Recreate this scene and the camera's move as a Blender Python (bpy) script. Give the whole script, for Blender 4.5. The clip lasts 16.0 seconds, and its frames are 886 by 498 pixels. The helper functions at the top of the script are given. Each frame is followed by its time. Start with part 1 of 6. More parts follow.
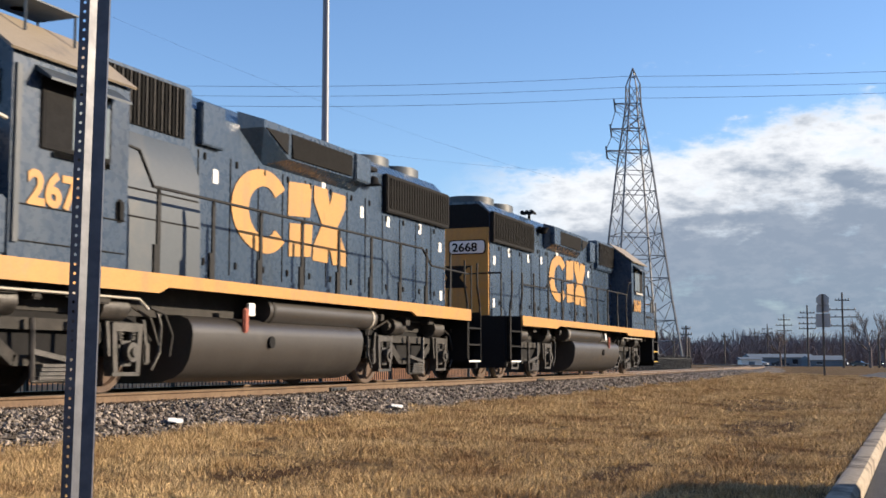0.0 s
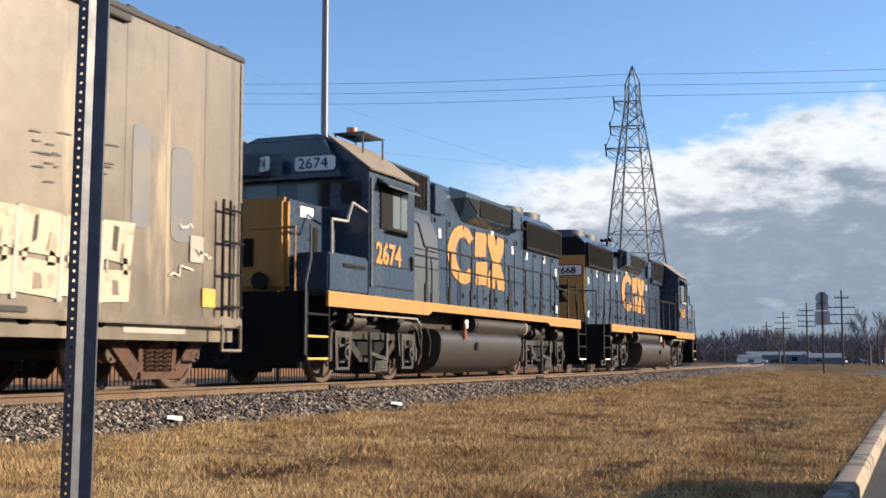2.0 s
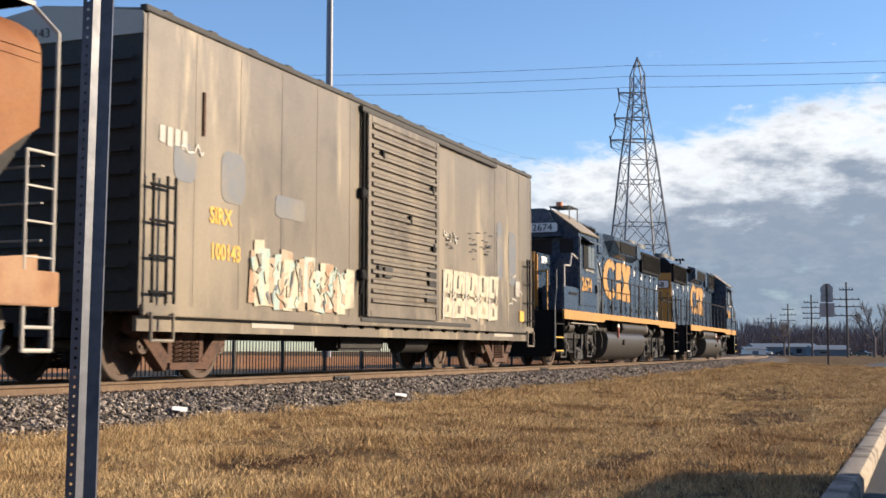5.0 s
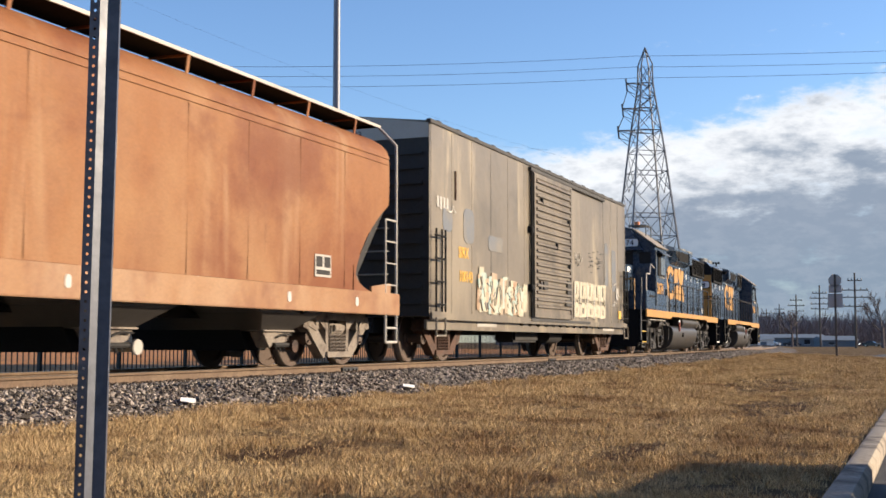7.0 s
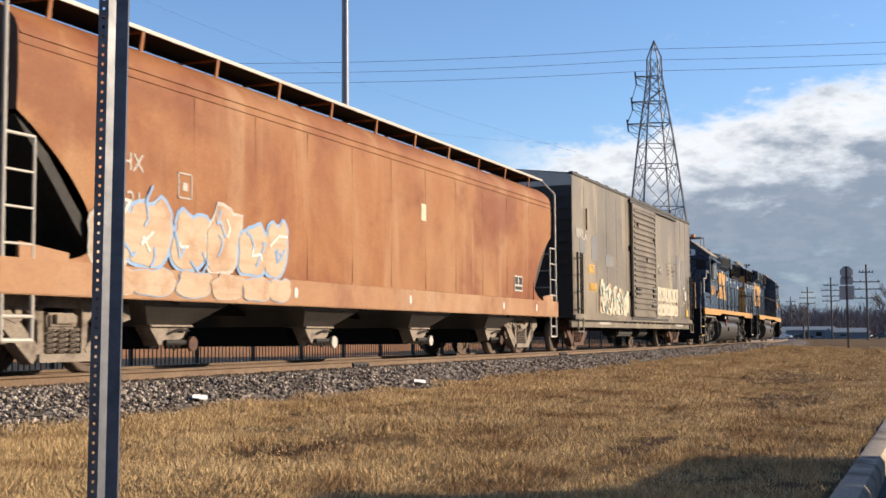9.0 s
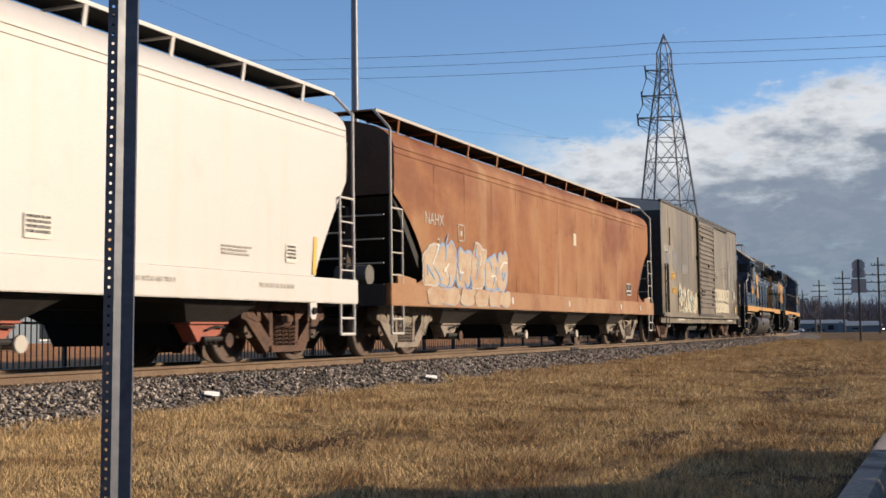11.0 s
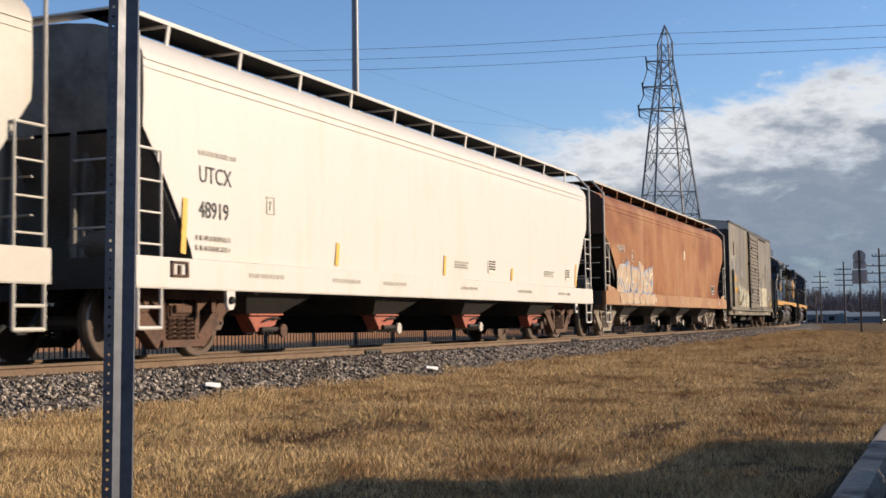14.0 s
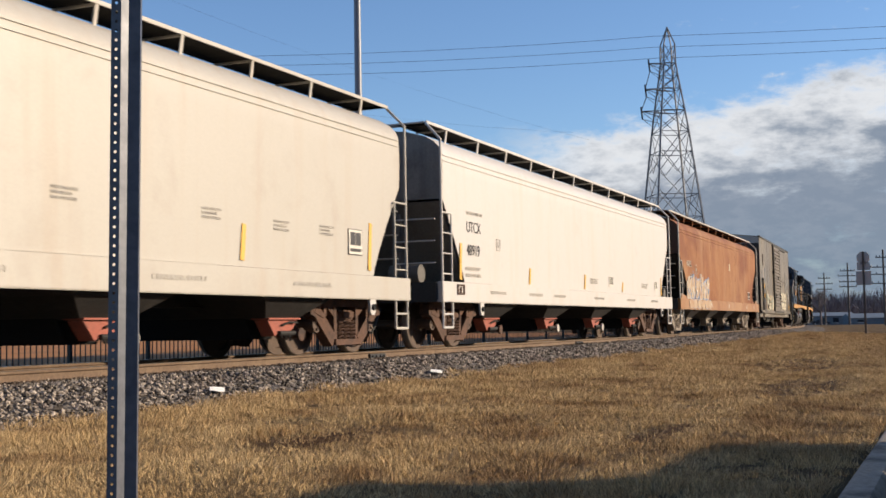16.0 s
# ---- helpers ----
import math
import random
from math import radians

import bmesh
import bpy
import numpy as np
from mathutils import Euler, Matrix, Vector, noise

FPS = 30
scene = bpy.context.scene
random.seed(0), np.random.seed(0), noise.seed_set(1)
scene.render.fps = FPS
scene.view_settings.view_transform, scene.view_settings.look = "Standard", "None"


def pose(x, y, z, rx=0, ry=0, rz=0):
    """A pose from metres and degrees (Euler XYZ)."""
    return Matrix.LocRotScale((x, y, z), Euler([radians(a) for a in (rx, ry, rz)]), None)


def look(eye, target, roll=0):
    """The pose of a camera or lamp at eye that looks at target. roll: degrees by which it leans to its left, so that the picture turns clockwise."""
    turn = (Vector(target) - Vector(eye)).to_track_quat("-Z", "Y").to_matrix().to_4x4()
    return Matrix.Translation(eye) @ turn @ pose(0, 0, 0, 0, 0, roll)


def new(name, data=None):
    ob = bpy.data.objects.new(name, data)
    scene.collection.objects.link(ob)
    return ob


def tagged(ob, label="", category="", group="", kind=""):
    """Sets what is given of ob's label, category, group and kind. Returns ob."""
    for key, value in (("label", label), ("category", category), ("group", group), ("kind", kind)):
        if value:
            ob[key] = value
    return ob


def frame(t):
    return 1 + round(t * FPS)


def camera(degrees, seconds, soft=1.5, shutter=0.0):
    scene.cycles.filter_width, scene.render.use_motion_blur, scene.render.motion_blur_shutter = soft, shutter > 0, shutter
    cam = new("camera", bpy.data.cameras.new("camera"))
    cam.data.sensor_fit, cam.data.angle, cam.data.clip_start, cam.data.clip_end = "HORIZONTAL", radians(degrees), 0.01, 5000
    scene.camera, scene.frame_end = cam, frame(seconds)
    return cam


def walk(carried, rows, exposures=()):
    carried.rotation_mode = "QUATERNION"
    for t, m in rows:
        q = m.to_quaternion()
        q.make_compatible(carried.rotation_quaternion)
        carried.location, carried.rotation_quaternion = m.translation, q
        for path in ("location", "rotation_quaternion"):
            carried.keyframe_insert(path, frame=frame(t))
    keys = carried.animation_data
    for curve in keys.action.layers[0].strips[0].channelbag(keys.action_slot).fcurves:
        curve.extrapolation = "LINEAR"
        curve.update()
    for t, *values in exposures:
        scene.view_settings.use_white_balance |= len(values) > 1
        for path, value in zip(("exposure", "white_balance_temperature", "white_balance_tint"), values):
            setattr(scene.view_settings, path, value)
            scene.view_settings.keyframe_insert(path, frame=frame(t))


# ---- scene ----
# World: x runs along the track away from the viewer, y to the left across it, z up; the road surface is z = 0.
EYE = Vector((0.0, 0.0, 1.1))
cam = camera(40.12, 16.0, soft=1.6, shutter=0.3)


def aim(yaw, pitch, roll):
    y, p = radians(yaw), radians(pitch)
    return look(EYE, EYE + Vector((math.cos(y) * math.cos(p), math.sin(y) * math.cos(p), math.sin(p))), roll)


AIMS = [(0.0, 21.43, 5.33, -0.02), (0.5, 21.39, 5.33, 0.02), (1.0, 21.37, 5.30, -0.02), (1.5, 21.40, 5.25, -0.02),
        (2.0, 21.40, 5.22, -0.02), (2.5, 21.47, 5.09, 0.01), (3.0, 21.44, 5.05, 0.06), (3.5, 21.43, 5.06, 0.08),
        (4.0, 21.47, 5.04, 0.07), (5.25, 21.66, 4.74, 0.05), (6.5, 21.88, 4.43, 0.02), (7.0, 21.97, 4.40, 0.0),
        (7.5, 22.09, 4.35, -0.06), (8.0, 22.26, 4.24, -0.18), (8.5, 22.35, 4.16, -0.30), (9.0, 22.45, 4.17, -0.43),
        (10.2, 22.80, 4.06, -0.64), (11.5, 22.97, 3.93, -0.78), (12.0, 22.77, 3.89, -0.79), (12.5, 22.73, 3.85, -0.80),
        (13.0, 22.77, 3.85, -0.80), (13.5, 22.92, 3.76, -0.79), (14.0, 23.00, 3.55, -0.78), (14.5, 22.99, 3.61, -0.80),
        (15.0, 23.09, 3.59, -0.90), (15.5, 23.16, 3.59, -0.96), (16.0, 23.16, 3.71, -1.05)]
walk(cam, [(t, aim(a, b, c)) for t, a, b, c in AIMS],
     exposures=[(0.0, 0.90), (4.0, 0.91), (7.0, 0.91), (9.0, 0.86), (11.5, 0.48), (12.5, 0.56), (13.2, 0.60), (14.5, 0.60), (16.0, 0.57)])

# ---- light: low winter sun over the road, blue sky with a cloud bank ahead ----
SUN_AZ, SUN_EL = -60.0, 16.5
sun_way = Vector((math.cos(radians(SUN_AZ)) * math.cos(radians(SUN_EL)), math.sin(radians(SUN_AZ)) * math.cos(radians(SUN_EL)), math.sin(radians(SUN_EL))))
sun = new("sun", bpy.data.lights.new("sun", "SUN"))
sun.data.energy, sun.data.angle, sun.data.color = 5.0, radians(0.53), (1.0, 0.82, 0.61)
sun.matrix_world = look(sun_way * 100, (0, 0, 0))


class Nodes:
    """Short hand for building a node tree."""

    def __init__(self, tree):
        self.t = tree
        tree.nodes.clear()

    def add(self, kind, **sets):
        n = self.t.nodes.new(kind)
        for k, v in sets.items():
            setattr(n, k, v)
        return n

    def put(self, socket, v):
        if isinstance(v, bpy.types.NodeSocket):
            self.t.links.new(v, socket)
        elif isinstance(v, (tuple, list)) and len(v) == 3 and socket.type == "RGBA":
            socket.default_value = (*v, 1)
        else:
            socket.default_value = v

    def math(self, op, a, b=0.0, clamp=False):
        n = self.add("ShaderNodeMath", operation=op, use_clamp=clamp)
        self.put(n.inputs[0], a), self.put(n.inputs[1], b)
        return n.outputs[0]

    def ramp(self, v, lo, hi, a=0.0, b=1.0):
        n = self.add("ShaderNodeMapRange", interpolation_type="SMOOTHSTEP")
        for s, x in zip(n.inputs[:5], (v, lo, hi, a, b)):
            self.put(s, x)
        return n.outputs[0]

    def mix(self, f, a, b, blend="MIX"):
        n = self.add("ShaderNodeMix", data_type="RGBA", blend_type=blend)
        self.put(n.inputs[0], f), self.put(n.inputs[6], a), self.put(n.inputs[7], b)
        return n.outputs[2]

    def noise(self, vec, scale, detail=4.0, rough=0.55, out=0, dist=0.0):
        n = self.add("ShaderNodeTexNoise")
        n.inputs["Scale"].default_value, n.inputs["Detail"].default_value, n.inputs["Roughness"].default_value = scale, detail, rough
        n.inputs["Distortion"].default_value = dist
        if vec is not None:
            self.t.links.new(vec, n.inputs["Vector"])
        return n.outputs[out]

    def scaled(self, vec, s, loc=(0, 0, 0)):
        n = self.add("ShaderNodeMapping")
        n.inputs["Scale"].default_value, n.inputs["Location"].default_value = s, loc
        self.t.links.new(vec, n.inputs["Vector"])
        return n.outputs[0]


world = bpy.data.worlds.new("sky")
scene.world = world
world.use_nodes = True
N = Nodes(world.node_tree)
sky = N.add("ShaderNodeTexSky", sky_type="NISHITA", sun_disc=False, sun_elevation=radians(SUN_EL), sun_rotation=radians(90 - SUN_AZ), air_density=1.0, dust_density=0.25, ozone_density=2.5)
way = N.add("ShaderNodeTexCoord").outputs["Generated"]
parts_of = N.add("ShaderNodeSeparateXYZ")
N.t.links.new(way, parts_of.inputs[0])
dx, dy, dz = parts_of.outputs
az = N.math("ARCTAN2", dy, dx)
mid = N.noise(N.scaled(way, (16, 16, 42), (3, 1, 0)), 1.0, 6, 0.6)
fine = N.noise(N.scaled(way, (48, 48, 110), (7, 4, 2)), 1.0, 6, 0.62)
lift = N.math("ADD", N.math("MULTIPLY", N.math("SUBTRACT", mid, 0.5), 0.075), N.math("MULTIPLY", N.math("SUBTRACT", fine, 0.5), 0.03))
top = N.math("ADD", N.ramp(az, -0.05, 0.42, 0.204, 0.146), lift)
depth = N.math("SUBTRACT", top, dz)
cover = N.ramp(depth, -0.006, 0.018)
cover = N.math("MULTIPLY", cover, N.ramp(az, 0.27, 0.39, 1.0, 0.0))
cover = N.math("MULTIPLY", cover, N.ramp(mid, 0.30, 0.46, 0.75, 1.0))
shade = N.ramp(N.math("ADD", depth, N.math("MULTIPLY", N.math("SUBTRACT", mid, 0.5), 0.15)), 0.012, 0.085)
wisps = N.math("MULTIPLY", N.ramp(fine, 0.60, 0.74), N.math("MULTIPLY", N.ramp(mid, 0.50, 0.62), N.math("MULTIPLY", N.ramp(dz, 0.14, 0.20), N.ramp(dz, 0.235, 0.26, 0.7, 0.0))))
wisps = N.math("MULTIPLY", wisps, N.ramp(az, 0.14, 0.24, 1.0, 0.0))
cloud = N.mix(shade, (0.66, 0.675, 0.70), (0.205, 0.25, 0.32))
cloud = N.mix(N.ramp(dz, 0.11, 0.03), cloud, (0.185, 0.24, 0.31))
cloud = N.mix(N.math("MULTIPLY", N.ramp(fine, 0.42, 0.66), 0.14), cloud, (0.42, 0.45, 0.50))
SKY = 0.118
blue = N.mix(1.0, sky.outputs[0], (0.92 * SKY, 1.02 * SKY, 1.22 * SKY), "MULTIPLY")
air = N.mix(cover, blue, cloud)
air = N.mix(wisps, air, (0.55, 0.60, 0.66))
back = N.add("ShaderNodeBackground")
N.put(back.inputs[0], air)
back.inputs[1].default_value = 0.80
N.t.links.new(back.outputs[0], N.add("ShaderNodeOutputWorld").inputs[0])

# ---- materials ----
def paint(name, base, rough=0.6, metal=0.0, spots=None, spot_amount=0.3, spot_scale=1.2, streak=None, streak_amount=0.0, grain=0.12, grain_scale=30.0, bump=0.15, per_piece=0.0, per_island=0.0, spec=0.4, stretch=(1, 1, 1), streak_scale=(3.5, 3.5, 0.25), wash=()):
    """A worn surface: base colour, broad stains, downward streaks, fine grain and relief."""
    m = bpy.data.materials.new(name)
    m.use_nodes = True
    n = Nodes(m.node_tree)
    pos = n.scaled(n.add("ShaderNodeTexCoord").outputs["Object"], stretch)
    c = n.mix(0.0, base, base)
    fine_n = n.noise(pos, grain_scale, 5, 0.6)
    if spots:
        f = n.ramp(n.noise(pos, spot_scale, 6, 0.62, dist=0.4), 0.62 - 0.35 * spot_amount, 0.80 - 0.2 * spot_amount)
        c = n.mix(n.math("MULTIPLY", f, min(1.0, spot_amount * 2.2)), c, spots)
    if streak:
        f = n.ramp(n.noise(n.scaled(pos, streak_scale), 1.0, 5, 0.55), 0.45, 0.72)
        c = n.mix(n.math("MULTIPLY", f, streak_amount), c, streak)
    for colour, amount, scale, lo, hi in wash:
        f = n.ramp(n.noise(n.scaled(pos, scale, (scale[0] * 3.7, 1.3, 5.1)), 1.0, 5, 0.6, dist=0.3), lo, hi)
        c = n.mix(n.math("MULTIPLY", f, amount), c, colour)
    v = n.ramp(fine_n, 0.25, 0.75, 1 - grain, 1 + grain)
    for kind, amount in (("ShaderNodeObjectInfo", per_piece), ("ShaderNodeNewGeometry", per_island)):
        if amount:
            r = n.add(kind).outputs["Random" if kind == "ShaderNodeObjectInfo" else "Random Per Island"]
            v = n.math("MULTIPLY", v, n.ramp(r, 0, 1, 1 - amount, 1 + amount))
    grey = n.add("ShaderNodeCombineColor")
    for s in grey.inputs[:3]:
        n.put(s, v)
    c = n.mix(1.0, c, grey.outputs[0], "MULTIPLY")
    b = n.add("ShaderNodeBsdfPrincipled")
    n.put(b.inputs["Base Color"], c)
    n.put(b.inputs["Roughness"], n.ramp(n.noise(pos, grain_scale * 0.3, 3), 0.3, 0.7, max(0.03, rough - 0.03), min(1, rough + 0.03)))
    b.inputs["Metallic"].default_value, b.inputs["Specular IOR Level"].default_value = metal, spec
    if bump:
        bp = n.add("ShaderNodeBump")
        bp.inputs["Strength"].default_value, bp.inputs["Distance"].default_value = bump, 0.02
        n.put(bp.inputs["Height"], fine_n)
        n.t.links.new(bp.outputs[0], b.inputs["Normal"])
    n.t.links.new(b.outputs[0], n.add("ShaderNodeOutputMaterial").inputs[0])
    return m


BARE = ((26.8, 3.1, 4.2, 1.1), (18.4, 2.2, 2.8, 0.7), (8.4, 4.6, 1.2, 0.30), (10.2, 2.4, 1.4, 0.22))


def ground_paint():
    """Dry winter turf with dark brown patches."""
    m = bpy.data.materials.new("dry_turf")
    m.use_nodes = True
    n = Nodes(m.node_tree)
    pos = n.add("ShaderNodeTexCoord").outputs["Object"]
    broad = n.noise(pos, 0.35, 5, 0.6)
    midn = n.noise(pos, 2.2, 6, 0.65)
    fine_n = n.noise(n.scaled(pos, (1, 1, 1)), 26, 5, 0.7)
    c = n.mix(n.ramp(broad, 0.35, 0.65), (0.105, 0.064, 0.029), (0.15, 0.098, 0.046))
    c = n.mix(n.math("MULTIPLY", n.ramp(midn, 0.50, 0.72), 0.75), c, (0.068, 0.040, 0.018))
    c = n.mix(n.math("MULTIPLY", n.ramp(fine_n, 0.52, 0.75), 0.5), c, (0.19, 0.135, 0.072))
    c = n.mix(n.math("MULTIPLY", n.ramp(fine_n, 0.48, 0.30), 0.6), c, (0.044, 0.027, 0.013))
    # dark brown patches at set places in the turf
    for cx, cy, rx, ry in BARE:
        away = n.add("ShaderNodeVectorMath", operation="LENGTH")
        n.put(away.inputs[0], n.scaled(pos, (1 / rx, 1 / ry, 0.01), (-cx / rx, -cy / ry, 0)))
        f = n.ramp(n.math("ADD", away.outputs["Value"], n.math("MULTIPLY", n.math("SUBTRACT", midn, 0.5), 1.4)), 1.1, 0.5)
        c = n.mix(n.math("MULTIPLY", f, 0.85), c, (0.055, 0.027, 0.012))
    b = n.add("ShaderNodeBsdfPrincipled")
    n.put(b.inputs["Base Color"], c)
    b.inputs["Roughness"].default_value, b.inputs["Specular IOR Level"].default_value = 0.95, 0.1
    bp = n.add("ShaderNodeBump")
    bp.inputs["Strength"].default_value, bp.inputs["Distance"].default_value = 0.8, 0.05
    n.put(bp.inputs["Height"], n.math("ADD", fine_n, n.math("MULTIPLY", midn, 1.5)))
    n.t.links.new(bp.outputs[0], b.inputs["Normal"])
    n.t.links.new(b.outputs[0], n.add("ShaderNodeOutputMaterial").inputs[0])
    return m


def ballast_paint(name, per_island):
    m = bpy.data.materials.new(name)
    m.use_nodes = True
    n = Nodes(m.node_tree)
    pos = n.add("ShaderNodeTexCoord").outputs["Object"]
    if per_island:
        r = n.add("ShaderNodeNewGeometry").outputs["Random Per Island"]
        c = n.mix(n.math("POWER", r, 1.5), (0.0492, 0.041, 0.03362), (0.4756, 0.4018, 0.328))
        c = n.mix(n.ramp(n.noise(pos, 2.0, 3), 0.5, 0.7), c, n.mix(r, (0.082, 0.0615, 0.0492), (0.205, 0.164, 0.1394)))
        h = n.noise(pos, 40, 3)
    else:
        v = n.add("ShaderNodeTexVoronoi")
        v.inputs["Scale"].default_value = 17
        n.t.links.new(pos, v.inputs["Vector"])
        s = n.add("ShaderNodeSeparateColor")
        n.t.links.new(v.outputs["Color"], s.inputs[0])
        c = n.mix(s.outputs[0], (0.0451, 0.03936, 0.03526), (0.2214, 0.1927, 0.1681))
        c = n.mix(n.ramp(n.noise(pos, 0.5, 4), 0.45, 0.7, 0, 0.6), c, (0.0984, 0.0697, 0.0492))
        h = n.math("MULTIPLY", v.outputs["Distance"], -1.0)
    b = n.add("ShaderNodeBsdfPrincipled")
    n.put(b.inputs["Base Color"], c)
    b.inputs["Roughness"].default_value, b.inputs["Specular IOR Level"].default_value = 0.9, 0.2
    bp = n.add("ShaderNodeBump")
    bp.inputs["Strength"].default_value, bp.inputs["Distance"].default_value = (0.3 if per_island else 1.0), 0.06
    n.put(bp.inputs["Height"], h)
    n.t.links.new(bp.outputs[0], b.inputs["Normal"])
    n.t.links.new(b.outputs[0], n.add("ShaderNodeOutputMaterial").inputs[0])
    return m


M_TURF = ground_paint()
M_BLADE = paint("dry_grass", (0.47, 0.330, 0.165), 0.9, grain=0.2, per_island=0.5, bump=0, spec=0.1, spots=(0.24, 0.142, 0.068), spot_amount=0.55, spot_scale=0.9, streak=(0.55, 0.405, 0.215), streak_amount=0.7, streak_scale=(0.5, 1.0, 0.1))
M_STONE = ballast_paint("ballast_stone", True)
M_BALLAST = ballast_paint("ballast_bed", False)
M_ASPHALT = paint("asphalt", (0.0429, 0.04368, 0.0468), 0.85, spots=(0.0702, 0.0702, 0.0741), spot_amount=0.5, grain=0.35, grain_scale=60, bump=0.4)
M_CONCRETE = paint("kerb_concrete", (0.34, 0.285, 0.215), 0.9, spots=(0.1404, 0.1092, 0.078), spot_amount=0.5, spot_scale=3, grain=0.2, grain_scale=25, bump=0.35)
M_RAIL = paint("rusty_rail", (0.1209, 0.078, 0.04914), 0.85, spots=(0.156, 0.1053, 0.0663), spot_amount=0.6, spot_scale=2, grain=0.2)
M_RAILTOP = paint("polished_rail", (0.3276, 0.2808, 0.234), 0.35, metal=0.8, grain=0.1)
M_TIE = paint("creosoted_tie", (0.078, 0.05304, 0.03588), 0.9, grain=0.3, per_piece=0.3, bump=0.4)
M_POSTSTEEL = paint("dull_galvanised_post", (0.085, 0.092, 0.112), 0.45, metal=0.2, spots=(0.06, 0.066, 0.085), spot_amount=0.5, spot_scale=9, grain=0.15, bump=0.05)
M_GALV = paint("galvanised_steel", (0.156, 0.1677, 0.195), 0.45, metal=0.2, spots=(0.156, 0.1677, 0.195), spot_amount=0.5, spot_scale=9, grain=0.15, bump=0.05)
M_DARKSTEEL = paint("dark_steel", (0.0273, 0.02808, 0.0312), 0.55, metal=0.3, grain=0.2)
M_TOWER = paint("weathered_lattice_steel", (0.1872, 0.195, 0.2067), 0.6, metal=0.4, grain=0.15)
M_WOODPOLE = paint("weathered_pole_wood", (0.0936, 0.078, 0.0663), 0.9, grain=0.3, stretch=(3, 3, 0.3))
M_FENCE = paint("black_fence_paint", (0.01092, 0.01092, 0.0117), 0.5, grain=0.2)
M_SIGNBACK = paint("bare_sign_aluminium", (0.39, 0.3666, 0.351), 0.6, metal=0.1, grain=0.1)
M_WIRE = paint("wire", (0.039, 0.0429, 0.0468), 0.6)
M_TREE = paint("bare_bark", (0.1248, 0.1014, 0.09516), 0.95, per_island=0.35, grain=0.3)
M_WHITE = paint("white_scrap", (0.75, 0.74, 0.71), 0.8, spots=(0.5, 0.46, 0.4), spot_amount=0.3, spot_scale=6)
# paler than bare_bark: distance haze is put into the colour
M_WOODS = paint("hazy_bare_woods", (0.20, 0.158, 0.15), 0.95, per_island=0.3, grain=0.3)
M_SHEDROOF = paint("blue_grey_roofing", (0.1248, 0.156, 0.1872), 0.7, grain=0.15)
M_SHEDWALL = paint("dull_blue_wall", (0.13, 0.16, 0.19), 0.8, grain=0.15, spots=(0.08, 0.1, 0.12), spot_amount=0.3)
M_GLASS = paint("dark_glass", (0.0156, 0.01872, 0.0234), 0.08, grain=0.05, bump=0, spec=0.6)
M_RUBBER = paint("tyre_rubber", (0.0156, 0.0156, 0.0156), 0.85)


# ---- mesh helpers ----
def finish(bm, smooth_angle=35):
    bmesh.ops.recalc_face_normals(bm, faces=bm.faces)
    for e in bm.edges:
        e.smooth = not (len(e.link_faces) == 2 and e.calc_face_angle(0) > radians(smooth_angle))
    for f in bm.faces:
        f.smooth = True
    return bm


def mesh_of(name, bm, mat, smooth_angle=35):
    finish(bm, smooth_angle)
    me = bpy.data.meshes.new(name)
    bm.to_mesh(me)
    bm.free()
    for x in (mat if isinstance(mat, (list, tuple)) else [mat]):
        me.materials.append(x)
    return me


def part(name, bm, mat, parent=None, label="", smooth_angle=35):
    ob = new(name, bm if isinstance(bm, bpy.types.Mesh) else mesh_of(name, bm, mat, smooth_angle))
    if parent is not None:
        ob.parent = parent
    return tagged(ob, label)


def thing(name, label, category, group="", kind="", at=None):
    ob = new(name)
    ob.empty_display_size = 0.2
    if at is not None:
        ob.matrix_basis = at
    return tagged(ob, label, category, group, kind)


def box(bm, x0, x1, y0, y1, z0, z1, bevel=0.0, mat=0):
    r = bmesh.ops.create_cube(bm, size=1)
    vs = r["verts"]
    for v in vs:
        v.co = Vector((x0 + (v.co.x + 0.5) * (x1 - x0), y0 + (v.co.y + 0.5) * (y1 - y0), z0 + (v.co.z + 0.5) * (z1 - z0)))
    fs = list({f for v in vs for f in v.link_faces})
    for f in fs:
        f.material_index = mat
    if bevel:
        es = list({e for v in vs for e in v.link_edges})
        bmesh.ops.bevel(bm, geom=es, offset=bevel, segments=2, affect="EDGES", clamp_overlap=True)
    return bm


def rod(bm, a, b, r, seg=8, r2=None, mat=0):
    a, b = Vector(a), Vector(b)
    d = b - a
    if d.length < 1e-6:
        return bm
    m = Matrix.Translation((a + b) / 2) @ d.to_track_quat("Z", "Y").to_matrix().to_4x4()
    r0 = bmesh.ops.create_cone(bm, cap_ends=True, segments=seg, radius1=r, radius2=r if r2 is None else r2, depth=d.length, matrix=m)
    if mat:
        for f in {f for v in r0["verts"] for f in v.link_faces}:
            f.material_index = mat
    return bm


def pipe(bm, pts, r, seg=7):
    for a, b in zip(pts[:-1], pts[1:]):
        rod(bm, a, b, r, seg)
    for p in pts[1:-1]:
        bmesh.ops.create_icosphere(bm, subdivisions=1, radius=r * 1.02, matrix=Matrix.Translation(p))
    return bm


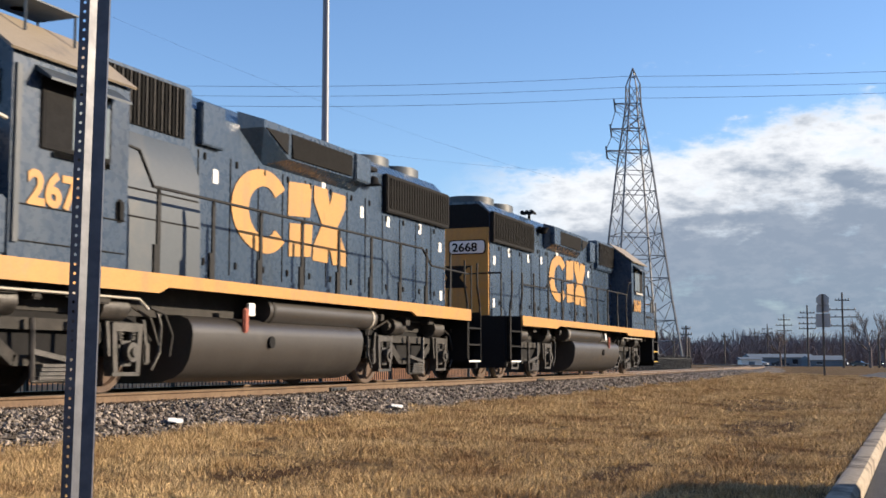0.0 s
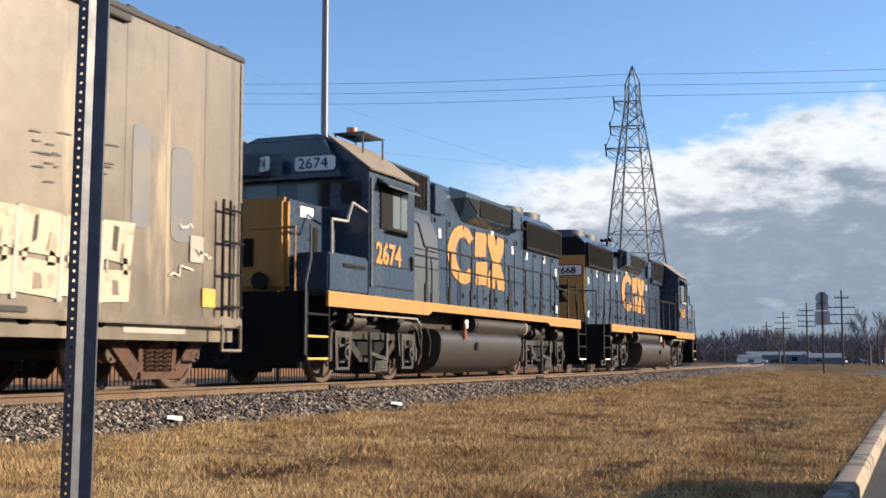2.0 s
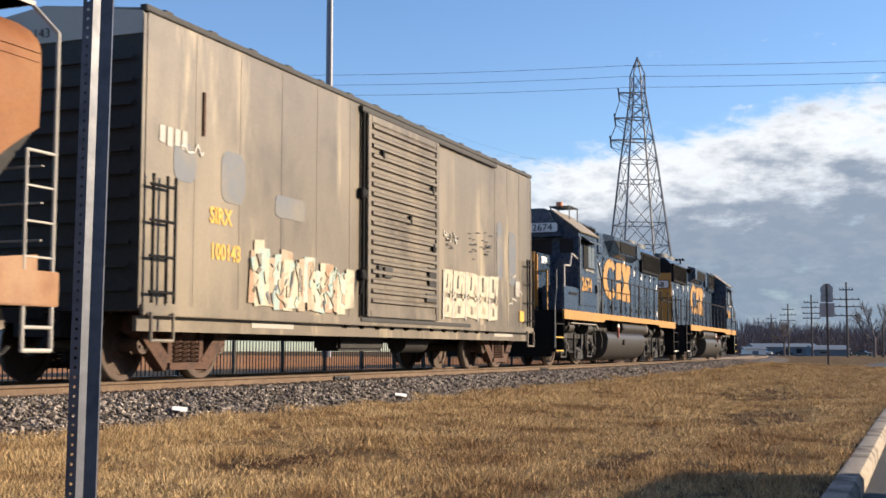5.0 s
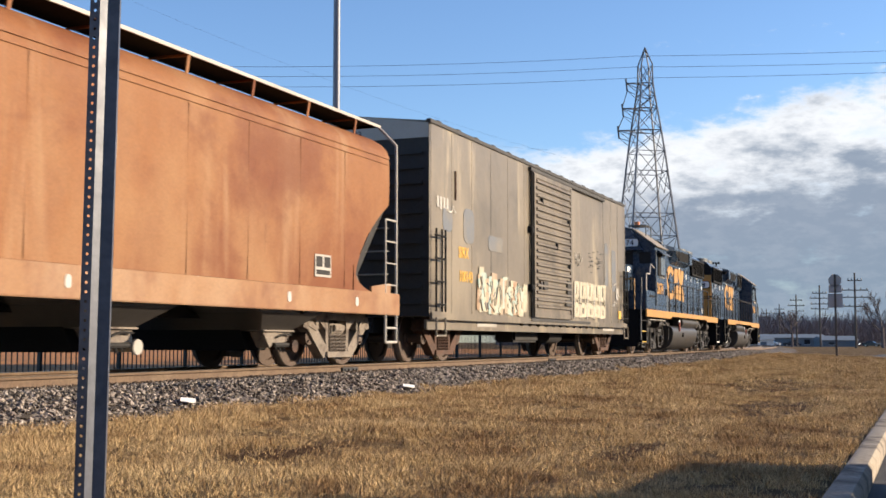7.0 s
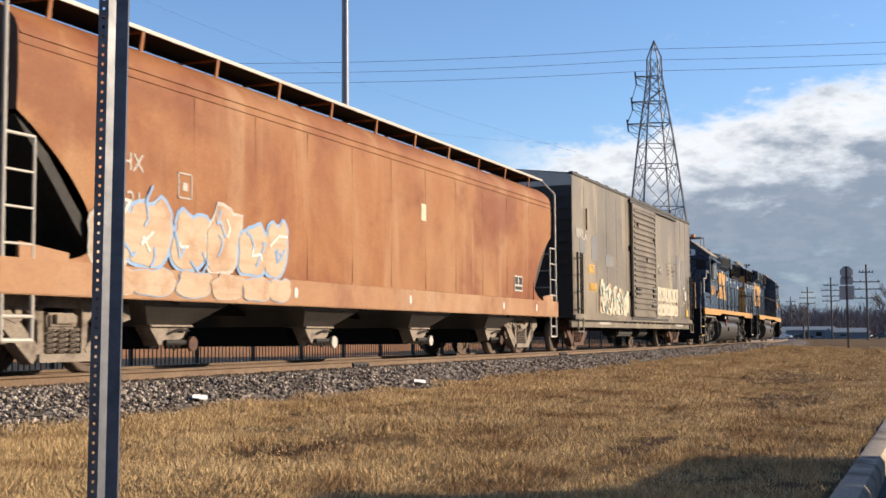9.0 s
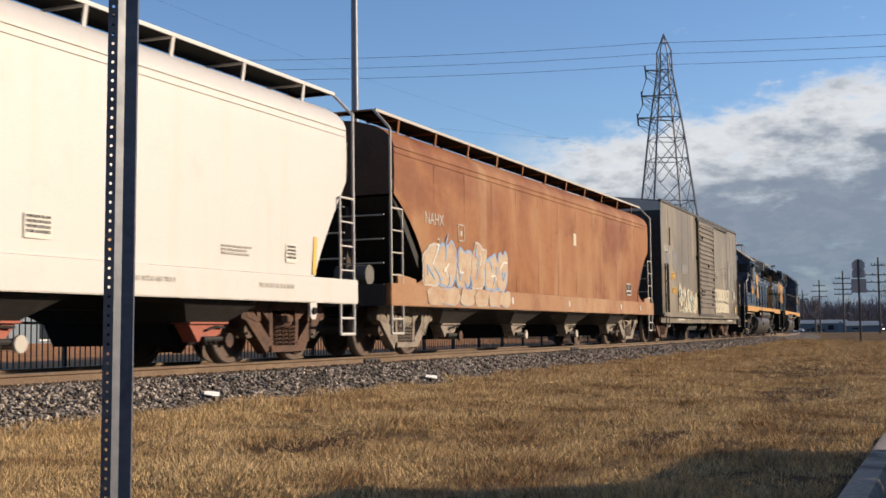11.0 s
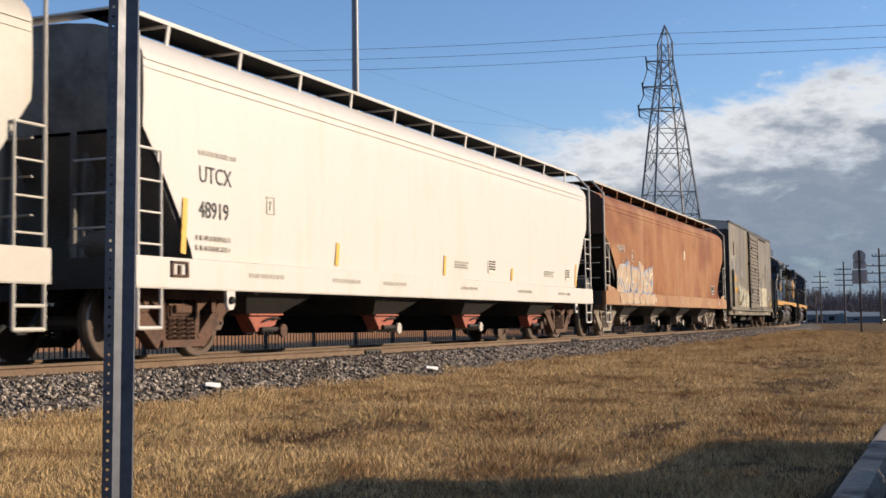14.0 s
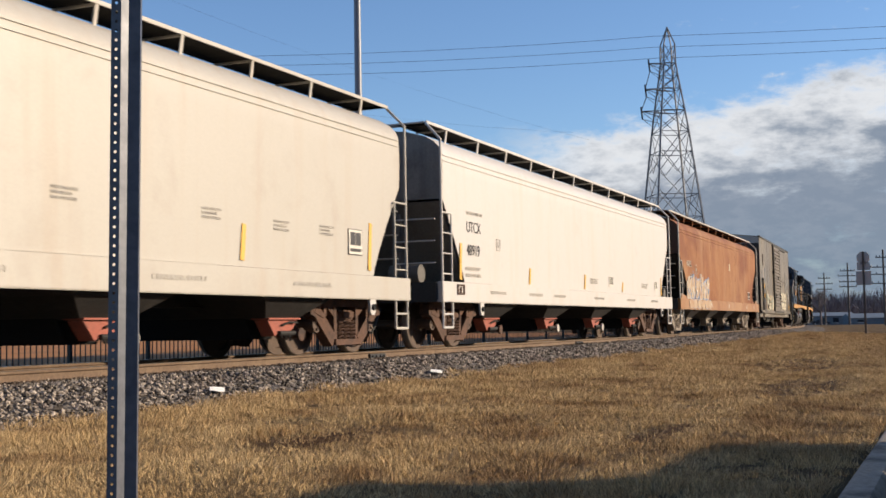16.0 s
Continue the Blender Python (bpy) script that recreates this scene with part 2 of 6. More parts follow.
def bar(bm, a, b, w, t, side=(0, 1, 0)):
    """A flat bar from a to b: w wide in its plane, t thick along side."""
    a, b, s = Vector(a), Vector(b), Vector(side).normalized()
    d = (b - a).normalized()
    u = d.cross(s).normalized() * (w / 2)
    s = s * (t / 2)
    vs = [bm.verts.new(p + i * u + j * s) for p in (a, b) for i, j in ((-1, -1), (1, -1), (1, 1), (-1, 1))]
    for q in ((0, 1, 2, 3), (7, 6, 5, 4), (0, 4, 5, 1), (1, 5, 6, 2), (2, 6, 7, 3), (3, 7, 4, 0)):
        bm.faces.new([vs[i] for i in q])
    return bm


def prism(bm, pts, axis, lo, hi, mat=0):
    """A closed outline pts in the plane across axis ('x', 'y' or 'z'), drawn out from lo to hi."""
    def at(p, c):
        return {"x": (c, p[0], p[1]), "y": (p[0], c, p[1]), "z": (p[0], p[1], c)}[axis]
    a = [bm.verts.new(at(p, lo)) for p in pts]
    b = [bm.verts.new(at(p, hi)) for p in pts]
    n = len(pts)
    fs = [bm.faces.new(a), bm.faces.new(b[::-1])]
    fs += [bm.faces.new((a[i], b[i], b[(i + 1) % n], a[(i + 1) % n])) for i in range(n)]
    for f in fs:
        f.material_index = mat
    return bm


# ---- the lie of the land ----
RAIL_Z = 0.722
TRACK_Y = 10.11


def bend(x):
    """How far the track swings to the left of its straight line."""
    return 6.6e-4 * max(0.0, x - 36.0) ** 2


def on_track(x):
    return TRACK_Y + bend(x)


def smooth(a, b, x):
    t = min(1.0, max(0.0, (x - a) / (b - a)))
    return t * t * (3 - 2 * t)


def land(x, y):
    """Height of turf, bed and verge."""
    c = bend(x)
    z = -0.06 + 0.19 * smooth(0.52, 0.72, y) + 0.17 * smooth(0.7, 7.0, y - 0.6 * c)
    z += 0.10 * math.exp(-(((x - 66) / 22) ** 2 + ((y - 6) / 5) ** 2)) * smooth(0.7, 2.0, y)
    if 0.8 < y < 8 + c:
        k = smooth(0.8, 1.6, y)
        z += k * (0.045 * noise.noise(Vector((x * 0.25, y * 0.5, 0))) + 0.018 * noise.noise(Vector((x * 1.3, y * 1.6, 3))))
    # ballast shoulder
    z += 0.28 * smooth(7.2, 8.55, y - c) - 0.18 * smooth(11.9, 13.2, y - c)
    far = math.hypot(x - 30, y)
    z -= 0.25 * smooth(120, 400, far)
    return z


def ground_sheet():
    xs = sorted({round(v, 3) for v in [-40 + i * 2.0 for i in range(20)] + [i * 0.5 for i in range(0, 140)] + [70 + i * 2 for i in range(40)] + [150 * 1.25 ** i for i in range(0, 16)] + [-45 * 1.5 ** i for i in range(0, 11)]})
    ys = sorted({round(v, 3) for v in [-6 + i * 1.5 for i in range(4)] + [0.3 + i * 0.1 for i in range(6)] + [1 + i * 0.35 for i in range(17)] + [7 + i * 0.2 for i in range(34)] + [14 + i for i in range(12)] + [26 + i * 4 for i in range(14)] + [85 * 1.3 ** i for i in range(0, 15)] + [-9 * 1.5 ** i for i in range(0, 15)]})
    bm = bmesh.new()
    rows = [[bm.verts.new((x, y, land(x, y))) for y in ys] for x in xs]
    for i in range(len(xs) - 1):
        for j in range(len(ys) - 1):
            f = bm.faces.new((rows[i][j], rows[i + 1][j], rows[i + 1][j + 1], rows[i][j + 1]))
            cx, cy = (xs[i] + xs[i + 1]) / 2, (ys[j] + ys[j + 1]) / 2 - bend((xs[i] + xs[i + 1]) / 2)
            f.material_index = 1 if 7.45 < cy < 12.8 and -300 < cx < 400 else 0
    return tagged(part("ground", bm, [M_TURF, M_BALLAST], smooth_angle=180), "dry winter grass verge with a stone railway bed", "ground", kind="structure")


ground_sheet()

# road beside the verge and the crossing road far ahead
bm = bmesh.new()
box(bm, -60, 64, -9.0, 0.47, -0.12, 0.0)
part_road = tagged(part("road", bm, M_ASPHALT), "grey asphalt road beside the kerb", "road", kind="structure")


def band_along(x0, x1, step, y_of, profile, name, mat, label, category):
    """A profile (y, z) carried along the line y_of(x)."""
    bm = bmesh.new()
    n = max(1, int((x1 - x0) / step))
    last = None
    for i in range(n + 1):
        x = x0 + (x1 - x0) * i / n
        ring = [bm.verts.new((x, y_of(x) + p, q)) for p, q in profile]
        if last:
            for k in range(len(ring)):
                bm.faces.new((last[k], ring[k], ring[(k + 1) % len(ring)], last[(k + 1) % len(ring)]))
        last = ring
    return tagged(part(name, bm, mat), label, category, kind="structure")


# ---- kerb, in cast lengths ----
kerb = thing("kerb", "weathered tan concrete kerb between road and verge", "kerb", kind="structure")
bm = bmesh.new()
prism(bm, [(-0.10, -0.1), (-0.09, 0.10), (-0.06, 0.145), (0.07, 0.15), (0.10, 0.14), (0.11, -0.1)], "x", 0.0, 2.99)
kerb_mesh = mesh_of("kerb_stone", bm, M_CONCRETE)
for i in range(-4, 21):
    s = part("kerb_stone", kerb_mesh, None, kerb)
    s.matrix_basis = pose(i * 3.0, 0.57, random.uniform(-0.004, 0.004))

# ---- railway track ----
track = thing("railway_track", "rusty steel rails on dark wooden ties in grey ballast", "railway track", kind="structure")


def rail(off, label):
    prof = [(-0.072, 0.572), (-0.07, 0.584), (-0.02, 0.60), (-0.012, 0.675), (-0.036, 0.69), (-0.036, 0.716), (-0.028, 0.722), (0.028, 0.722), (0.036, 0.716), (0.036, 0.69), (0.012, 0.675), (0.02, 0.60), (0.07, 0.584), (0.072, 0.572)]
    bm = bmesh.new()
    last = None
    x = -60.0
    while x < 330:
        ring = [bm.verts.new((x, on_track(x) + off + p, q)) for p, q in prof]
        if last:
            for k in range(len(ring)):
                f = bm.faces.new((last[k], ring[k], ring[(k + 1) % len(ring)], last[(k + 1) % len(ring)]))
                f.material_index = 1 if k in (5, 6, 7) else 0
        last = ring
        x += 2.0 if -20 < x < 100 else 6.0
    part("rail", bm, [M_RAIL, M_RAILTOP], track, label)


rail(-0.718, "rusty rail with a polished head")
rail(0.718, "rusty rail with a polished head")
bm = bmesh.new()
box(bm, -0.30, 0.30, -0.022, 0.022, 0.596, 0.672, 0.006)
for k in (-0.22, -0.08, 0.08, 0.22):
    rod(bm, (k, -0.045, 0.634), (k, 0.03, 0.634), 0.018, 6)
joint_mesh = mesh_of("joint_bar", bm, M_DARKSTEEL)
for x in (6.9, 18.9, 30.9, 42.9, 54.9):
    j = part("joint_bar", joint_mesh, None, track, "bolted joint bar")
    j.matrix_basis = pose(x, on_track(x) - 0.718 - 0.03, 0)

# ---- iron fence beyond the track ----
def fence_y(x):
    return 15.6 + bend(x) * 1.0


fence = thing("iron_fence", "black iron picket fence beyond the track", "fence")
z0 = 0.42
bm = bmesh.new()
x = 4.0
while x < 110:
    for z in (z0 + 0.10, z0 + 0.96):
        bar(bm, (x, fence_y(x), z), (x + 2.4, fence_y(x + 2.4), z), 0.045, 0.04)
    x += 2.4
part("rails", bm, M_FENCE, fence)
bm = bmesh.new()
box(bm, -0.009, 0.009, -0.009, 0.009, z0 + 0.03, z0 + 1.1)
prism(bm, [(-0.018, z0 + 1.1), (0.018, z0 + 1.1), (0, z0 + 1.17)], "y", -0.012, 0.012)
picket_mesh = mesh_of("picket", bm, M_FENCE)
bm = bmesh.new()
box(bm, -0.035, 0.035, -0.035, 0.035, z0 - 0.06, z0 + 1.15)
bmesh.ops.create_icosphere(bm, subdivisions=2, radius=0.055, matrix=Matrix.Translation((0, 0, z0 + 1.2)))
fpost_mesh = mesh_of("post", bm, M_FENCE)
rest = bmesh.new()
n_picket = 0
for i in range(44):
    x = 4.0 + i * 2.4
    part("post", fpost_mesh, None, fence).matrix_basis = pose(x, fence_y(x), 0)
    for k in range(1, 16):
        px = x + k * 0.15
        if 11 < px < 54 and n_picket < 280:
            part("picket", picket_mesh, None, fence).matrix_basis = pose(px, fence_y(px), 0)
            n_picket += 1
        else:
            box(rest, px - 0.009, px + 0.009, fence_y(px) - 0.009, fence_y(px) + 0.009, z0 + 0.03, z0 + 1.15)
tagged(part("picket_rest", rest, M_FENCE, fence), kind="stuff")


# ---- lattice tower ----
def lattice_tower(at, turn):
    t = thing("transmission_tower", "grey steel lattice transmission tower with side arms", "tower", at=at @ pose(0, 0, 0, 0, 0, turn))
    levels = [(-2.0, 4.45), (3.5, 3.75), (8.1, 3.18), (13.2, 2.66), (18.4, 2.14), (23.1, 1.67), (25.6, 1.38), (28.2, 1.05), (29.7, 0.86), (31.2, 0.70), (33.4, 0.66)]
    cs = ((-1, -1), (1, -1), (1, 1), (-1, 1))
    P = [[Vector((a * w, b * w, z)) for a, b in cs] for z, w in levels]
    peak = Vector((0, 0, 35.5))
    for k in range(4):
        for i in range(len(P)):
            bm = bmesh.new()
            rod(bm, P[i][k], P[i + 1][k] if i + 1 < len(P) else peak, 0.14 - 0.006 * i, 5)
            part("leg", bm, M_TOWER, t)
    bm = bmesh.new()
    for i in range(len(P) - 1):
        for k in range(4):
            j = (k + 1) % 4
            a, b, c, d = P[i][k], P[i][j], P[i + 1][k], P[i + 1][j]
            rod(bm, a, d, 0.045, 4), rod(bm, b, c, 0.045, 4)
            if i % 2 == 1 or i > 4:
                rod(bm, a, b, 0.045, 4)
            if i < 5:
                rod(bm, (a + c) / 2, (b + d) / 2, 0.05, 4)
                rod(bm, (a + c) / 2, (a + b) / 2, 0.04, 4), rod(bm, (b + d) / 2, (a + b) / 2, 0.04, 4)
    part("bracing", bm, M_TOWER, t)
    bm = bmesh.new()
    for k in range(4):
        rod(bm, (P[-1][k] + peak) / 2, (P[-1][(k + 1) % 4] + peak) / 2, 0.05, 4)
    part("peak_bracing", bm, M_TOWER, t)
    tips = []
    for z, w, reach in ((31.2, 0.70, -2.35), (28.2, 1.05, -2.85), (25.6, 1.38, -3.4)):
        tip = Vector((reach, 0, z))
        tips.append(tip)
        for q in (-w, w):
            for foot, end, r in (((w, q, z), tip, 0.055), ((-w, q, z - 0.9), tip, 0.045), ((-w - 0.1, q, z - 1.7), tip + Vector((0.15, 0, -0.9)), 0.035)):
                bm = bmesh.new()
                rod(bm, foot, end, r, 4)
                part("arm_strut", bm, M_TOWER, t)
        bm = bmesh.new()
        rod(bm, tip + Vector((0, 0, 0.5)), tip + Vector((0.15, 0, -0.95)), 0.10, 6)
        part("insulator", bm, M_WIRE, t)
    for p, q in zip(tips[:-1], tips[1:]):
        bm = bmesh.new()
        rod(bm, p + Vector((0.15, 0, -0.95)), q, 0.05, 5)
        part("jumper", bm, M_WIRE, t)
    return t


FWD = Vector((math.cos(radians(21.43)), math.sin(radians(21.43)), 0))
RGT = Vector((FWD.y, -FWD.x, 0))


def far_point(side, depth, z):
    """A place by metres to the right of the view line, metres ahead, and height."""
    p = FWD * depth + RGT * side
    return Vector((p.x, p.y, z))


p = far_point(22.30, 140, 0)
lattice_tower(pose(p.x, p.y, 0.0), 21.43 - 90 + 10)


def wire(name, pts, r, label="thin dark overhead wire"):
    bm = bmesh.new()
    along = (pts[-1] - pts[0]).normalized()
    side = along.cross(Vector((0, 0, 1))).normalized() * r
    up = side.cross(along)
    last = None
    for p in pts:
        ring = [bm.verts.new(p + q) for q in (side, up, -side, -up)]
        if last:
            for k in range(4):
                bm.faces.new((last[k], ring[k], ring[(k + 1) % 4], last[(k + 1) % 4]))
        last = ring
    return tagged(part(name, bm, M_WIRE), label, "wire", group="overhead wires")


def sag(a, b, drop, n=14):
    return [a.lerp(b, i / n) - Vector((0, 0, 4 * drop * (i / n) * (1 - i / n))) for i in range(n + 1)]


for z_l, z_t, z_r in ((33.9, 34.5, 36.3), (32.9, 33.2, 34.8), (31.8, 31.9, 33.8)):
    wire("power_line", sag(far_point(-75, 140, z_l + 1.5), far_point(21, 140, z_t), 1.6)[:-1] + sag(far_point(21, 140, z_t), far_point(95, 140, z_r + 1.0), 0.6), 0.021)
wire("power_line", sag(far_point(-60, 120, 48.5), far_point(14, 150, 24.0), 2.2), 0.007)
wire("power_line", sag(far_point(-60, 110, 31.5), far_point(12, 150, 25.0), 2.0), 0.007)

# ---- tall pole behind the train ----
p = far_point(-9.85, 100, 0)
mast = thing("steel_pole", "tall tapered grey steel utility pole", "utility pole", at=pose(p.x, p.y, 0))
bm = bmesh.new()
rod(bm, (0, 0, -0.5), (0, 0, 44), 0.36, 12, 0.24)
part("shaft", bm, M_GALV, mast)
bm = bmesh.new()
rod(bm, (0, 0, -0.3), (0, 0, 0.25), 0.6, 12)
part("footing", bm, M_CONCRETE, mast)

# ---- sign with its back turned ----
stop = thing("stop_sign", "back of an octagonal road sign with two plates on post", "road sign", at=pose(64.3, 4.56, 0.12, 0, 0, 0))
bm = bmesh.new()
box(bm, -0.03, 0.03, -0.05, 0.05, -0.3, 4.42, 0.01)
part("post", bm, M_WOODPOLE, stop)
bm = bmesh.new()
prism(bm, [(0.335 * math.cos(radians(22.5 + 45 * i)), 4.10 + 0.335 * math.sin(radians(22.5 + 45 * i))) for i in range(8)], "x", 0.035, 0.043)
part("octagon_plate", bm, M_SIGNBACK, stop)
for w, h, z in ((0.62, 0.40, 3.68), (0.72, 0.70, 3.08)):
    bm = bmesh.new()
    box(bm, 0.035, 0.042, -w / 2, w / 2, z - h / 2, z + h / 2)
    part("plate", bm, M_SIGNBACK, stop)


# ---- perforated post close to the camera ----
def perforated_post():
    t = thing("perforated_sign_post", "galvanised steel channel post with a row of punched holes", "sign post", at=pose(2.674, 2.099, 0, 0.8, 0.6, 38.3 - 90))
    lo, step, n = -0.15, 0.0254, 112
    bm = bmesh.new()
    # across is local x, local -y faces the camera
    A, B = Vector((-0.041, -0.006, 0)), Vector((-0.015, -0.020, 0))
    C, D = Vector((0.005, -0.005, 0)), Vector((0.036, -0.0098, 0))
    E2 = Vector((0.040, 0.004, 0))
    up = Vector((0, 0, 1))
    for i in range(n):
        z = lo + i * step
        corners = [A + up * z, A + up * (z + step / 2), A + up * (z + step), A.lerp(B, 0.5) + up * (z + step), B + up * (z + step), B + up * (z + step / 2), B + up * z, A.lerp(B, 0.5) + up * z]
        c = A.lerp(B, 0.52) + up * (z + step / 2)
        hole = []
        for k in range(8):
            a = radians(225 - 45 * k)
            hole.append(c + (B - A).normalized() * (0.0043 * math.cos(a)) + up * (0.0043 * math.sin(a)))
        o = [bm.verts.new(v) for v in corners]
        h = [bm.verts.new(v) for v in hole]
        for k in range(8):
            bm.faces.new((o[k], o[(k + 1) % 8], h[(k + 1) % 8], h[k]))
    bmesh.ops.remove_doubles(bm, verts=bm.verts, dist=0.0002)
    part("perforated_flange", bm, M_POSTSTEEL, t, smooth_angle=10)
    bm = bmesh.new()
    zs = (lo, lo + n * step)
    line = [B, C, D, E2, E2 + Vector((-0.004, 0, 0)), D + Vector((-0.002, 0.008, 0)), C + Vector((0, 0.006, 0)), B + Vector((0.0, 0.004, 0))]
    prism(bm, [(v.x, v.y) for v in line], "z", *zs)
    part("channel", bm, M_POSTSTEEL, t, smooth_angle=10)


perforated_post()

# ---- litter on the ballast ----
def scrap(x, y, s, turn):
    bm = bmesh.new()
    prism(bm, [(-0.5 * s, -0.16 * s), (0.1 * s, -0.22 * s), (0.52 * s, -0.1 * s), (0.46 * s, 0.17 * s), (-0.1 * s, 0.22 * s), (-0.48 * s, 0.12 * s)], "z", 0, 0.006)
    for v in bm.verts:
        v.co.z += 0.02 * math.sin(v.co.x * 9 + v.co.y * 14)
    ob = tagged(part("litter", bm, M_WHITE), "crumpled white scrap lying on the ballast", "litter", group="litter")
    ob.matrix_basis = pose(x, y, land(x, y) + 0.055, 9, 2, turn)


scrap(11.55, 7.72, 0.36, 20)
scrap(17.6, 7.68, 0.40, 10)

# ---- train materials ----
# worn navy; blue base and streaks also carry sky reflection as colour
M_NAVY = paint("weathered_navy_sheen_paint", (0.0235, 0.0445, 0.078), 0.28, spots=(0.036, 0.056, 0.084), spot_amount=0.3, spot_scale=0.35, streak=(0.058, 0.079, 0.104), streak_amount=0.55, streak_scale=(2.2, 2.2, 0.2), grain=0.06, bump=0.012, spec=0.5, wash=(((0.014, 0.025, 0.042), 0.55, (1.1, 1.1, 0.25), 0.54, 0.72), ((0.095, 0.105, 0.115), 0.4, (5.0, 5.0, 0.3), 0.62, 0.80)))
M_YELLOW = paint("weathered_yellow_paint", (0.41, 0.205, 0.043), 0.5, spots=(0.32, 0.18, 0.07), spot_amount=0.35, spot_scale=2.5, streak=(0.21, 0.13, 0.062), streak_amount=0.4, grain=0.1, bump=0.04, wash=(((0.10, 0.06, 0.035), 0.5, (4.0, 4.0, 2.0), 0.62, 0.80),))
M_GREYHOOD = paint("faded_grey_panel", (0.038, 0.052, 0.068), 0.5, spots=(0.075, 0.08, 0.083), spot_amount=0.35, grain=0.08, bump=0.02)
M_ROOFTAN = paint("tan_cab_roof", (0.2574, 0.2145, 0.1599), 0.6, spots=(0.1716, 0.1482, 0.1248), spot_amount=0.35, spot_scale=2.5, grain=0.12)
M_GRILLE = paint("sooty_grille", (0.01248, 0.01209, 0.0117), 0.9, grain=0.25, spec=0.1)
# grime plus the shade below the cars, both put into a near-black colour
M_UNDER = paint("grimy_shaded_underframe", (0.01248, 0.01092, 0.00975), 0.75, spots=(0.02808, 0.0234, 0.02028), spot_amount=0.4, spot_scale=4, grain=0.3, bump=0.2)
M_TRUCK = paint("grimy_truck_casting", (0.045, 0.040, 0.036), 0.45, spots=(0.010, 0.009, 0.008), spot_amount=0.65, spot_scale=5, grain=0.3, bump=0.25, spec=0.5)
M_TANK = paint("dusty_fuel_tank", (0.036, 0.032, 0.029), 0.40, spots=(0.024, 0.021, 0.019), spot_amount=0.35, spot_scale=0.8, streak=(0.05, 0.045, 0.04), streak_amount=0.5, streak_scale=(2.0, 2.0, 0.3), grain=0.15, bump=0.04, spec=0.5)
M_RUSTTRUCK = paint("rusty_truck_casting", (0.0858, 0.0429, 0.02652), 0.85, spots=(0.0351, 0.02184, 0.01716), spot_amount=0.5, spot_scale=4, grain=0.3, bump=0.25)
M_WHEEL = paint("brown_wheel", (0.078, 0.04836, 0.03276), 0.7, spots=(0.0624, 0.0429, 0.0312), spot_amount=0.4, spot_scale=4, grain=0.2)
M_TREAD = paint("bright_tread", (0.3276, 0.2808, 0.2418), 0.4, metal=0.8, grain=0.1)
# pale streak and first wash put reflected light on the side into the colour
M_BOXCAR = paint("grey_boxcar_paint_with_sheen", (0.165, 0.138, 0.103), 0.34, spots=(0.09, 0.077, 0.06), spot_amount=0.5, spot_scale=0.4, streak=(0.29, 0.237, 0.163), streak_amount=0.75, streak_scale=(0.7, 0.7, 0.22), grain=0.07, grain_scale=18, bump=0.015, spec=0.5, wash=(((0.42, 0.345, 0.225), 0.75, (1.7, 1.7, 0.30), 0.56, 0.72), ((0.085, 0.075, 0.06), 0.6, (3.2, 3.2, 0.12), 0.56, 0.74), ((0.10, 0.055, 0.03), 0.6, (9.0, 9.0, 3.0), 0.70, 0.80)))
M_BOXDOOR = paint("grimy_boxcar_door", (0.15, 0.126, 0.096), 0.45, spots=(0.08, 0.066, 0.05), spot_amount=0.5, spot_scale=0.8, streak=(0.24, 0.195, 0.14), streak_amount=0.5, grain=0.1, bump=0.03, wash=(((0.09, 0.05, 0.03), 0.6, (5.0, 5.0, 1.0), 0.62, 0.78),))
M_BLUEPATCH = paint("greyed_blue_overpaint", (0.115, 0.125, 0.14), 0.5, spots=(0.17, 0.15, 0.12), spot_amount=0.6, spot_scale=1.2, grain=0.06, bump=0)
M_DUSTTRUCK = paint("pale_dusty_casting", (0.20, 0.165, 0.13), 0.8, spots=(0.07, 0.05, 0.04), spot_amount=0.5, spot_scale=4, grain=0.2, bump=0.2)
M_GRAFTAN = paint("rust_stained_spray_paint", (0.36, 0.275, 0.185), 0.6, spots=(0.28, 0.15, 0.075), spot_amount=0.5, spot_scale=1.5, streak=(0.30, 0.16, 0.08), streak_amount=0.5, streak_scale=(0.6, 0.6, 9.0), grain=0.1, bump=0)
# dark enough to hold the shade on car ends in its colour
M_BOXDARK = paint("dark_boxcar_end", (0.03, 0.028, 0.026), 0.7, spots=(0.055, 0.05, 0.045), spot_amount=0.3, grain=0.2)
M_RUST = paint("rust_orange_paint", (0.232, 0.096, 0.034), 0.62, spots=(0.145, 0.041, 0.014), spot_amount=0.62, spot_scale=0.42, streak=(0.285, 0.150, 0.068), streak_amount=0.8, streak_scale=(0.55, 0.55, 0.3), grain=0.10, bump=0.03, spec=0.2, wash=(((0.32, 0.19, 0.10), 0.55, (1.5, 1.5, 0.16), 0.54, 0.74), ((0.135, 0.037, 0.013), 0.7, (0.34, 0.34, 0.5), 0.51, 0.65), ((0.06, 0.03, 0.018), 0.5, (7.0, 7.0, 0.7), 0.66, 0.80)))
M_RUSTSILL = paint("tan_rusted_sill", (0.255, 0.122, 0.047), 0.6, spots=(0.17, 0.06, 0.02), spot_amount=0.45, spot_scale=0.8, streak=(0.33, 0.205, 0.11), streak_amount=0.7, streak_scale=(0.8, 0.8, 0.4), grain=0.1, bump=0.03)
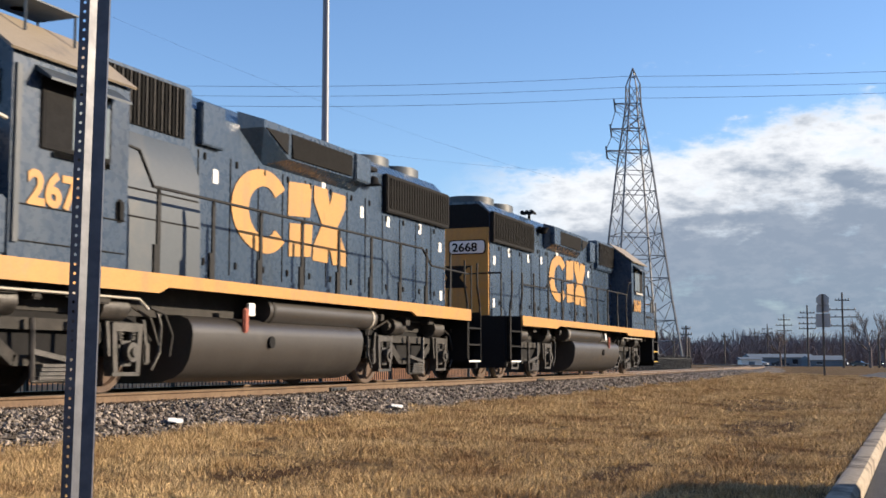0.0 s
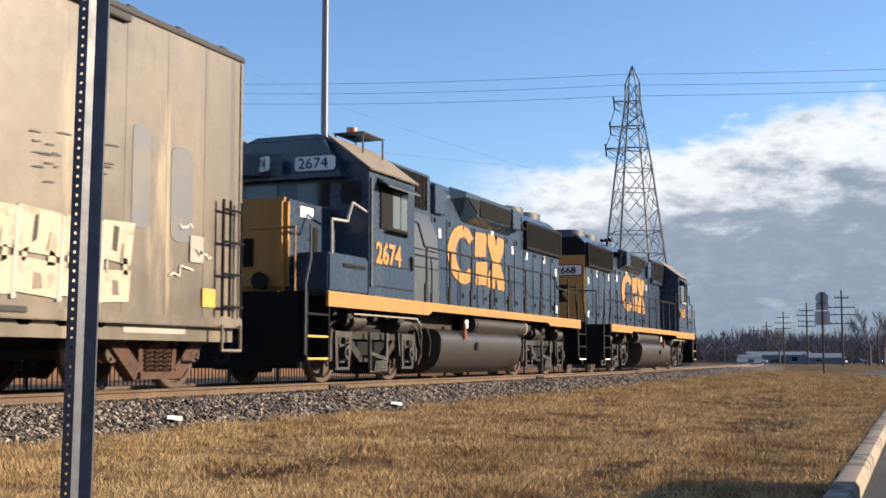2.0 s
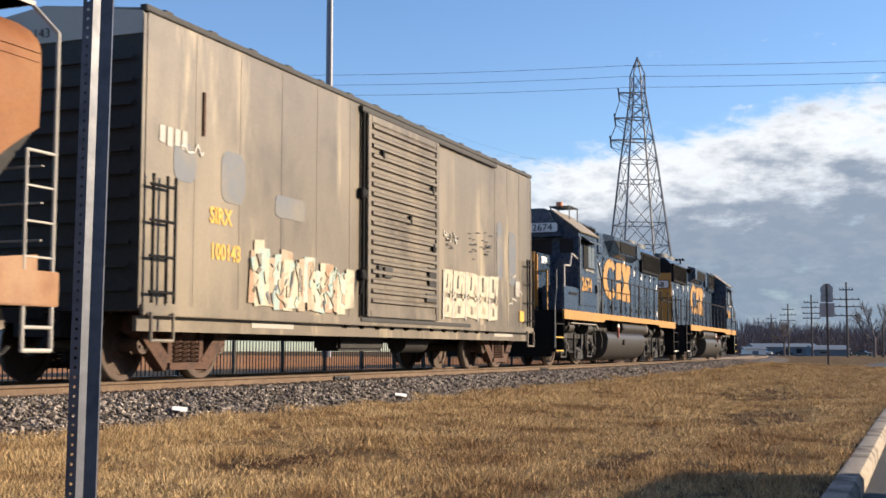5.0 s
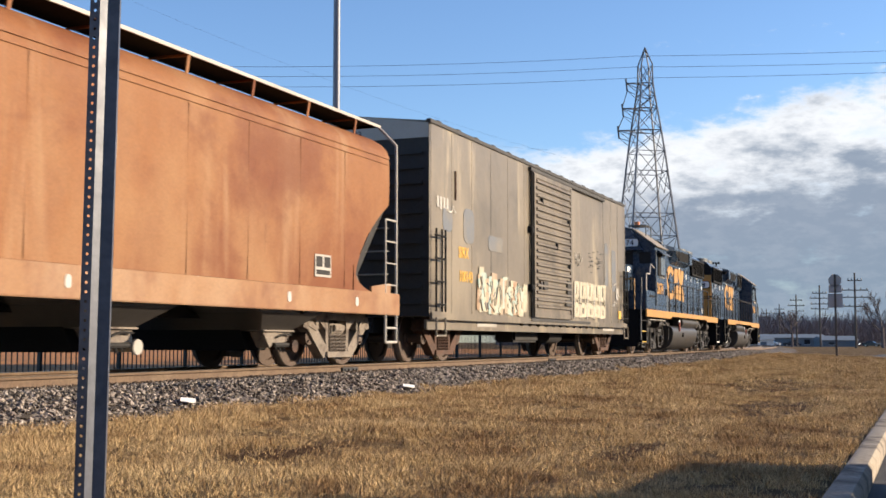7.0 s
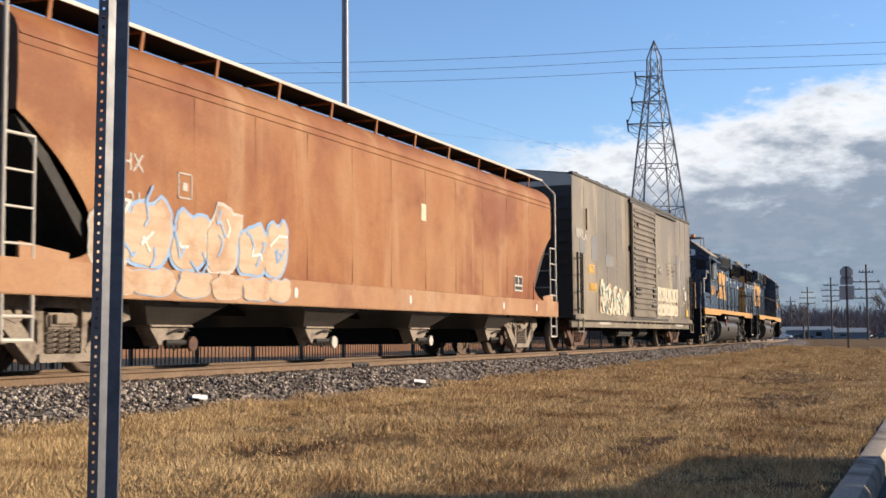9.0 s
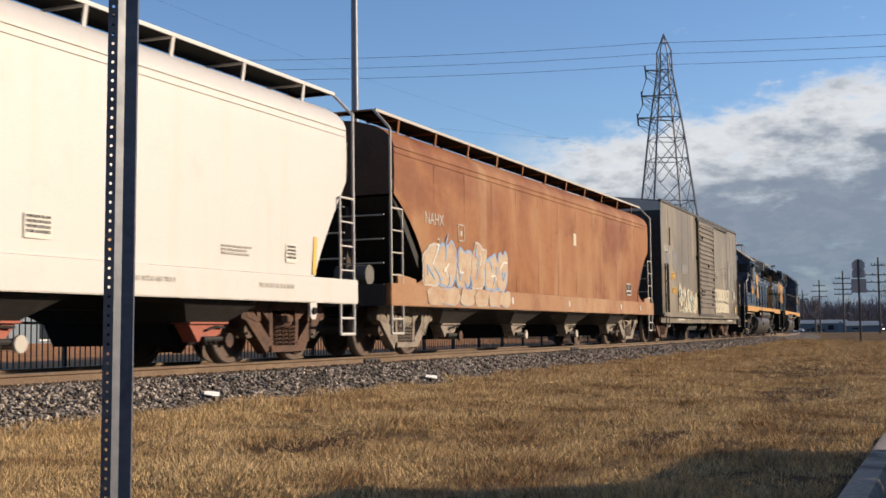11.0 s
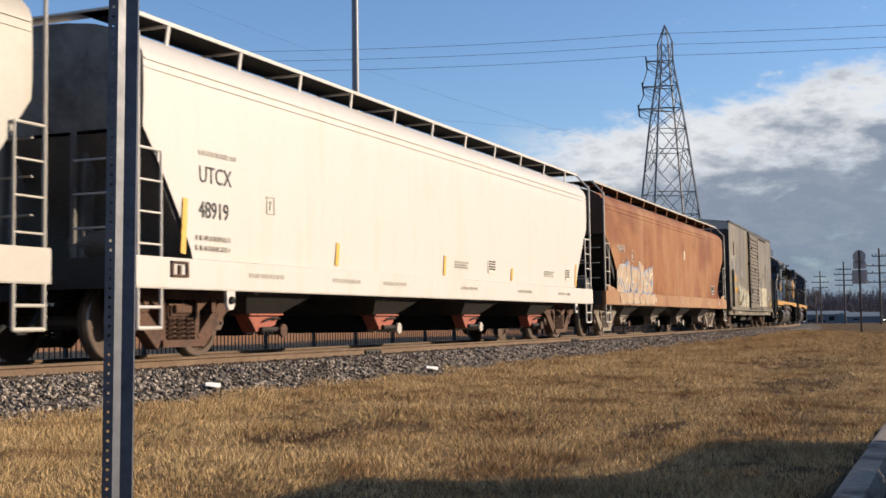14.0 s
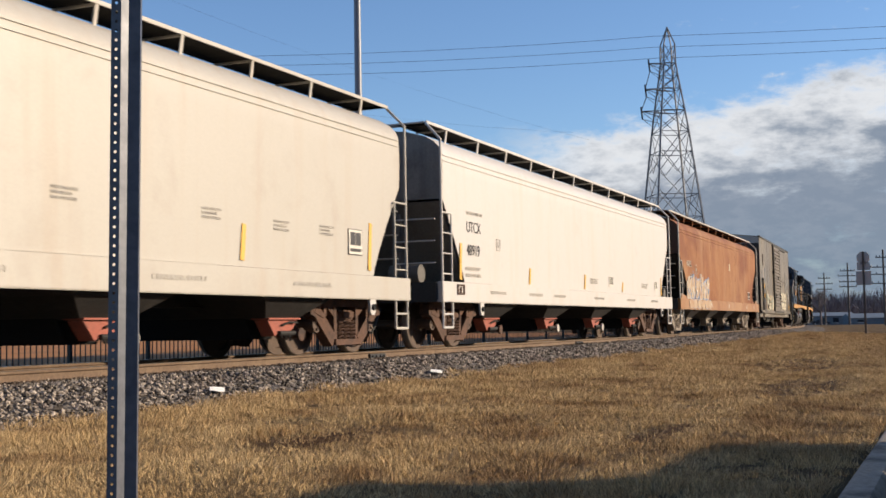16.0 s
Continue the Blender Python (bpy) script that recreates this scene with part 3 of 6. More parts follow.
M_CREAM = paint("cream_white_paint", (0.475, 0.452, 0.428), 0.5, spots=(0.42, 0.38, 0.335), spot_amount=0.25, spot_scale=0.7, streak=(0.45, 0.385, 0.305), streak_amount=0.3, grain=0.03, bump=0.02, wash=(((0.36, 0.345, 0.32), 0.35, (1.3, 1.3, 0.8), 0.60, 0.76), ((0.40, 0.27, 0.15), 0.3, (6.0, 6.0, 0.3), 0.70, 0.84)))
M_CREAM2 = paint("greyed_cream_paint", (0.385, 0.362, 0.32), 0.5, spots=(0.335, 0.30, 0.255), spot_amount=0.35, spot_scale=0.7, streak=(0.35, 0.275, 0.2), streak_amount=0.3, grain=0.03, bump=0.02, wash=(((0.27, 0.25, 0.225), 0.35, (0.9, 0.9, 0.7), 0.60, 0.76), ((0.33, 0.22, 0.12), 0.3, (6.0, 6.0, 0.3), 0.70, 0.84)))
# hopper ends: grime and end shade are both put into these colours
M_ENDGREY = paint("shaded_grimy_grey_end", (0.19, 0.18, 0.165), 0.7, spots=(0.07, 0.062, 0.055), spot_amount=0.5, spot_scale=1.2, streak=(0.09, 0.08, 0.07), streak_amount=0.5, grain=0.12)
M_ENDBROWN = paint("shaded_brown_car_end", (0.075, 0.04, 0.024), 0.75, spots=(0.035, 0.024, 0.018), spot_amount=0.5, spot_scale=1.2, grain=0.15)
M_SLOPE = paint("shaded_slope_sheet", (0.115, 0.106, 0.096), 0.75, spots=(0.075, 0.068, 0.06), spot_amount=0.4, spot_scale=1.5, grain=0.2)
M_RED = paint("faded_red_gate", (0.2652, 0.0663, 0.039), 0.7, spots=(0.1716, 0.0546, 0.039), spot_amount=0.4, spot_scale=5, grain=0.15)
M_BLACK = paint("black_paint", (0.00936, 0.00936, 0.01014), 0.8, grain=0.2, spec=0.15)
M_BLACKRAIL = paint("black_handrail_paint", (0.00624, 0.00624, 0.00702), 0.6, grain=0.2, bump=0, spec=0.2)
M_INK = paint("stencil_ink", (0.0351, 0.0351, 0.039), 0.7, grain=0.2, bump=0)
M_PALEINK = paint("faded_stencil", (0.351, 0.3276, 0.2886), 0.7, grain=0.2, bump=0)
M_WHITEINK = paint("white_stencil", (0.546, 0.5148, 0.4524), 0.7, grain=0.15, bump=0)
M_REFLECT = paint("yellow_reflector", (0.6084, 0.351, 0.0546), 0.5, spots=(0.468, 0.2574, 0.0546), spot_amount=0.3, spot_scale=6, grain=0.1)
M_GRAF = paint("cream_spray_paint", (0.4368, 0.39, 0.2808), 0.6, spots=(0.2808, 0.2418, 0.1716), spot_amount=0.45, spot_scale=5, grain=0.1, bump=0)
M_GRAFBLUE = paint("blue_spray_paint", (0.156, 0.2652, 0.429), 0.6, spots=(0.312, 0.351, 0.39), spot_amount=0.3, spot_scale=5, grain=0.1, bump=0)
M_GRAFTEAL = paint("pale_teal_spray_paint", (0.2808, 0.3666, 0.3276), 0.6, spots=(0.468, 0.468, 0.351), spot_amount=0.5, spot_scale=4, grain=0.1, bump=0)
# paler than dark_glass: a reflection is put into the base colour
M_WINDOW = paint("cab_window_glass", (0.13, 0.155, 0.165), 0.15, grain=0.1, bump=0, spec=0.7)
M_STEPYELLOW = paint("yellow_step_edge", (0.468, 0.2964, 0.039), 0.5, grain=0.1)
M_PLATE = paint("pale_number_plate", (0.72, 0.72, 0.70), 0.4, grain=0.05, bump=0)
M_BEACON = paint("orange_beacon", (0.585, 0.195, 0.078), 0.3, grain=0.05)


def lettering(text, size, mat, parent, at, name="lettering", width=1.0, label="", bold=0.0):
    """Flat raised letters facing -y in the parent's space, bottom left at the pose."""
    c = bpy.data.curves.new(name, "FONT")
    c.body, c.size, c.extrude, c.resolution_u, c.offset = text, size, 0.003, 3, bold
    tmp = bpy.data.objects.new(name, c)
    me = bpy.data.meshes.new_from_object(tmp)
    bpy.data.objects.remove(tmp)
    me.transform(Matrix.Diagonal((width, 1, 1, 1)))
    me.materials.clear()
    me.materials.append(mat)
    ob = new(name, me)
    ob.parent = parent
    ob.matrix_basis = at
    return tagged(ob, label)


def near_face(x, y, z):
    return pose(x, y, z, 90, 0, 0)


def far_face(x, y, z):
    return pose(x, y, z, 90, 0, 180)


def lathe(bm, prof, axis_y0, seg=28, mats=None):
    """Turn (r, y) round the y axis."""
    rings = [[bm.verts.new((r * math.cos(2 * math.pi * i / seg), y + axis_y0, r * math.sin(2 * math.pi * i / seg))) for i in range(seg)] for r, y in prof]
    for k, (a, b) in enumerate(zip(rings[:-1], rings[1:])):
        for i in range(seg):
            f = bm.faces.new((a[i], b[i], b[(i + 1) % seg], a[(i + 1) % seg]))
            if mats:
                f.material_index = mats[k]
    bm.faces.new(rings[0])
    bm.faces.new(rings[-1][::-1])
    return bm


def wheelset_mesh(r):
    bm = bmesh.new()
    for s in (-1, 1):
        prof = [(0.09, -0.80), (0.14, -0.80), (0.16, -0.755), (r * 0.80, -0.745), (r * 0.84, -0.79), (r - 0.012, -0.79), (r, -0.78), (r + 0.004, -0.70), (r + 0.03, -0.69), (r + 0.03, -0.665), (r * 0.84, -0.66), (r * 0.8, -0.70), (0.16, -0.69), (0.10, -0.64)]
        lathe(bm, [(a, b * (1 if s < 0 else -1)) for a, b in prof], 0, 30, [0, 0, 0, 0, 0, 1, 1, 0, 0, 0, 0, 0, 0])
    rod(bm, (0, -1.0, 0), (0, 1.0, 0), 0.085, 10)
    for s in (-1, 1):
        rod(bm, (0, s * 0.98, 0), (0, s * 1.10, 0), 0.12, 12)
        for k in range(3):
            a = 2.094 * k
            rod(bm, (0.07 * math.cos(a), s * 1.1, 0.07 * math.sin(a)), (0.07 * math.cos(a), s * 1.125, 0.07 * math.sin(a)), 0.022, 6)
    return mesh_of("wheelset", bm, [M_WHEEL, M_TREAD])


WHEELSETS = {0.457: wheelset_mesh(0.457), 0.508: wheelset_mesh(0.508)}
SPINNING = []


def add_wheelset(car, x, r):
    w = part("wheelset", WHEELSETS[r], None, car)
    SPINNING.append((w, x, r))


def freight_truck_meshes():
    bm = bmesh.new()
    y = -1.06
    s = (0, 1, 0)
    # top chord, tension members, columns, spring seat, pedestals
    bar(bm, (-1.05, y, 0.80), (1.05, y, 0.80), 0.13, 0.16, s)
    for k in (-1, 1):
        bar(bm, (k * 1.05, y, 0.79), (k * 1.10, y, 0.60), 0.14, 0.18, s)
        bar(bm, (k * 0.72, y, 0.78), (k * 0.71, y, 0.58), 0.09, 0.18, s)
        bar(bm, (k * 1.00, y, 0.70), (k * 0.42, y, 0.20), 0.21, 0.17, s)
        bar(bm, (k * 0.62, y, 0.78), (k * 0.38, y, 0.62), 0.09, 0.14, s)
        bar(bm, (k * 0.37, y, 0.78), (k * 0.35, y, 0.22), 0.09, 0.15, s)
        bar(bm, (k * 0.88, y - 0.02, 0.67), (k * 0.90, y - 0.02, 0.60), 0.30, 0.15, s)
    bar(bm, (-0.42, y, 0.185), (0.42, y, 0.185), 0.09, 0.24, s)
    frame_mesh = bm
    bm = bmesh.new()
    pts = [Vector((0.068 * math.cos(a * 0.9), y - 0.04 + 0.068 * math.sin(a * 0.9), 0.23 + 0.27 * a / 34)) for a in range(35)]
    for a, b in zip(pts[:-1], pts[1:]):
        rod(bm, a, b, 0.019, 5)
    spring = bm
    bm = bmesh.new()
    box(bm, -0.24, 0.24, -1.14, 1.14, 0.50, 0.68, 0.03)
    box(bm, -0.17, 0.17, -1.19, -1.12, 0.56, 0.66, 0.01)
    return frame_mesh, spring, bm


def make_truck_set(mat, tag):
    a, b, c = freight_truck_meshes()
    return mesh_of("side_frame", a, mat), mesh_of("coil_spring", b, mat), mesh_of("bolster", c, mat)


TRUCKS = {"rust": make_truck_set(M_RUSTTRUCK, "rust"), "dust": make_truck_set(M_DUSTTRUCK, "dust")}


def freight_truck(car, x, kind):
    f, s, b = TRUCKS[kind]
    for half in (0, 180):
        part("side_frame", f, None, car).matrix_basis = pose(x, 0, 0, 0, 0, half)
        for k in (-0.19, 0.0, 0.19):
            part("coil_spring", s, None, car).matrix_basis = pose(x, 0, 0, 0, 0, half) @ pose(k, 0, 0)
    part("bolster", b, None, car).matrix_basis = pose(x, 0, 0)
    for k in (-0.889, 0.889):
        add_wheelset(car, x + k, 0.457)


def coupler(car, x, way):
    bm = bmesh.new()
    box(bm, x, x + way * 0.55, -0.1, 0.1, 0.78, 0.95, 0.02)
    box(bm, x + way * 0.5, x + way * 0.78, -0.16, 0.13, 0.74, 1.0, 0.04)
    part("coupler", bm, M_UNDER, car)
    bm = bmesh.new()
    pipe(bm, [(x + way * (0.1 + 0.12 * k), -0.35, 0.75 - 0.42 * math.sin(0.45 * k)) for k in range(6)], 0.028, 6)
    part("air_hose", bm, M_RUBBER, car)


# ---- covered hopper ----
def low_edge(x, half, cut, bow):
    """Lower edge of the side sheet: it sweeps up towards the ends."""
    return 1.22 + 1.5 * ((abs(x) - (half - cut)) / cut) ** bow if abs(x) > half - cut else 1.22


def covered_hopper(cx, name_label, mat, gate_mat, truck_kind, sill=9.28, body=9.05, cut=1.0, truck=7.79, bow=0.85, group="covered hoppers"):
    car = thing("covered_hopper_car", name_label, "rail car", group)
    half_w = 1.50
    rail_mat = M_CREAM2 if mat is M_RUST else mat
    outline = [(half_w + 0.012 * math.sin(math.pi * min(1, t)), t) for t in (0.0, 0.12, 0.25, 0.4, 0.55, 0.7, 0.85, 1.0)]
    roof = [(1.46, 3.66), (1.36, 3.77), (1.18, 3.88), (0.8, 3.99), (0.4, 4.04), (0.0, 4.06)]
    xs = [-body + cut * k for k in (0, 0.15, 0.3, 0.48, 0.66, 0.82, 0.94)] + [-body + cut + (2 * body - 2 * cut) * i / 22 for i in range(23)]
    xs += [-x for x in xs[6::-1]]
    bm = bmesh.new()
    rows = []
    for x in xs:
        z0 = low_edge(x, body, cut, bow)
        near = [(-w, z0 + (3.56 - z0) * t) for w, t in outline] + [(-y, z) for y, z in roof]
        ring = near + [(-y, z) for y, z in near[-2::-1]]
        rows.append([bm.verts.new((x, y, z)) for y, z in ring])
    for a, b in zip(rows[:-1], rows[1:]):
        for k in range(len(a) - 1):
            bm.faces.new((a[k], b[k], b[k + 1], a[k + 1]))
    # end faces darker than the sides, their shade held in the colour
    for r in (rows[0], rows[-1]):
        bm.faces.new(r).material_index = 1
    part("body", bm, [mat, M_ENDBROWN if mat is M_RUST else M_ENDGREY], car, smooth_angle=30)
    if mat is M_RUST:
        # curved corner gussets under the swept side sheet
        for e in (-1, 1):
            for side in (-1, 1):
                bm = bmesh.new()
                a0 = body - cut
                prism(bm, [(e * (a0 - 0.05), 1.20)] + [(e * (a0 - 0.05 + 0.75 * (1 - math.cos(radians(a)))), 1.62 - 0.40 * math.sin(radians(a))) for a in range(0, 91, 15)], "y", side * 1.505 - 0.012, side * 1.505 + 0.012)
                part("corner_gusset", bm, mat, car)
                bm = bmesh.new()
                prism(bm, [(e * (a0 + 0.55), 1.20), (e * (a0 + 0.55), 1.30), (e * (a0 + 1.30), 1.38), (e * (a0 + 1.30), 1.20)], "y", side * 1.53 - 0.02, side * 1.53 + 0.02)
                part("sill_bracket", bm, M_RUSTSILL, car)
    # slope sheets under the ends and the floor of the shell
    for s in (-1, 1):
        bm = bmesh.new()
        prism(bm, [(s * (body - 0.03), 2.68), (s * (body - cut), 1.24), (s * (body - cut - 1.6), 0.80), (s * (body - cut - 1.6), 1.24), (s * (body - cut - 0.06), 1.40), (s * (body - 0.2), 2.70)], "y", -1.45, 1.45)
        # shade under the car end is part of this dark colour
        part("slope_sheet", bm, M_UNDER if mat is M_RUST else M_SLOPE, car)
    # two seams below the roof
    for z in (3.42, 3.52):
        bm = bmesh.new()
        for s in (-1, 1):
            box(bm, -body + 0.02, body - 0.02, s * 1.505 - 0.012, s * 1.505 + 0.012, z - 0.012, z + 0.012)
        part("seam", bm, mat, car)
    # upright weld seams of the side sheets
    for k in range(11 if mat is M_RUST else 0):
        x = -7.3 + 1.46 * k
        for s in (-1, 1):
            bm = bmesh.new()
            box(bm, x - 0.012, x + 0.012, s * 1.511 - 0.0006, s * 1.511 + 0.0006, 1.24, 3.40)
            part("weld_seam", bm, mat, car)
    # side sills
    for s in (-1, 1):
        bm = bmesh.new()
        box(bm, -sill, sill, s * 1.53 - 0.05, s * 1.53 + 0.05, 0.84, 1.21, 0.012)
        box(bm, -sill, sill, s * 1.47 - 0.09, s * 1.47 + 0.09, 0.845, 0.875)
        part("side_sill", bm, M_RUSTSILL if mat is M_RUST else mat, car)
    bm = bmesh.new()
    box(bm, -sill - 0.1, sill + 0.1, -0.3, 0.3, 0.72, 1.05)
    part("centre_sill", bm, M_UNDER, car)
    for s in (-1, 1):
        bm = bmesh.new()
        box(bm, min(s * 8.1, s * sill), max(s * 8.1, s * sill), -1.48, 1.48, 1.02, 1.10)
        box(bm, s * sill - 0.05, s * sill + 0.05, -1.47, 1.47, 0.84, 1.2)
        # platform shade is put into the dark colour
        part("end_platform", bm, M_BOXDARK, car)
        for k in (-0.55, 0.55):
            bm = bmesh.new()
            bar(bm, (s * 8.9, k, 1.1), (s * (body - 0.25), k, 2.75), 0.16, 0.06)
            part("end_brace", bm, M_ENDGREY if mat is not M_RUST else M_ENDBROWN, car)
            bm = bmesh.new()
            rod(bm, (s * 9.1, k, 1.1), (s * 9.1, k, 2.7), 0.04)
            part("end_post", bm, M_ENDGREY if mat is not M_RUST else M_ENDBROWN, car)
        # grab rails across the end and the brake rigging on its platform
        for z in (1.55, 1.95, 2.35):
            bm = bmesh.new()
            rod(bm, (s * 9.18, -1.40, z), (s * 9.18, -0.62, z), 0.014, 6)
            part("grab_rail", bm, rail_mat, car)
        bm = bmesh.new()
        rod(bm, (s * 8.80, -0.95, 1.38), (s * 8.80, -0.35, 1.38), 0.17, 14)
        part("brake_cylinder", bm, M_SLOPE, car)
        coupler(car, s * (sill - 0.05), s)
        # near and far corner ladders with the bent grab post up to the roof walk
        for side in (-1, 1):
            y = side * 1.545
            bm = bmesh.new()
            a, b = s * 9.20, s * 8.76
            pipe(bm, [(a, y, 0.95), (a, y, 3.78), (a - s * 0.06, side * 1.22, 4.13)], 0.024)
            pipe(bm, [(b, y, 0.95), (b, y, 2.46), (a, y, 2.46)], 0.018)
            part("ladder_rail", bm, rail_mat, car)
            for k in range(5):
                bm = bmesh.new()
                rod(bm, (a, y, 0.98 + k * 0.37), (b, y, 0.98 + k * 0.37), 0.014, 6)
                part("rung", bm, rail_mat, car)
            bm = bmesh.new()
            pipe(bm, [(a, y, 0.86), (a, y, 0.38), (b, y, 0.38), (b, y, 0.86)], 0.024)
            rod(bm, (a, y, 0.62), (b, y, 0.62), 0.02)
            part("sill_step", bm, rail_mat, car)
    # roof walks on brackets
    for side in (-1, 1):
        bm = bmesh.new()
        box(bm, -sill + 0.15, sill - 0.15, min(side * 0.62, side * 1.24), max(side * 0.62, side * 1.24), 4.115, 4.14)
        part("roof_walk", bm, M_GRILLE, car, "dark grating roof walk")
        bm = bmesh.new()
        box(bm, -sill + 0.13, sill - 0.13, side * 1.255 - 0.012, side * 1.255 + 0.012, 4.10, 4.15)
        part("walk_edge", bm, mat if mat is not M_RUST else M_CREAM2, car)
        for k in range(11):
            x = -8.2 + 1.64 * k
            bm = bmesh.new()
            bar(bm, (x, side * 1.25, 4.12), (x, side * 1.21, 3.84), 0.06, 0.02)
            bar(bm, (x, side * 1.25, 4.10), (x, side * 0.62, 4.10), 0.03, 0.03, (0, 0, 1))
            part("walk_bracket", bm, mat, car)
    for k in range(9):
        bm = bmesh.new()
        box(bm, -7.6 + k * 1.9 - 0.75, -7.6 + k * 1.9 + 0.75, -0.42, 0.42, 4.05, 4.13, 0.02)
        part("roof_hatch", bm, mat, car)
    for s in (-1, 1):
        bm = bmesh.new()
        box(bm, s * 9.02 - 0.14, s * 9.02 + 0.14, -1.2, 1.2, 4.115, 4.14)
        part("cross_walk", bm, mat, car)
    # four discharge bays with gates
    for k in range(4):
        x = -5.82 + 3.88 * k
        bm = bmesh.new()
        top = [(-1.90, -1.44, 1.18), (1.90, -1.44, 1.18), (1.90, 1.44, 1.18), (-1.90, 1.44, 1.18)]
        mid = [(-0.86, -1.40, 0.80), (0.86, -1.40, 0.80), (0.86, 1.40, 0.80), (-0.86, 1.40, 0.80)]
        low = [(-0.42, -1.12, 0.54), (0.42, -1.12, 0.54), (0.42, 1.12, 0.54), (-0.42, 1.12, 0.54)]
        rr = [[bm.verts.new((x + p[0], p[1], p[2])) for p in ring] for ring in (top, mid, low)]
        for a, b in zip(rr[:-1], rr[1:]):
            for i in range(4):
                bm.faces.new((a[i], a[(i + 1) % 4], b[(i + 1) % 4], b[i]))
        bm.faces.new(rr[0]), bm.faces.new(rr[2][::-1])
        # bays darker than the body: shade below the sill is in the material
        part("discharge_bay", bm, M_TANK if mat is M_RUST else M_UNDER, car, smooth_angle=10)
        bm = bmesh.new()
        box(bm, x - 0.44, x + 0.44, -1.19, -0.9, 0.535, 0.56)
        prism(bm, [(x - 0.40, 0.53), (x + 0.40, 0.53), (x + 0.30, 0.40), (x + 0.16, 0.36), (x - 0.06, 0.37), (x - 0.2, 0.30)], "y", -1.14, -0.92)
        part("outlet_gate", bm, gate_mat, car)
        bm = bmesh.new()
        rod(bm, (x - 0.12, -1.16, 0.34), (x + 0.38, -1.16, 0.34), 0.035, 8)
        for q in (-0.10, 0.02, 0.12, 0.26):
            rod(bm, (x + q, -1.16, 0.34), (x + q + 0.04, -1.18, 0.24 + 0.3 * abs(q)), 0.018, 5)
        pipe(bm, [(x - 0.05, -1.17, 0.45), (x + 0.12, -1.19, 0.50), (x + 0.34, -1.19, 0.49)], 0.016, 5)
        part("gate_gear", bm, M_UNDER, car, "dark gate rack and handle")
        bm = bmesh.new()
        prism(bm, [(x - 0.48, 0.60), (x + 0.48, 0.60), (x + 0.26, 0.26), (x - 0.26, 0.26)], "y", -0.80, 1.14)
        # black filler below the bay, shade put in as colour
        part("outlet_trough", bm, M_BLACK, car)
        bm = bmesh.new()
        rod(bm, (x + 0.40, -1.19, 0.32), (x + 0.40, -1.23, 0.32), 0.095, 14)
        rod(bm, (x + 0.40, -0.8, 0.32), (x + 0.40, -1.19, 0.32), 0.06, 10)
        part("outlet_cap", bm, M_CREAM2 if k % 3 else M_RUSTTRUCK, car)
    freight_truck(car, -truck, truck_kind)
    freight_truck(car, truck, truck_kind)
    return car, cx


def stripe(car, x, y, z0, z1, w, mat, lean=0.0, name="marking"):
    bm = bmesh.new()
    bar(bm, (x, y, z0), (x + lean, y, z1), w, 0.006)
    part(name, bm, mat, car)


def stencil_lines(car, x, y, z, widths, h, mat, gap=1.7):
    """Lines of writing too small to read."""
    for i, w in enumerate(widths):
        bm = bmesh.new()
        k = 0.0
        rng = random.Random(int(x * 100) + i)
        while k < w:
            d = min(w - k, rng.uniform(0.5, 1.6) * h)
            box(bm, x + k, x + k + d * 0.8, y - 0.003, y + 0.003, z - i * h * gap, z - i * h * gap + h)
            k += d + 0.25 * h
        tagged(part("stencil", bm, mat, car), kind="stuff")


def rounded(bm, x, z, w, h, y, r=0.3, turn=0.0, mat=0):
    """A flat rounded block facing -y."""
    pts = []
    r *= min(w, h)
    for cx, cz, a0 in ((w / 2 - r, h / 2 - r, 0), (-w / 2 + r, h / 2 - r, 90), (-w / 2 + r, -h / 2 + r, 180), (w / 2 - r, -h / 2 + r, 270)):
        for k in range(5):
            a = radians(a0 + 22.5 * k)
            pts.append((cx + r * math.cos(a), cz + r * math.sin(a)))
    c, s = math.cos(radians(turn)), math.sin(radians(turn))
    return prism(bm, [(x + c * p - s * q, z + s * p + c * q) for p, q in pts], "y", y - 0.003, y + 0.003, mat)


RUSTY = covered_hopper(-14.0, "rust-orange covered hopper rail car with spray-painted lettering", M_RUST, M_DUSTTRUCK, "dust", body=8.98, cut=1.32, bow=0.5)
WHITE1 = covered_hopper(-33.75, "cream white covered hopper rail car with black stencils", M_CREAM, M_RED, "rust")
WHITE2 = covered_hopper(-53.68, "greyed cream covered hopper rail car with yellow markers", M_CREAM2, M_RED, "rust")

Y = -1.517
car = WHITE1[0]
lettering("UTCX", 0.30, M_INK, car, near_face(-7.95, Y, 2.18), width=0.9)
lettering("48919", 0.30, M_INK, car, near_face(-7.95, Y, 1.74), width=0.9)
stencil_lines(car, -7.95, Y, 2.52, (0.85,), 0.06, M_PALEINK)
stencil_lines(car, -8.0, Y, 1.46, (0.75, 0.75), 0.06, M_PALEINK, 2.1)
bm = bmesh.new()
for a, b, c, d in ((-6.35, -6.338, 1.90, 2.14), (-6.162, -6.15, 1.90, 2.14), (-6.35, -6.15, 1.90, 1.912), (-6.35, -6.15, 2.128, 2.14), (-6.27, -6.25, 1.96, 2.08), (-6.27, -6.21, 2.06, 2.08)):
    box(bm, a, b, Y - 0.003, Y + 0.003, c, d)
part("stencil_box", bm, M_PALEINK, car)
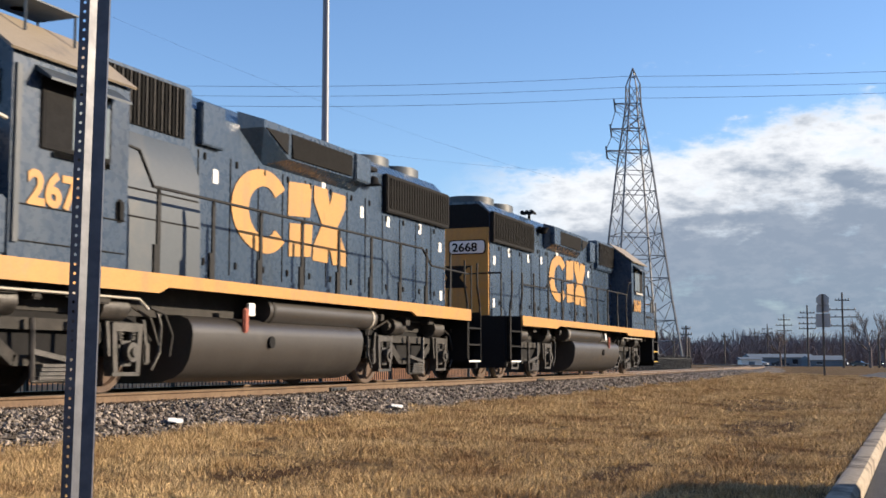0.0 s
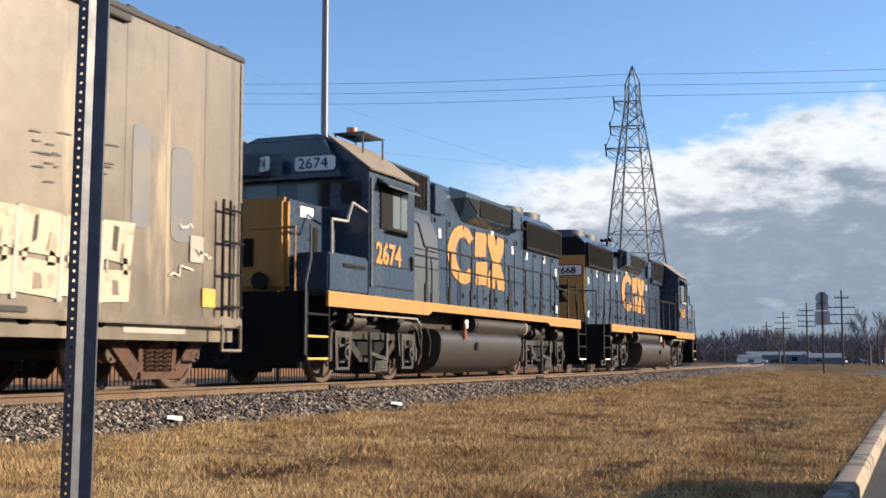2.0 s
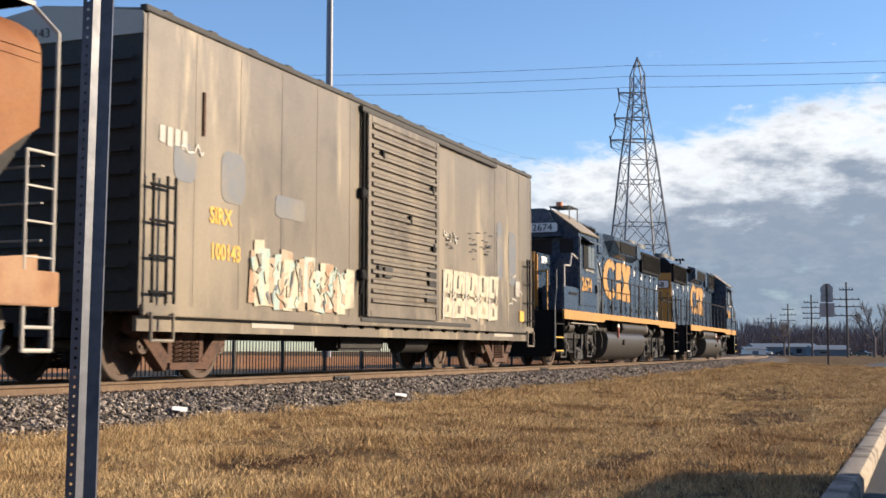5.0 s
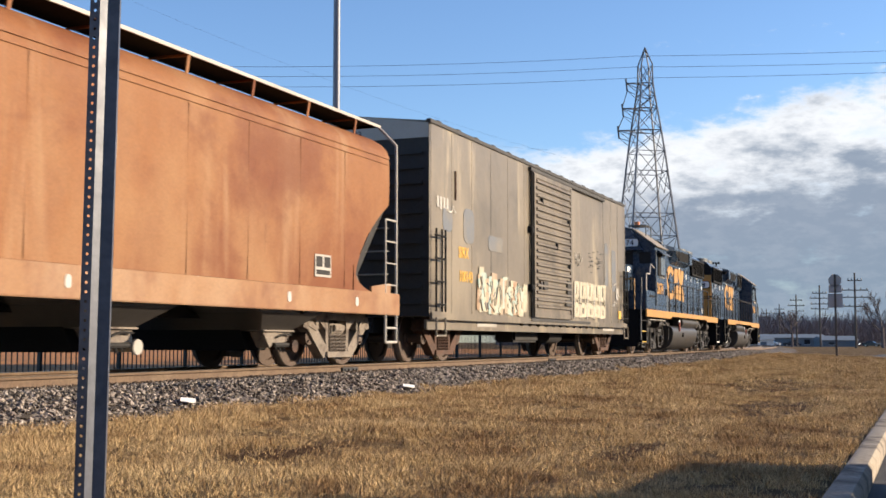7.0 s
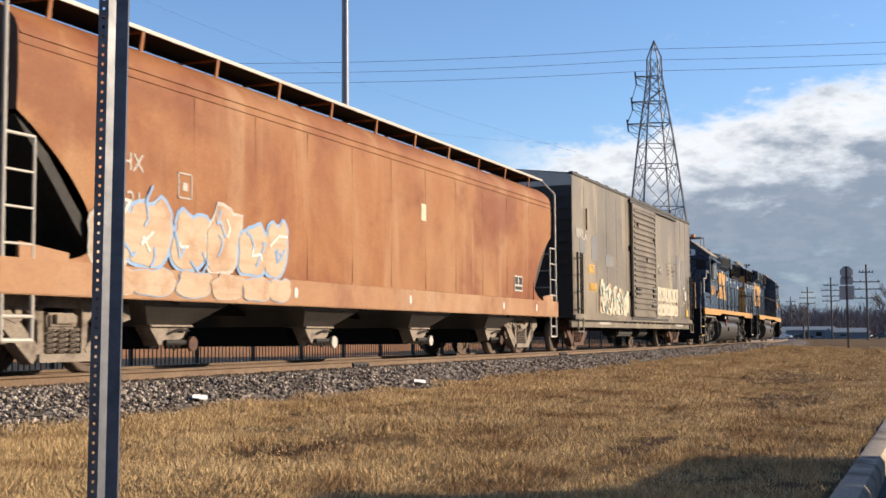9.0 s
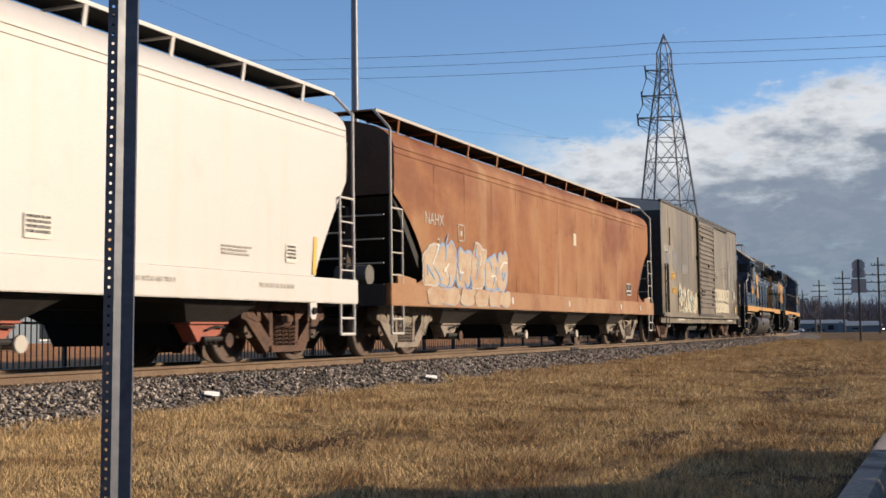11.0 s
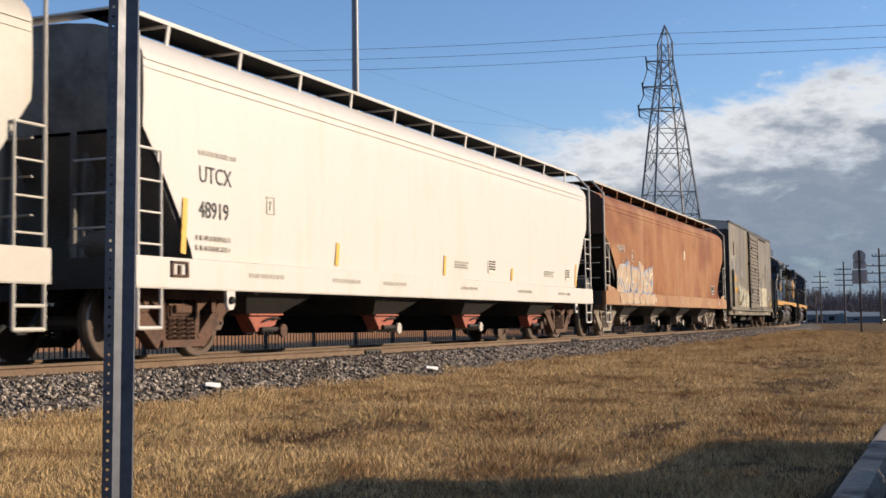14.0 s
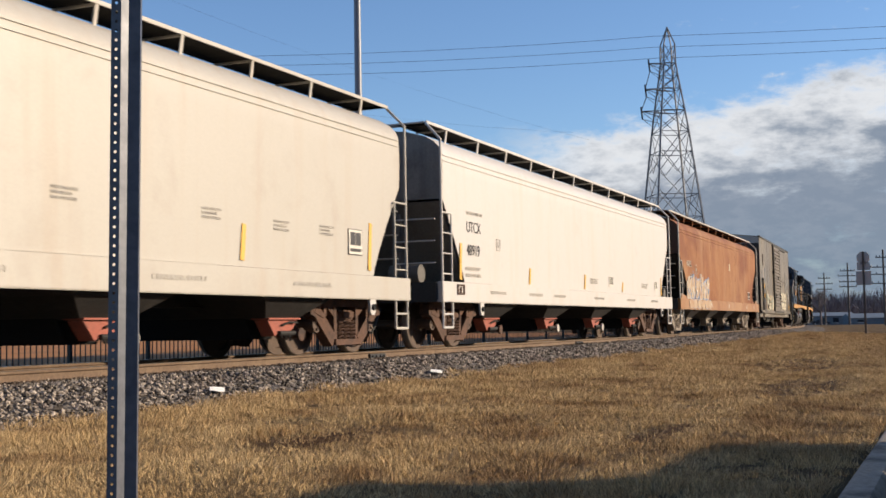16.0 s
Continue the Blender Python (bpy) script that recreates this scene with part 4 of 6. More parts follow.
for x, z0, z1 in ((-8.28, 1.27, 1.95), (-4.35, 1.28, 1.62), (-0.2, 1.27, 1.62), (3.4, 1.27, 1.52), (8.0, 1.25, 1.8)):
    stripe(car, x, Y, z0, z1, 0.10, M_REFLECT, 0.05, "reflector")
for x in (0.3, 5.6):
    stencil_lines(car, x, Y, 1.52, (0.7, 0.6, 0.65), 0.028, M_PALEINK)
for x, w in ((2.25, 0.42), (7.35, 0.3)):
    bm = bmesh.new()
    rounded(bm, x, 1.52, w, 0.26, Y, 0.05)
    part("data_panel", bm, M_WHITEINK, car)
    stencil_lines(car, x - w / 2 + 0.03, Y - 0.004, 1.60, (w - 0.06,) * 4, 0.032, M_INK, 1.6)
YS = -1.584
for x in (-6.9, -4.6, -2.9, 0.4, 3.6, 6.4):
    stencil_lines(car, x, YS, 1.02, (0.9,), 0.06, M_PALEINK)
bm = bmesh.new()
for a, b, c, d in ((-8.62, -8.58, 0.98, 1.17), (-8.32, -8.28, 0.98, 1.17), (-8.62, -8.28, 0.98, 1.01), (-8.62, -8.28, 1.14, 1.17), (-8.48, -8.43, 0.98, 1.12)):
    box(bm, a, b, YS - 0.02, YS + 0.003, c, d)
part("placard_holder", bm, M_RUSTTRUCK, car)
for x in (-7.3, 7.9):
    for tcar in (WHITE1[0], WHITE2[0]):
        bm = bmesh.new()
        prism(bm, [(x - 0.10, 0.86), (x + 0.10, 0.86), (x + 0.09, 0.66), (x + 0.05, 0.60), (x - 0.05, 0.60), (x - 0.09, 0.66)], "y", -1.56, -1.52)
        part("towing_lug", bm, M_CREAM, tcar)
        bm = bmesh.new()
        rod(bm, (x, -1.59, 0.72), (x, -1.555, 0.72), 0.05, 12)
        part("lug_hole", bm, M_BLACK, tcar)

car = WHITE2[0]
for x, z0, z1 in ((7.88, 1.3, 2.05), (4.2, 1.3, 1.78), (-0.5, 1.3, 1.8)):
    stripe(car, x, Y, z0, z1, 0.10, M_REFLECT, 0.05, "reflector")
bm = bmesh.new()
rounded(bm, 7.40, 1.72, 0.46, 0.40, Y, 0.04)
part("data_panel", bm, M_INK, car)
bm = bmesh.new()
rounded(bm, 7.40, 1.72, 0.435, 0.375, Y - 0.003, 0.04)
part("data_sheet", bm, M_WHITEINK, car)
bm = bmesh.new()
box(bm, 7.22, 7.58, Y - 0.009, Y - 0.003, 1.57, 1.62)
part("stencil", bm, M_INK, car)
for q in (-0.08, 0.08):
    bm = bmesh.new()
    rounded(bm, 7.40 + q * 1.15, 1.77, 0.165, 0.20, Y - 0.007, 0.05)
    part("data_sticker", bm, M_INK, car)
for x, z in ((6.3, 1.88), (3.3, 1.9), (5.0, 1.86), (0.6, 1.9)):
    stencil_lines(car, x, Y, z, (0.42, 0.32, 0.4), 0.032, M_PALEINK)
for x in (5.4, 2.2, -1.2):
    stencil_lines(car, x, YS, 1.0, (1.1,), 0.06, M_PALEINK)

car = RUSTY[0]
lettering("NAHX", 0.30, M_PALEINK, car, near_face(-7.75, Y, 2.32), width=1.0)
lettering("216", 0.30, M_PALEINK, car, near_face(-7.2, Y, 1.88), width=1.0)
bm = bmesh.new()
for a, b, c, d in ((-6.2, -6.18, 2.1, 2.42), (-5.92, -5.9, 2.1, 2.42), (-6.2, -5.9, 2.1, 2.12), (-6.2, -5.9, 2.4, 2.42), (-6.1, -6.0, 2.2, 2.3)):
    box(bm, a, b, Y - 0.003, Y + 0.003, c, d)
part("stencil_box", bm, M_PALEINK, car)
# spray-painted bubble shapes in cream with blue outlines and spiked tops
rng = random.Random(5)


def blob(bm, x, z, w, h, y, phase, grow=0.0):
    """A flat uneven bubble with a spiked upper edge, facing -y."""
    pts = []
    for k in range(28):
        a = 2 * math.pi * k / 28
        c, d = math.cos(a), math.sin(a)
        r = 1.0 / (abs(c) ** 3.5 + abs(d) ** 3.5) ** (1 / 3.5)
        r *= 1 + (0.13 if d > 0.2 else 0.04) * math.sin(5 * a + phase) + (0.10 if d > 0.5 and k % 3 == 0 else 0.0)
        pts.append((x + (w / 2 * r + grow) * c + 0.12 * d * h, z + (h / 2 * r + grow) * d))
    return prism(bm, pts, "y", y - 0.003, y + 0.003)


for i, (x, w, h) in enumerate(((-7.45, 0.72, 0.66), (-6.75, 0.80, 0.74), (-5.95, 0.72, 0.66), (-5.2, 0.70, 0.80), (-4.45, 0.72, 0.62), (-3.85, 0.55, 0.72))):
    z = 1.24 + h / 2
    for yy, zz, hh in ((Y, z, h), (YS, 1.04, 0.30)):
        bm = bmesh.new()
        blob(bm, x, zz, w, hh, yy - 0.001 - 0.0005 * i, i * 1.7, 0.05 if hh > 0.4 else 0.012)
        part("graffiti_outline", bm, M_GRAFBLUE if i % 3 else M_PALEINK, car)
        bm = bmesh.new()
        blob(bm, x, zz, w, hh, yy - 0.007 - 0.0005 * i, i * 1.7)
        part("graffiti_shape", bm, M_GRAFTAN, car)
    for k in range(3):
        bm = bmesh.new()
        p = Vector((x + rng.uniform(-0.22, 0.1), Y - 0.016, z + rng.uniform(-0.25, 0.1)))
        for _ in range(3):
            q = p + Vector((rng.uniform(-0.12, 0.24), 0, rng.uniform(-0.18, 0.22)))
            bar(bm, p, q, 0.035, 0.006)
            p = q
        part("graffiti_mark", bm, M_GRAFBLUE if k else M_WHITEINK, car)
for x in (-3.4, 0.6, 5.4, 7.6):
    bm = bmesh.new()
    rounded(bm, x, 1.03, 0.10, 0.15, YS, 0.45)
    part("reflector", bm, M_CREAM, car)
bm = bmesh.new()
rounded(bm, 6.55, 1.54, 0.52, 0.34, Y, 0.03)
part("data_panel", bm, M_CREAM2, car)
bm = bmesh.new()
for q in (-0.13, 0.13):
    rounded(bm, 6.55 + q, 1.6, 0.2, 0.16, Y - 0.004, 0.05)
rounded(bm, 6.55, 1.44, 0.44, 0.07, Y - 0.004, 0.05)
part("data_sticker", bm, M_UNDER, car)
bm = bmesh.new()
rounded(bm, 1.35, 2.62, 0.22, 0.30, Y, 0.03)
part("paint_patch", bm, M_GRAF, car)

# ---- boxcar ----
def boxcar(cx):
    car = thing("boxcar", "weathered grey boxcar with a ribbed sliding door and cream graffiti", "rail car")
    L, W = 7.69, 1.50
    bm = bmesh.new()
    prism(bm, [(-W, 0.86), (-W, 4.48), (-W + 0.06, 4.53), (0, 4.70), (W - 0.06, 4.53), (W, 4.48), (W, 0.86)], "x", -L + 0.06, L - 0.06)
    part("body", bm, M_BOXCAR, car)
    # side sheets with raised seams
    edges = [-L, -6.55, -5.45, -4.3, -3.2, -2.05]
    seams = edges + [1.78, 5.1, 5.95, 6.8, L]
    for s in (-1, 1):
        for x in seams:
            bm = bmesh.new()
            box(bm, x - 0.03, x + 0.03, s * W - 0.004, s * W + 0.004, 0.88, 4.44, 0.002)
            part("panel_seam", bm, M_BOXCAR, car)
        # eave rail with clips, and the stepped side sill
        bm = bmesh.new()
        box(bm, -L - 0.02, L + 0.02, s * (W - 0.02) - 0.05, s * (W - 0.02) + 0.05, 4.47, 4.55, 0.01)
        for k in range(15):
            x = -7.2 + 1.03 * k
            box(bm, x - 0.09, x + 0.09, s * (W - 0.03) - 0.04, s * (W - 0.03) + 0.04, 4.54, 4.585, 0.01)
        part("eave", bm, M_BOXDARK, car, "dark grimy eave with roof clips")
        bm = bmesh.new()
        box(bm, -L, L, s * (W + 0.025) - 0.03, s * (W + 0.025) + 0.03, 0.80, 0.93, 0.01)
        part("floor_edge", bm, M_BOXCAR, car)
        bm = bmesh.new()
        teeth = [(-L + 0.05, 0.615), (L - 0.05, 0.615), (L - 0.05, 0.80)]
        x = 4.9
        while x > -2.0:
            teeth += [(x, 0.80), (x - 0.08, 0.745), (x - 0.22, 0.745), (x - 0.30, 0.80)]
            x -= 0.62
        teeth += [(-L + 0.05, 0.80)]
        prism(bm, teeth, "y", s * 1.40 - 0.03, s * 1.40 + 0.03)
        part("side_sill", bm, M_BOXCAR, car)
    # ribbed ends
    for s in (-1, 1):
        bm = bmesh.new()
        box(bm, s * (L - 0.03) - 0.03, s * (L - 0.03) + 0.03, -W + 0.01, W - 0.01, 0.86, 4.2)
        # end wall painted darker than the sides to carry its shade
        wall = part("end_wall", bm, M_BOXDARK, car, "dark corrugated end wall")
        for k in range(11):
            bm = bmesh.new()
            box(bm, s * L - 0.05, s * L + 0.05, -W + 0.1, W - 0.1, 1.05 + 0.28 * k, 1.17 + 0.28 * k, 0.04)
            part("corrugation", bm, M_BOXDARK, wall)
        bm = bmesh.new()
        prism(bm, [(-W + 0.02, 4.2), (-W + 0.02, 4.47), (0, 4.68), (W - 0.02, 4.47), (W - 0.02, 4.2)], "x", min(s * L, s * (L + 0.02)), max(s * L, s * (L + 0.02)))
        part("end_cap", bm, M_CREAM2, car, "pale end cap")
    # door
    for s in (-1, 1):
        y = s * (W + 0.045)
        bm = bmesh.new()
        box(bm, -1.55, 1.63, y - 0.02, y + 0.02, 0.95, 4.32)
        door = part("sliding_door", bm, M_BOXDOOR, car, "ribbed sliding door")
        for a, b in ((-1.55, -1.42), (1.48, 1.63)):
            bm = bmesh.new()
            box(bm, a, b, y - 0.045, y + 0.045, 0.95, 4.34, 0.01)
            part("door_stile", bm, M_BOXDOOR, door)
        for z in (0.95, 4.22):
            bm = bmesh.new()
            box(bm, -1.41, 1.47, y - 0.04, y + 0.04, z, z + 0.12, 0.01)
            part("door_edge", bm, M_BOXDOOR, door)
        for k in range(19):
            z = 1.18 + 0.163 * k
            bm = bmesh.new()
            prism(bm, [(y, z), (y + s * 0.075, z + 0.012), (y + s * 0.075, z + 0.055), (y, z + 0.11)], "x", -1.40, 1.46)
            part("rib", bm, M_BOXDOOR, door)
        bm = bmesh.new()
        box(bm, -1.75, 5.05, y - 0.03, y + 0.06, 4.345, 4.44, 0.01)
        part("door_track", bm, M_BOXDARK, car)
        bm = bmesh.new()
        box(bm, -1.75, 3.4, y - 0.03, y + 0.05, 0.86, 0.93, 0.01)
        part("door_track", bm, M_BOXDARK, car)
        bm = bmesh.new()
        rod(bm, (-1.66, y, 0.95), (-1.66, y, 4.36), 0.035, 8)
        for z in (1.55, 2.9):
            box(bm, -1.80, -1.60, y - 0.06, y + 0.06, z, z + 0.16, 0.02)
        rod(bm, (-1.72, y + s * 0.05, 1.6), (-1.86, y + s * 0.05, 1.3), 0.025)
        part("lock_bar", bm, M_BLACK, car)
        for x, z, w, h in ((1.25, 1.72, 0.36, 0.42), (-0.75, 1.72, 0.34, 0.18), (-1.1, 1.72, 0.14, 0.2), (1.2, 1.36, 0.5, 0.16)):
            bm = bmesh.new()
            box(bm, x - w / 2, x + w / 2, y + s * 0.03 - 0.04, y + s * 0.03 + 0.04, z - h / 2, z + h / 2, 0.01)
            part("door_fitting", bm, M_BOXDARK if w != 0.36 else M_UNDER, door)
        for x, z in ((-1.0, 3.72), (1.25, 3.38), (0.2, 2.72), (1.3, 2.3)):
            bm = bmesh.new()
            box(bm, x - 0.05, x + 0.05, y + s * 0.06 - 0.02, y + s * 0.06 + 0.02, z - 0.08, z + 0.08, 0.01)
            part("door_catch", bm, M_BLACK, door)
    # corner ladders and steps, in black
    for e in (-1, 1):
        for s in (-1, 1):
            y = s * (W + 0.09)
            a, b = e * 7.58, e * 7.12
            for x in (a, b, (a + b) / 2 - e * 0.06):
                bm = bmesh.new()
                rod(bm, (x, y, 0.95), (x, y, 2.50), 0.022, 6)
                part("ladder_rail", bm, M_BLACK, car)
            for k in range(4):
                bm = bmesh.new()
                rod(bm, (a + e * 0.05, y, 1.08 + 0.43 * k), (b, y, 1.08 + 0.43 * k), 0.02, 6)
                part("rung", bm, M_BLACK, car)
            bm = bmesh.new()
            pipe(bm, [(a, y, 0.84), (a, y, 0.50), (b, y, 0.50), (b, y, 0.84)], 0.022)
            part("sill_step", bm, M_BOXCAR, car)
        coupler(car, e * L, e)
        freight_truck(car, 0.1 + e * 6.25, "rust")
    bm = bmesh.new()
    box(bm, -L, L, -0.35, 0.35, 0.55, 0.85)
    for k in range(9):
        box(bm, -6 + 1.5 * k - 0.06, -6 + 1.5 * k + 0.06, -1.4, 1.4, 0.66, 0.84)
    box(bm, -1.6, 0.2, -1.1, -0.6, 0.38, 0.72, 0.05)
    rod(bm, (1.2, -0.9, 0.55), (2.3, -0.9, 0.55), 0.2, 12)
    part("underframe", bm, M_UNDER, car)
    y = -W - 0.008
    lettering("SIRX", 0.30, M_REFLECT, car, near_face(-6.22, y, 2.05), width=0.9, bold=0.008)
    lettering("100143", 0.30, M_REFLECT, car, near_face(-6.2, y, 1.58), width=0.85, bold=0.008)
    lettering("100143", 0.17, M_INK, car, pose(-L - 0.024, 0.45, 4.27, 90, 0, -90), width=1.1)
    for k in range(4):
        bm = bmesh.new()
        box(bm, -7.36 + 0.16 * k, -7.25 + 0.16 * k, y - 0.003, y + 0.003, 2.93 - 0.03 * (k % 2), 3.14)
        part("stencil_bar", bm, M_CREAM2, car)
    bm = bmesh.new()
    box(bm, -6.42, -6.38, y - 0.02, y + 0.02, 3.15, 3.72)
    part("rust_bar", bm, M_RUSTTRUCK, car)
    # blocky cream graffiti beside the door
    rng = random.Random(9)
    y = -W - 0.02

    def patch(x0, x1, z0, z1, mat, lift=0.0, slant=0.0):
        bm = bmesh.new()
        j = [rng.uniform(-0.03, 0.03) for _ in range(4)]
        prism(bm, [(x0 + j[0], z0 + j[1]), (x1 + j[2], z0 + j[3]), (x1 + slant + j[1], z1 + j[0]), (x0 + slant + j[3], z1 + j[2])], "y", y - 0.003 - lift, y + 0.003)
        part("graffiti_block", bm, mat, car)

    x = 2.02
    for w in (0.52, 0.78, 0.78, 0.72, 0.60):
        patch(x, x + w * 0.9, 1.50, 1.98, M_GRAF, 0, 0.05)
        patch(x, x + w * 0.9, 1.05, 1.42, M_GRAF, 0, 0.03)
        patch(x + w * 0.1, x + w * 0.2, 1.38, 1.54, M_GRAF, 0, 0.02)
        patch(x + w * 0.65, x + w * 0.78, 1.38, 1.54, M_GRAF, 0, 0.02)
        patch(x + w * 0.28, x + w * 0.42, 1.62, 1.90, M_BOXDARK, 0.003, 0.04)
        patch(x + w * 0.58, x + w * 0.66, 1.52, 1.74, M_BOXCAR, 0.003, 0.04)
        patch(x + w * 0.34, x + w * 0.52, 1.14, 1.28, M_BOXCAR, 0.003, 0.02)
        patch(x - 0.05, x + 0.02, 1.02, 1.96, M_CREAM2, 0.004, 0.05)
        x += w * 0.9 + 0.03
    # worn cream and teal patch nearer the far end
    for i in range(22):
        x0 = -5.25 + 0.142 * i
        top = 1.80 + 0.09 * math.sin(i * 1.3) + rng.uniform(-0.04, 0.04) - 0.010 * i
        patch(x0, x0 + rng.uniform(0.22, 0.36), 1.0 + rng.uniform(-0.05, 0.08), top, (M_GRAFTAN, M_GRAF, M_GRAFTEAL, M_GRAF, M_GRAFTAN, M_GRAFTEAL)[i % 6], 0.0004 * i, rng.uniform(-0.03, 0.04))
    for i in range(70):
        x0, z0 = rng.uniform(-5.2, -2.3), rng.uniform(1.02, 1.62)
        patch(x0, x0 + rng.uniform(0.02, 0.07), z0, z0 + rng.uniform(0.06, 0.22), (M_BLUEPATCH, M_GRAF, M_GRAFTEAL, M_BOXCAR, M_GRAFTAN)[i % 5], 0.010 + 0.0002 * i, rng.uniform(-0.12, 0.12))
    # dull blue overpaint and scratched, rusted lines on the sheets
    for x0, x1, z0, z1 in ((5.22, 5.58, 1.95, 3.2), (6.02, 6.5, 1.85, 3.05), (-5.95, -5.35, 2.35, 3.05), (-7.05, -6.55, 2.5, 3.0), (-4.5, -3.6, 2.3, 2.62)):
        bm = bmesh.new()
        rounded(bm, (x0 + x1) / 2, (z0 + z1) / 2, x1 - x0, z1 - z0, -W - 0.004, 0.3)
        part("paint_patch", bm, M_BLUEPATCH, car)
    for i in range(34):
        x0 = 2.3 + rng.choice((0.0, 1.3, 2.0, 2.2)) + rng.uniform(-0.2, 0.25)
        z0 = 2.55 + 0.10 * (x0 - 3.6) + rng.uniform(-0.3, 0.3)
        bm = bmesh.new()
        d = rng.uniform(0.08, 0.3)
        prism(bm, [(x0, z0), (x0 + d, z0 + 0.012), (x0 + d * 0.8, z0 + 0.03), (x0 + d * 0.2, z0 + 0.022)], "y", y - 0.003, y + 0.012)
        part("scratch", bm, M_TRUCK, car)
    for i, x0 in enumerate((2.1, 2.22, 2.36, 2.48, 2.6, 2.74)):
        bm = bmesh.new()
        pts = [Vector((x0 + rng.uniform(-0.07, 0.09), y, 2.62 + rng.uniform(-0.17, 0.2))) for _ in range(5)]
        for p, q in zip(pts[:-1], pts[1:]):
            bar(bm, p, q, 0.018, 0.006)
        part("scrawl", bm, M_WHITEINK, car)
    # thin white scrawls
    for x0, z0, sc in ((6.05, 1.45, 0.35), (6.6, 1.75, 0.25), (6.2, 2.05, 0.2), (-6.9, 2.9, 0.4), (0.2, 1.05, 0.45)):
        bm = bmesh.new()
        pts = [Vector((x0 + sc * 0.22 * k + rng.uniform(-0.05, 0.05), y, z0 + sc * rng.uniform(-0.3, 0.35))) for k in range(7)]
        for a, b in zip(pts[:-1], pts[1:]):
            bar(bm, a, b, 0.022, 0.006)
        part("scrawl", bm, M_WHITEINK, car)
    for x0, w, z0, h, m in ((6.75, 0.32, 1.06, 0.24, M_REFLECT), (5.2, 1.3, 0.70, 0.09, M_CREAM2), (-5.0, 1.2, 0.70, 0.09, M_CREAM2), (6.45, 0.3, 1.62, 0.34, M_PALEINK)):
        bm = bmesh.new()
        box(bm, x0, x0 + w, (-1.436 if z0 < 0.8 else y) - 0.003, (-1.436 if z0 < 0.8 else y) + 0.003, z0, z0 + h)
        part("decal", bm, m, car)
    return car, cx


BOX = boxcar(4.5)


# ---- diesel locomotive: cab towards -x, long hood towards +x ----
def loco_truck(car, x):
    y0 = -1.10
    for s in (1, -1):
        y = s * y0
        f = (0, 1, 0)
        bm = bmesh.new()
        yr = y - math.copysign(0.07, y)
        bar(bm, (x - 1.75, yr, 0.80), (x + 1.75, yr, 0.80), 0.13, 0.12, f)
        for k in (-1, 1):
            bar(bm, (x + k * 1.03, yr, 0.74), (x + k * 0.50, yr, 0.40), 0.14, 0.10, f)
            bar(bm, (x + k * 1.75, yr, 0.80), (x + k * 1.95, yr, 0.62), 0.11, 0.10, f)
        bar(bm, (x - 0.52, yr, 0.40), (x + 0.52, yr, 0.40), 0.12, 0.10, f)
        # recessed frame takes the darker colour, shade included
        part("truck_frame", bm, M_UNDER, car)
        for k in (-1, 1):
            bm = bmesh.new()
            for q in (-0.26, 0.26):
                bar(bm, (x + k * 1.37 + q, y, 0.80), (x + k * 1.37 + q * 0.85, y, 0.26), 0.085, 0.14, f)
            bar(bm, (x + k * 1.37 - 0.27, y, 0.235), (x + k * 1.37 + 0.27, y, 0.235), 0.045, 0.12, f)
            bar(bm, (x + k * 1.37 - 0.30, y, 0.80), (x + k * 1.37 + 0.30, y, 0.80), 0.10, 0.15, f)
            part("pedestal", bm, M_TRUCK, car)
            for q in (-0.13, 0.13):
                bm = bmesh.new()
                for i in range(5):
                    rod(bm, (x + k * 1.37 + q, y - s * 0.02, 0.735 - 0.022 * i), (x + k * 1.37 + q, y - s * 0.02, 0.745 - 0.022 * i), 0.075 if i % 2 else 0.055, 10)
                part("pedestal_spring", bm, M_TRUCK, car)
            bm = bmesh.new()
            pipe(bm, [(x + k * 1.98, y - s * 0.04, 1.05), (x + k * 2.08, y - s * 0.05, 0.85), (x + k * 2.06, y - s * 0.05, 0.5), (x + k * 1.9, y - s * 0.04, 0.28)], 0.022, 6)
            part("sand_pipe", bm, M_TRUCK, car)
        for k in (-1, 1):
            bm = bmesh.new()
            box(bm, x + k * 1.37 - 0.15, x + k * 1.37 + 0.15, y - 0.1, y + 0.1, 0.33, 0.64, 0.05)
            rod(bm, (x + k * 1.37, y - s * 0.08, 0.5), (x + k * 1.37, y - s * 0.16, 0.5), 0.12, 12)
            rod(bm, (x + k * 1.37, y - s * 0.15, 0.5), (x + k * 1.37, y - s * 0.19, 0.5), 0.06, 8)
            part("journal_box", bm, M_TRUCK, car)
            bm = bmesh.new()
            rod(bm, (x + k * 0.72, y - s * 0.04, 1.03), (x + k * 1.22, y - s * 0.04, 1.03), 0.16, 14)
            rod(bm, (x + k * 1.2, y - s * 0.04, 1.03), (x + k * 1.34, y - s * 0.04, 1.03), 0.09, 10)
            part("brake_cylinder", bm, M_TRUCK, car)
            for q in (1.0, 1.74):
                bm = bmesh.new()
                bar(bm, (x + k * q, y - s * 0.02, 0.9), (x + k * (q + 0.06), y - s * 0.02, 0.45), 0.06, 0.05, f)
                part("brake_hanger", bm, M_TRUCK, car)
            bm = bmesh.new()
            box(bm, x + k * 1.80 - 0.06, x + k * 1.80 + 0.06, y - 0.06, y + 0.06, 0.35, 0.62, 0.02)
            part("brake_shoe", bm, M_TRUCK, car)
        bm = bmesh.new()
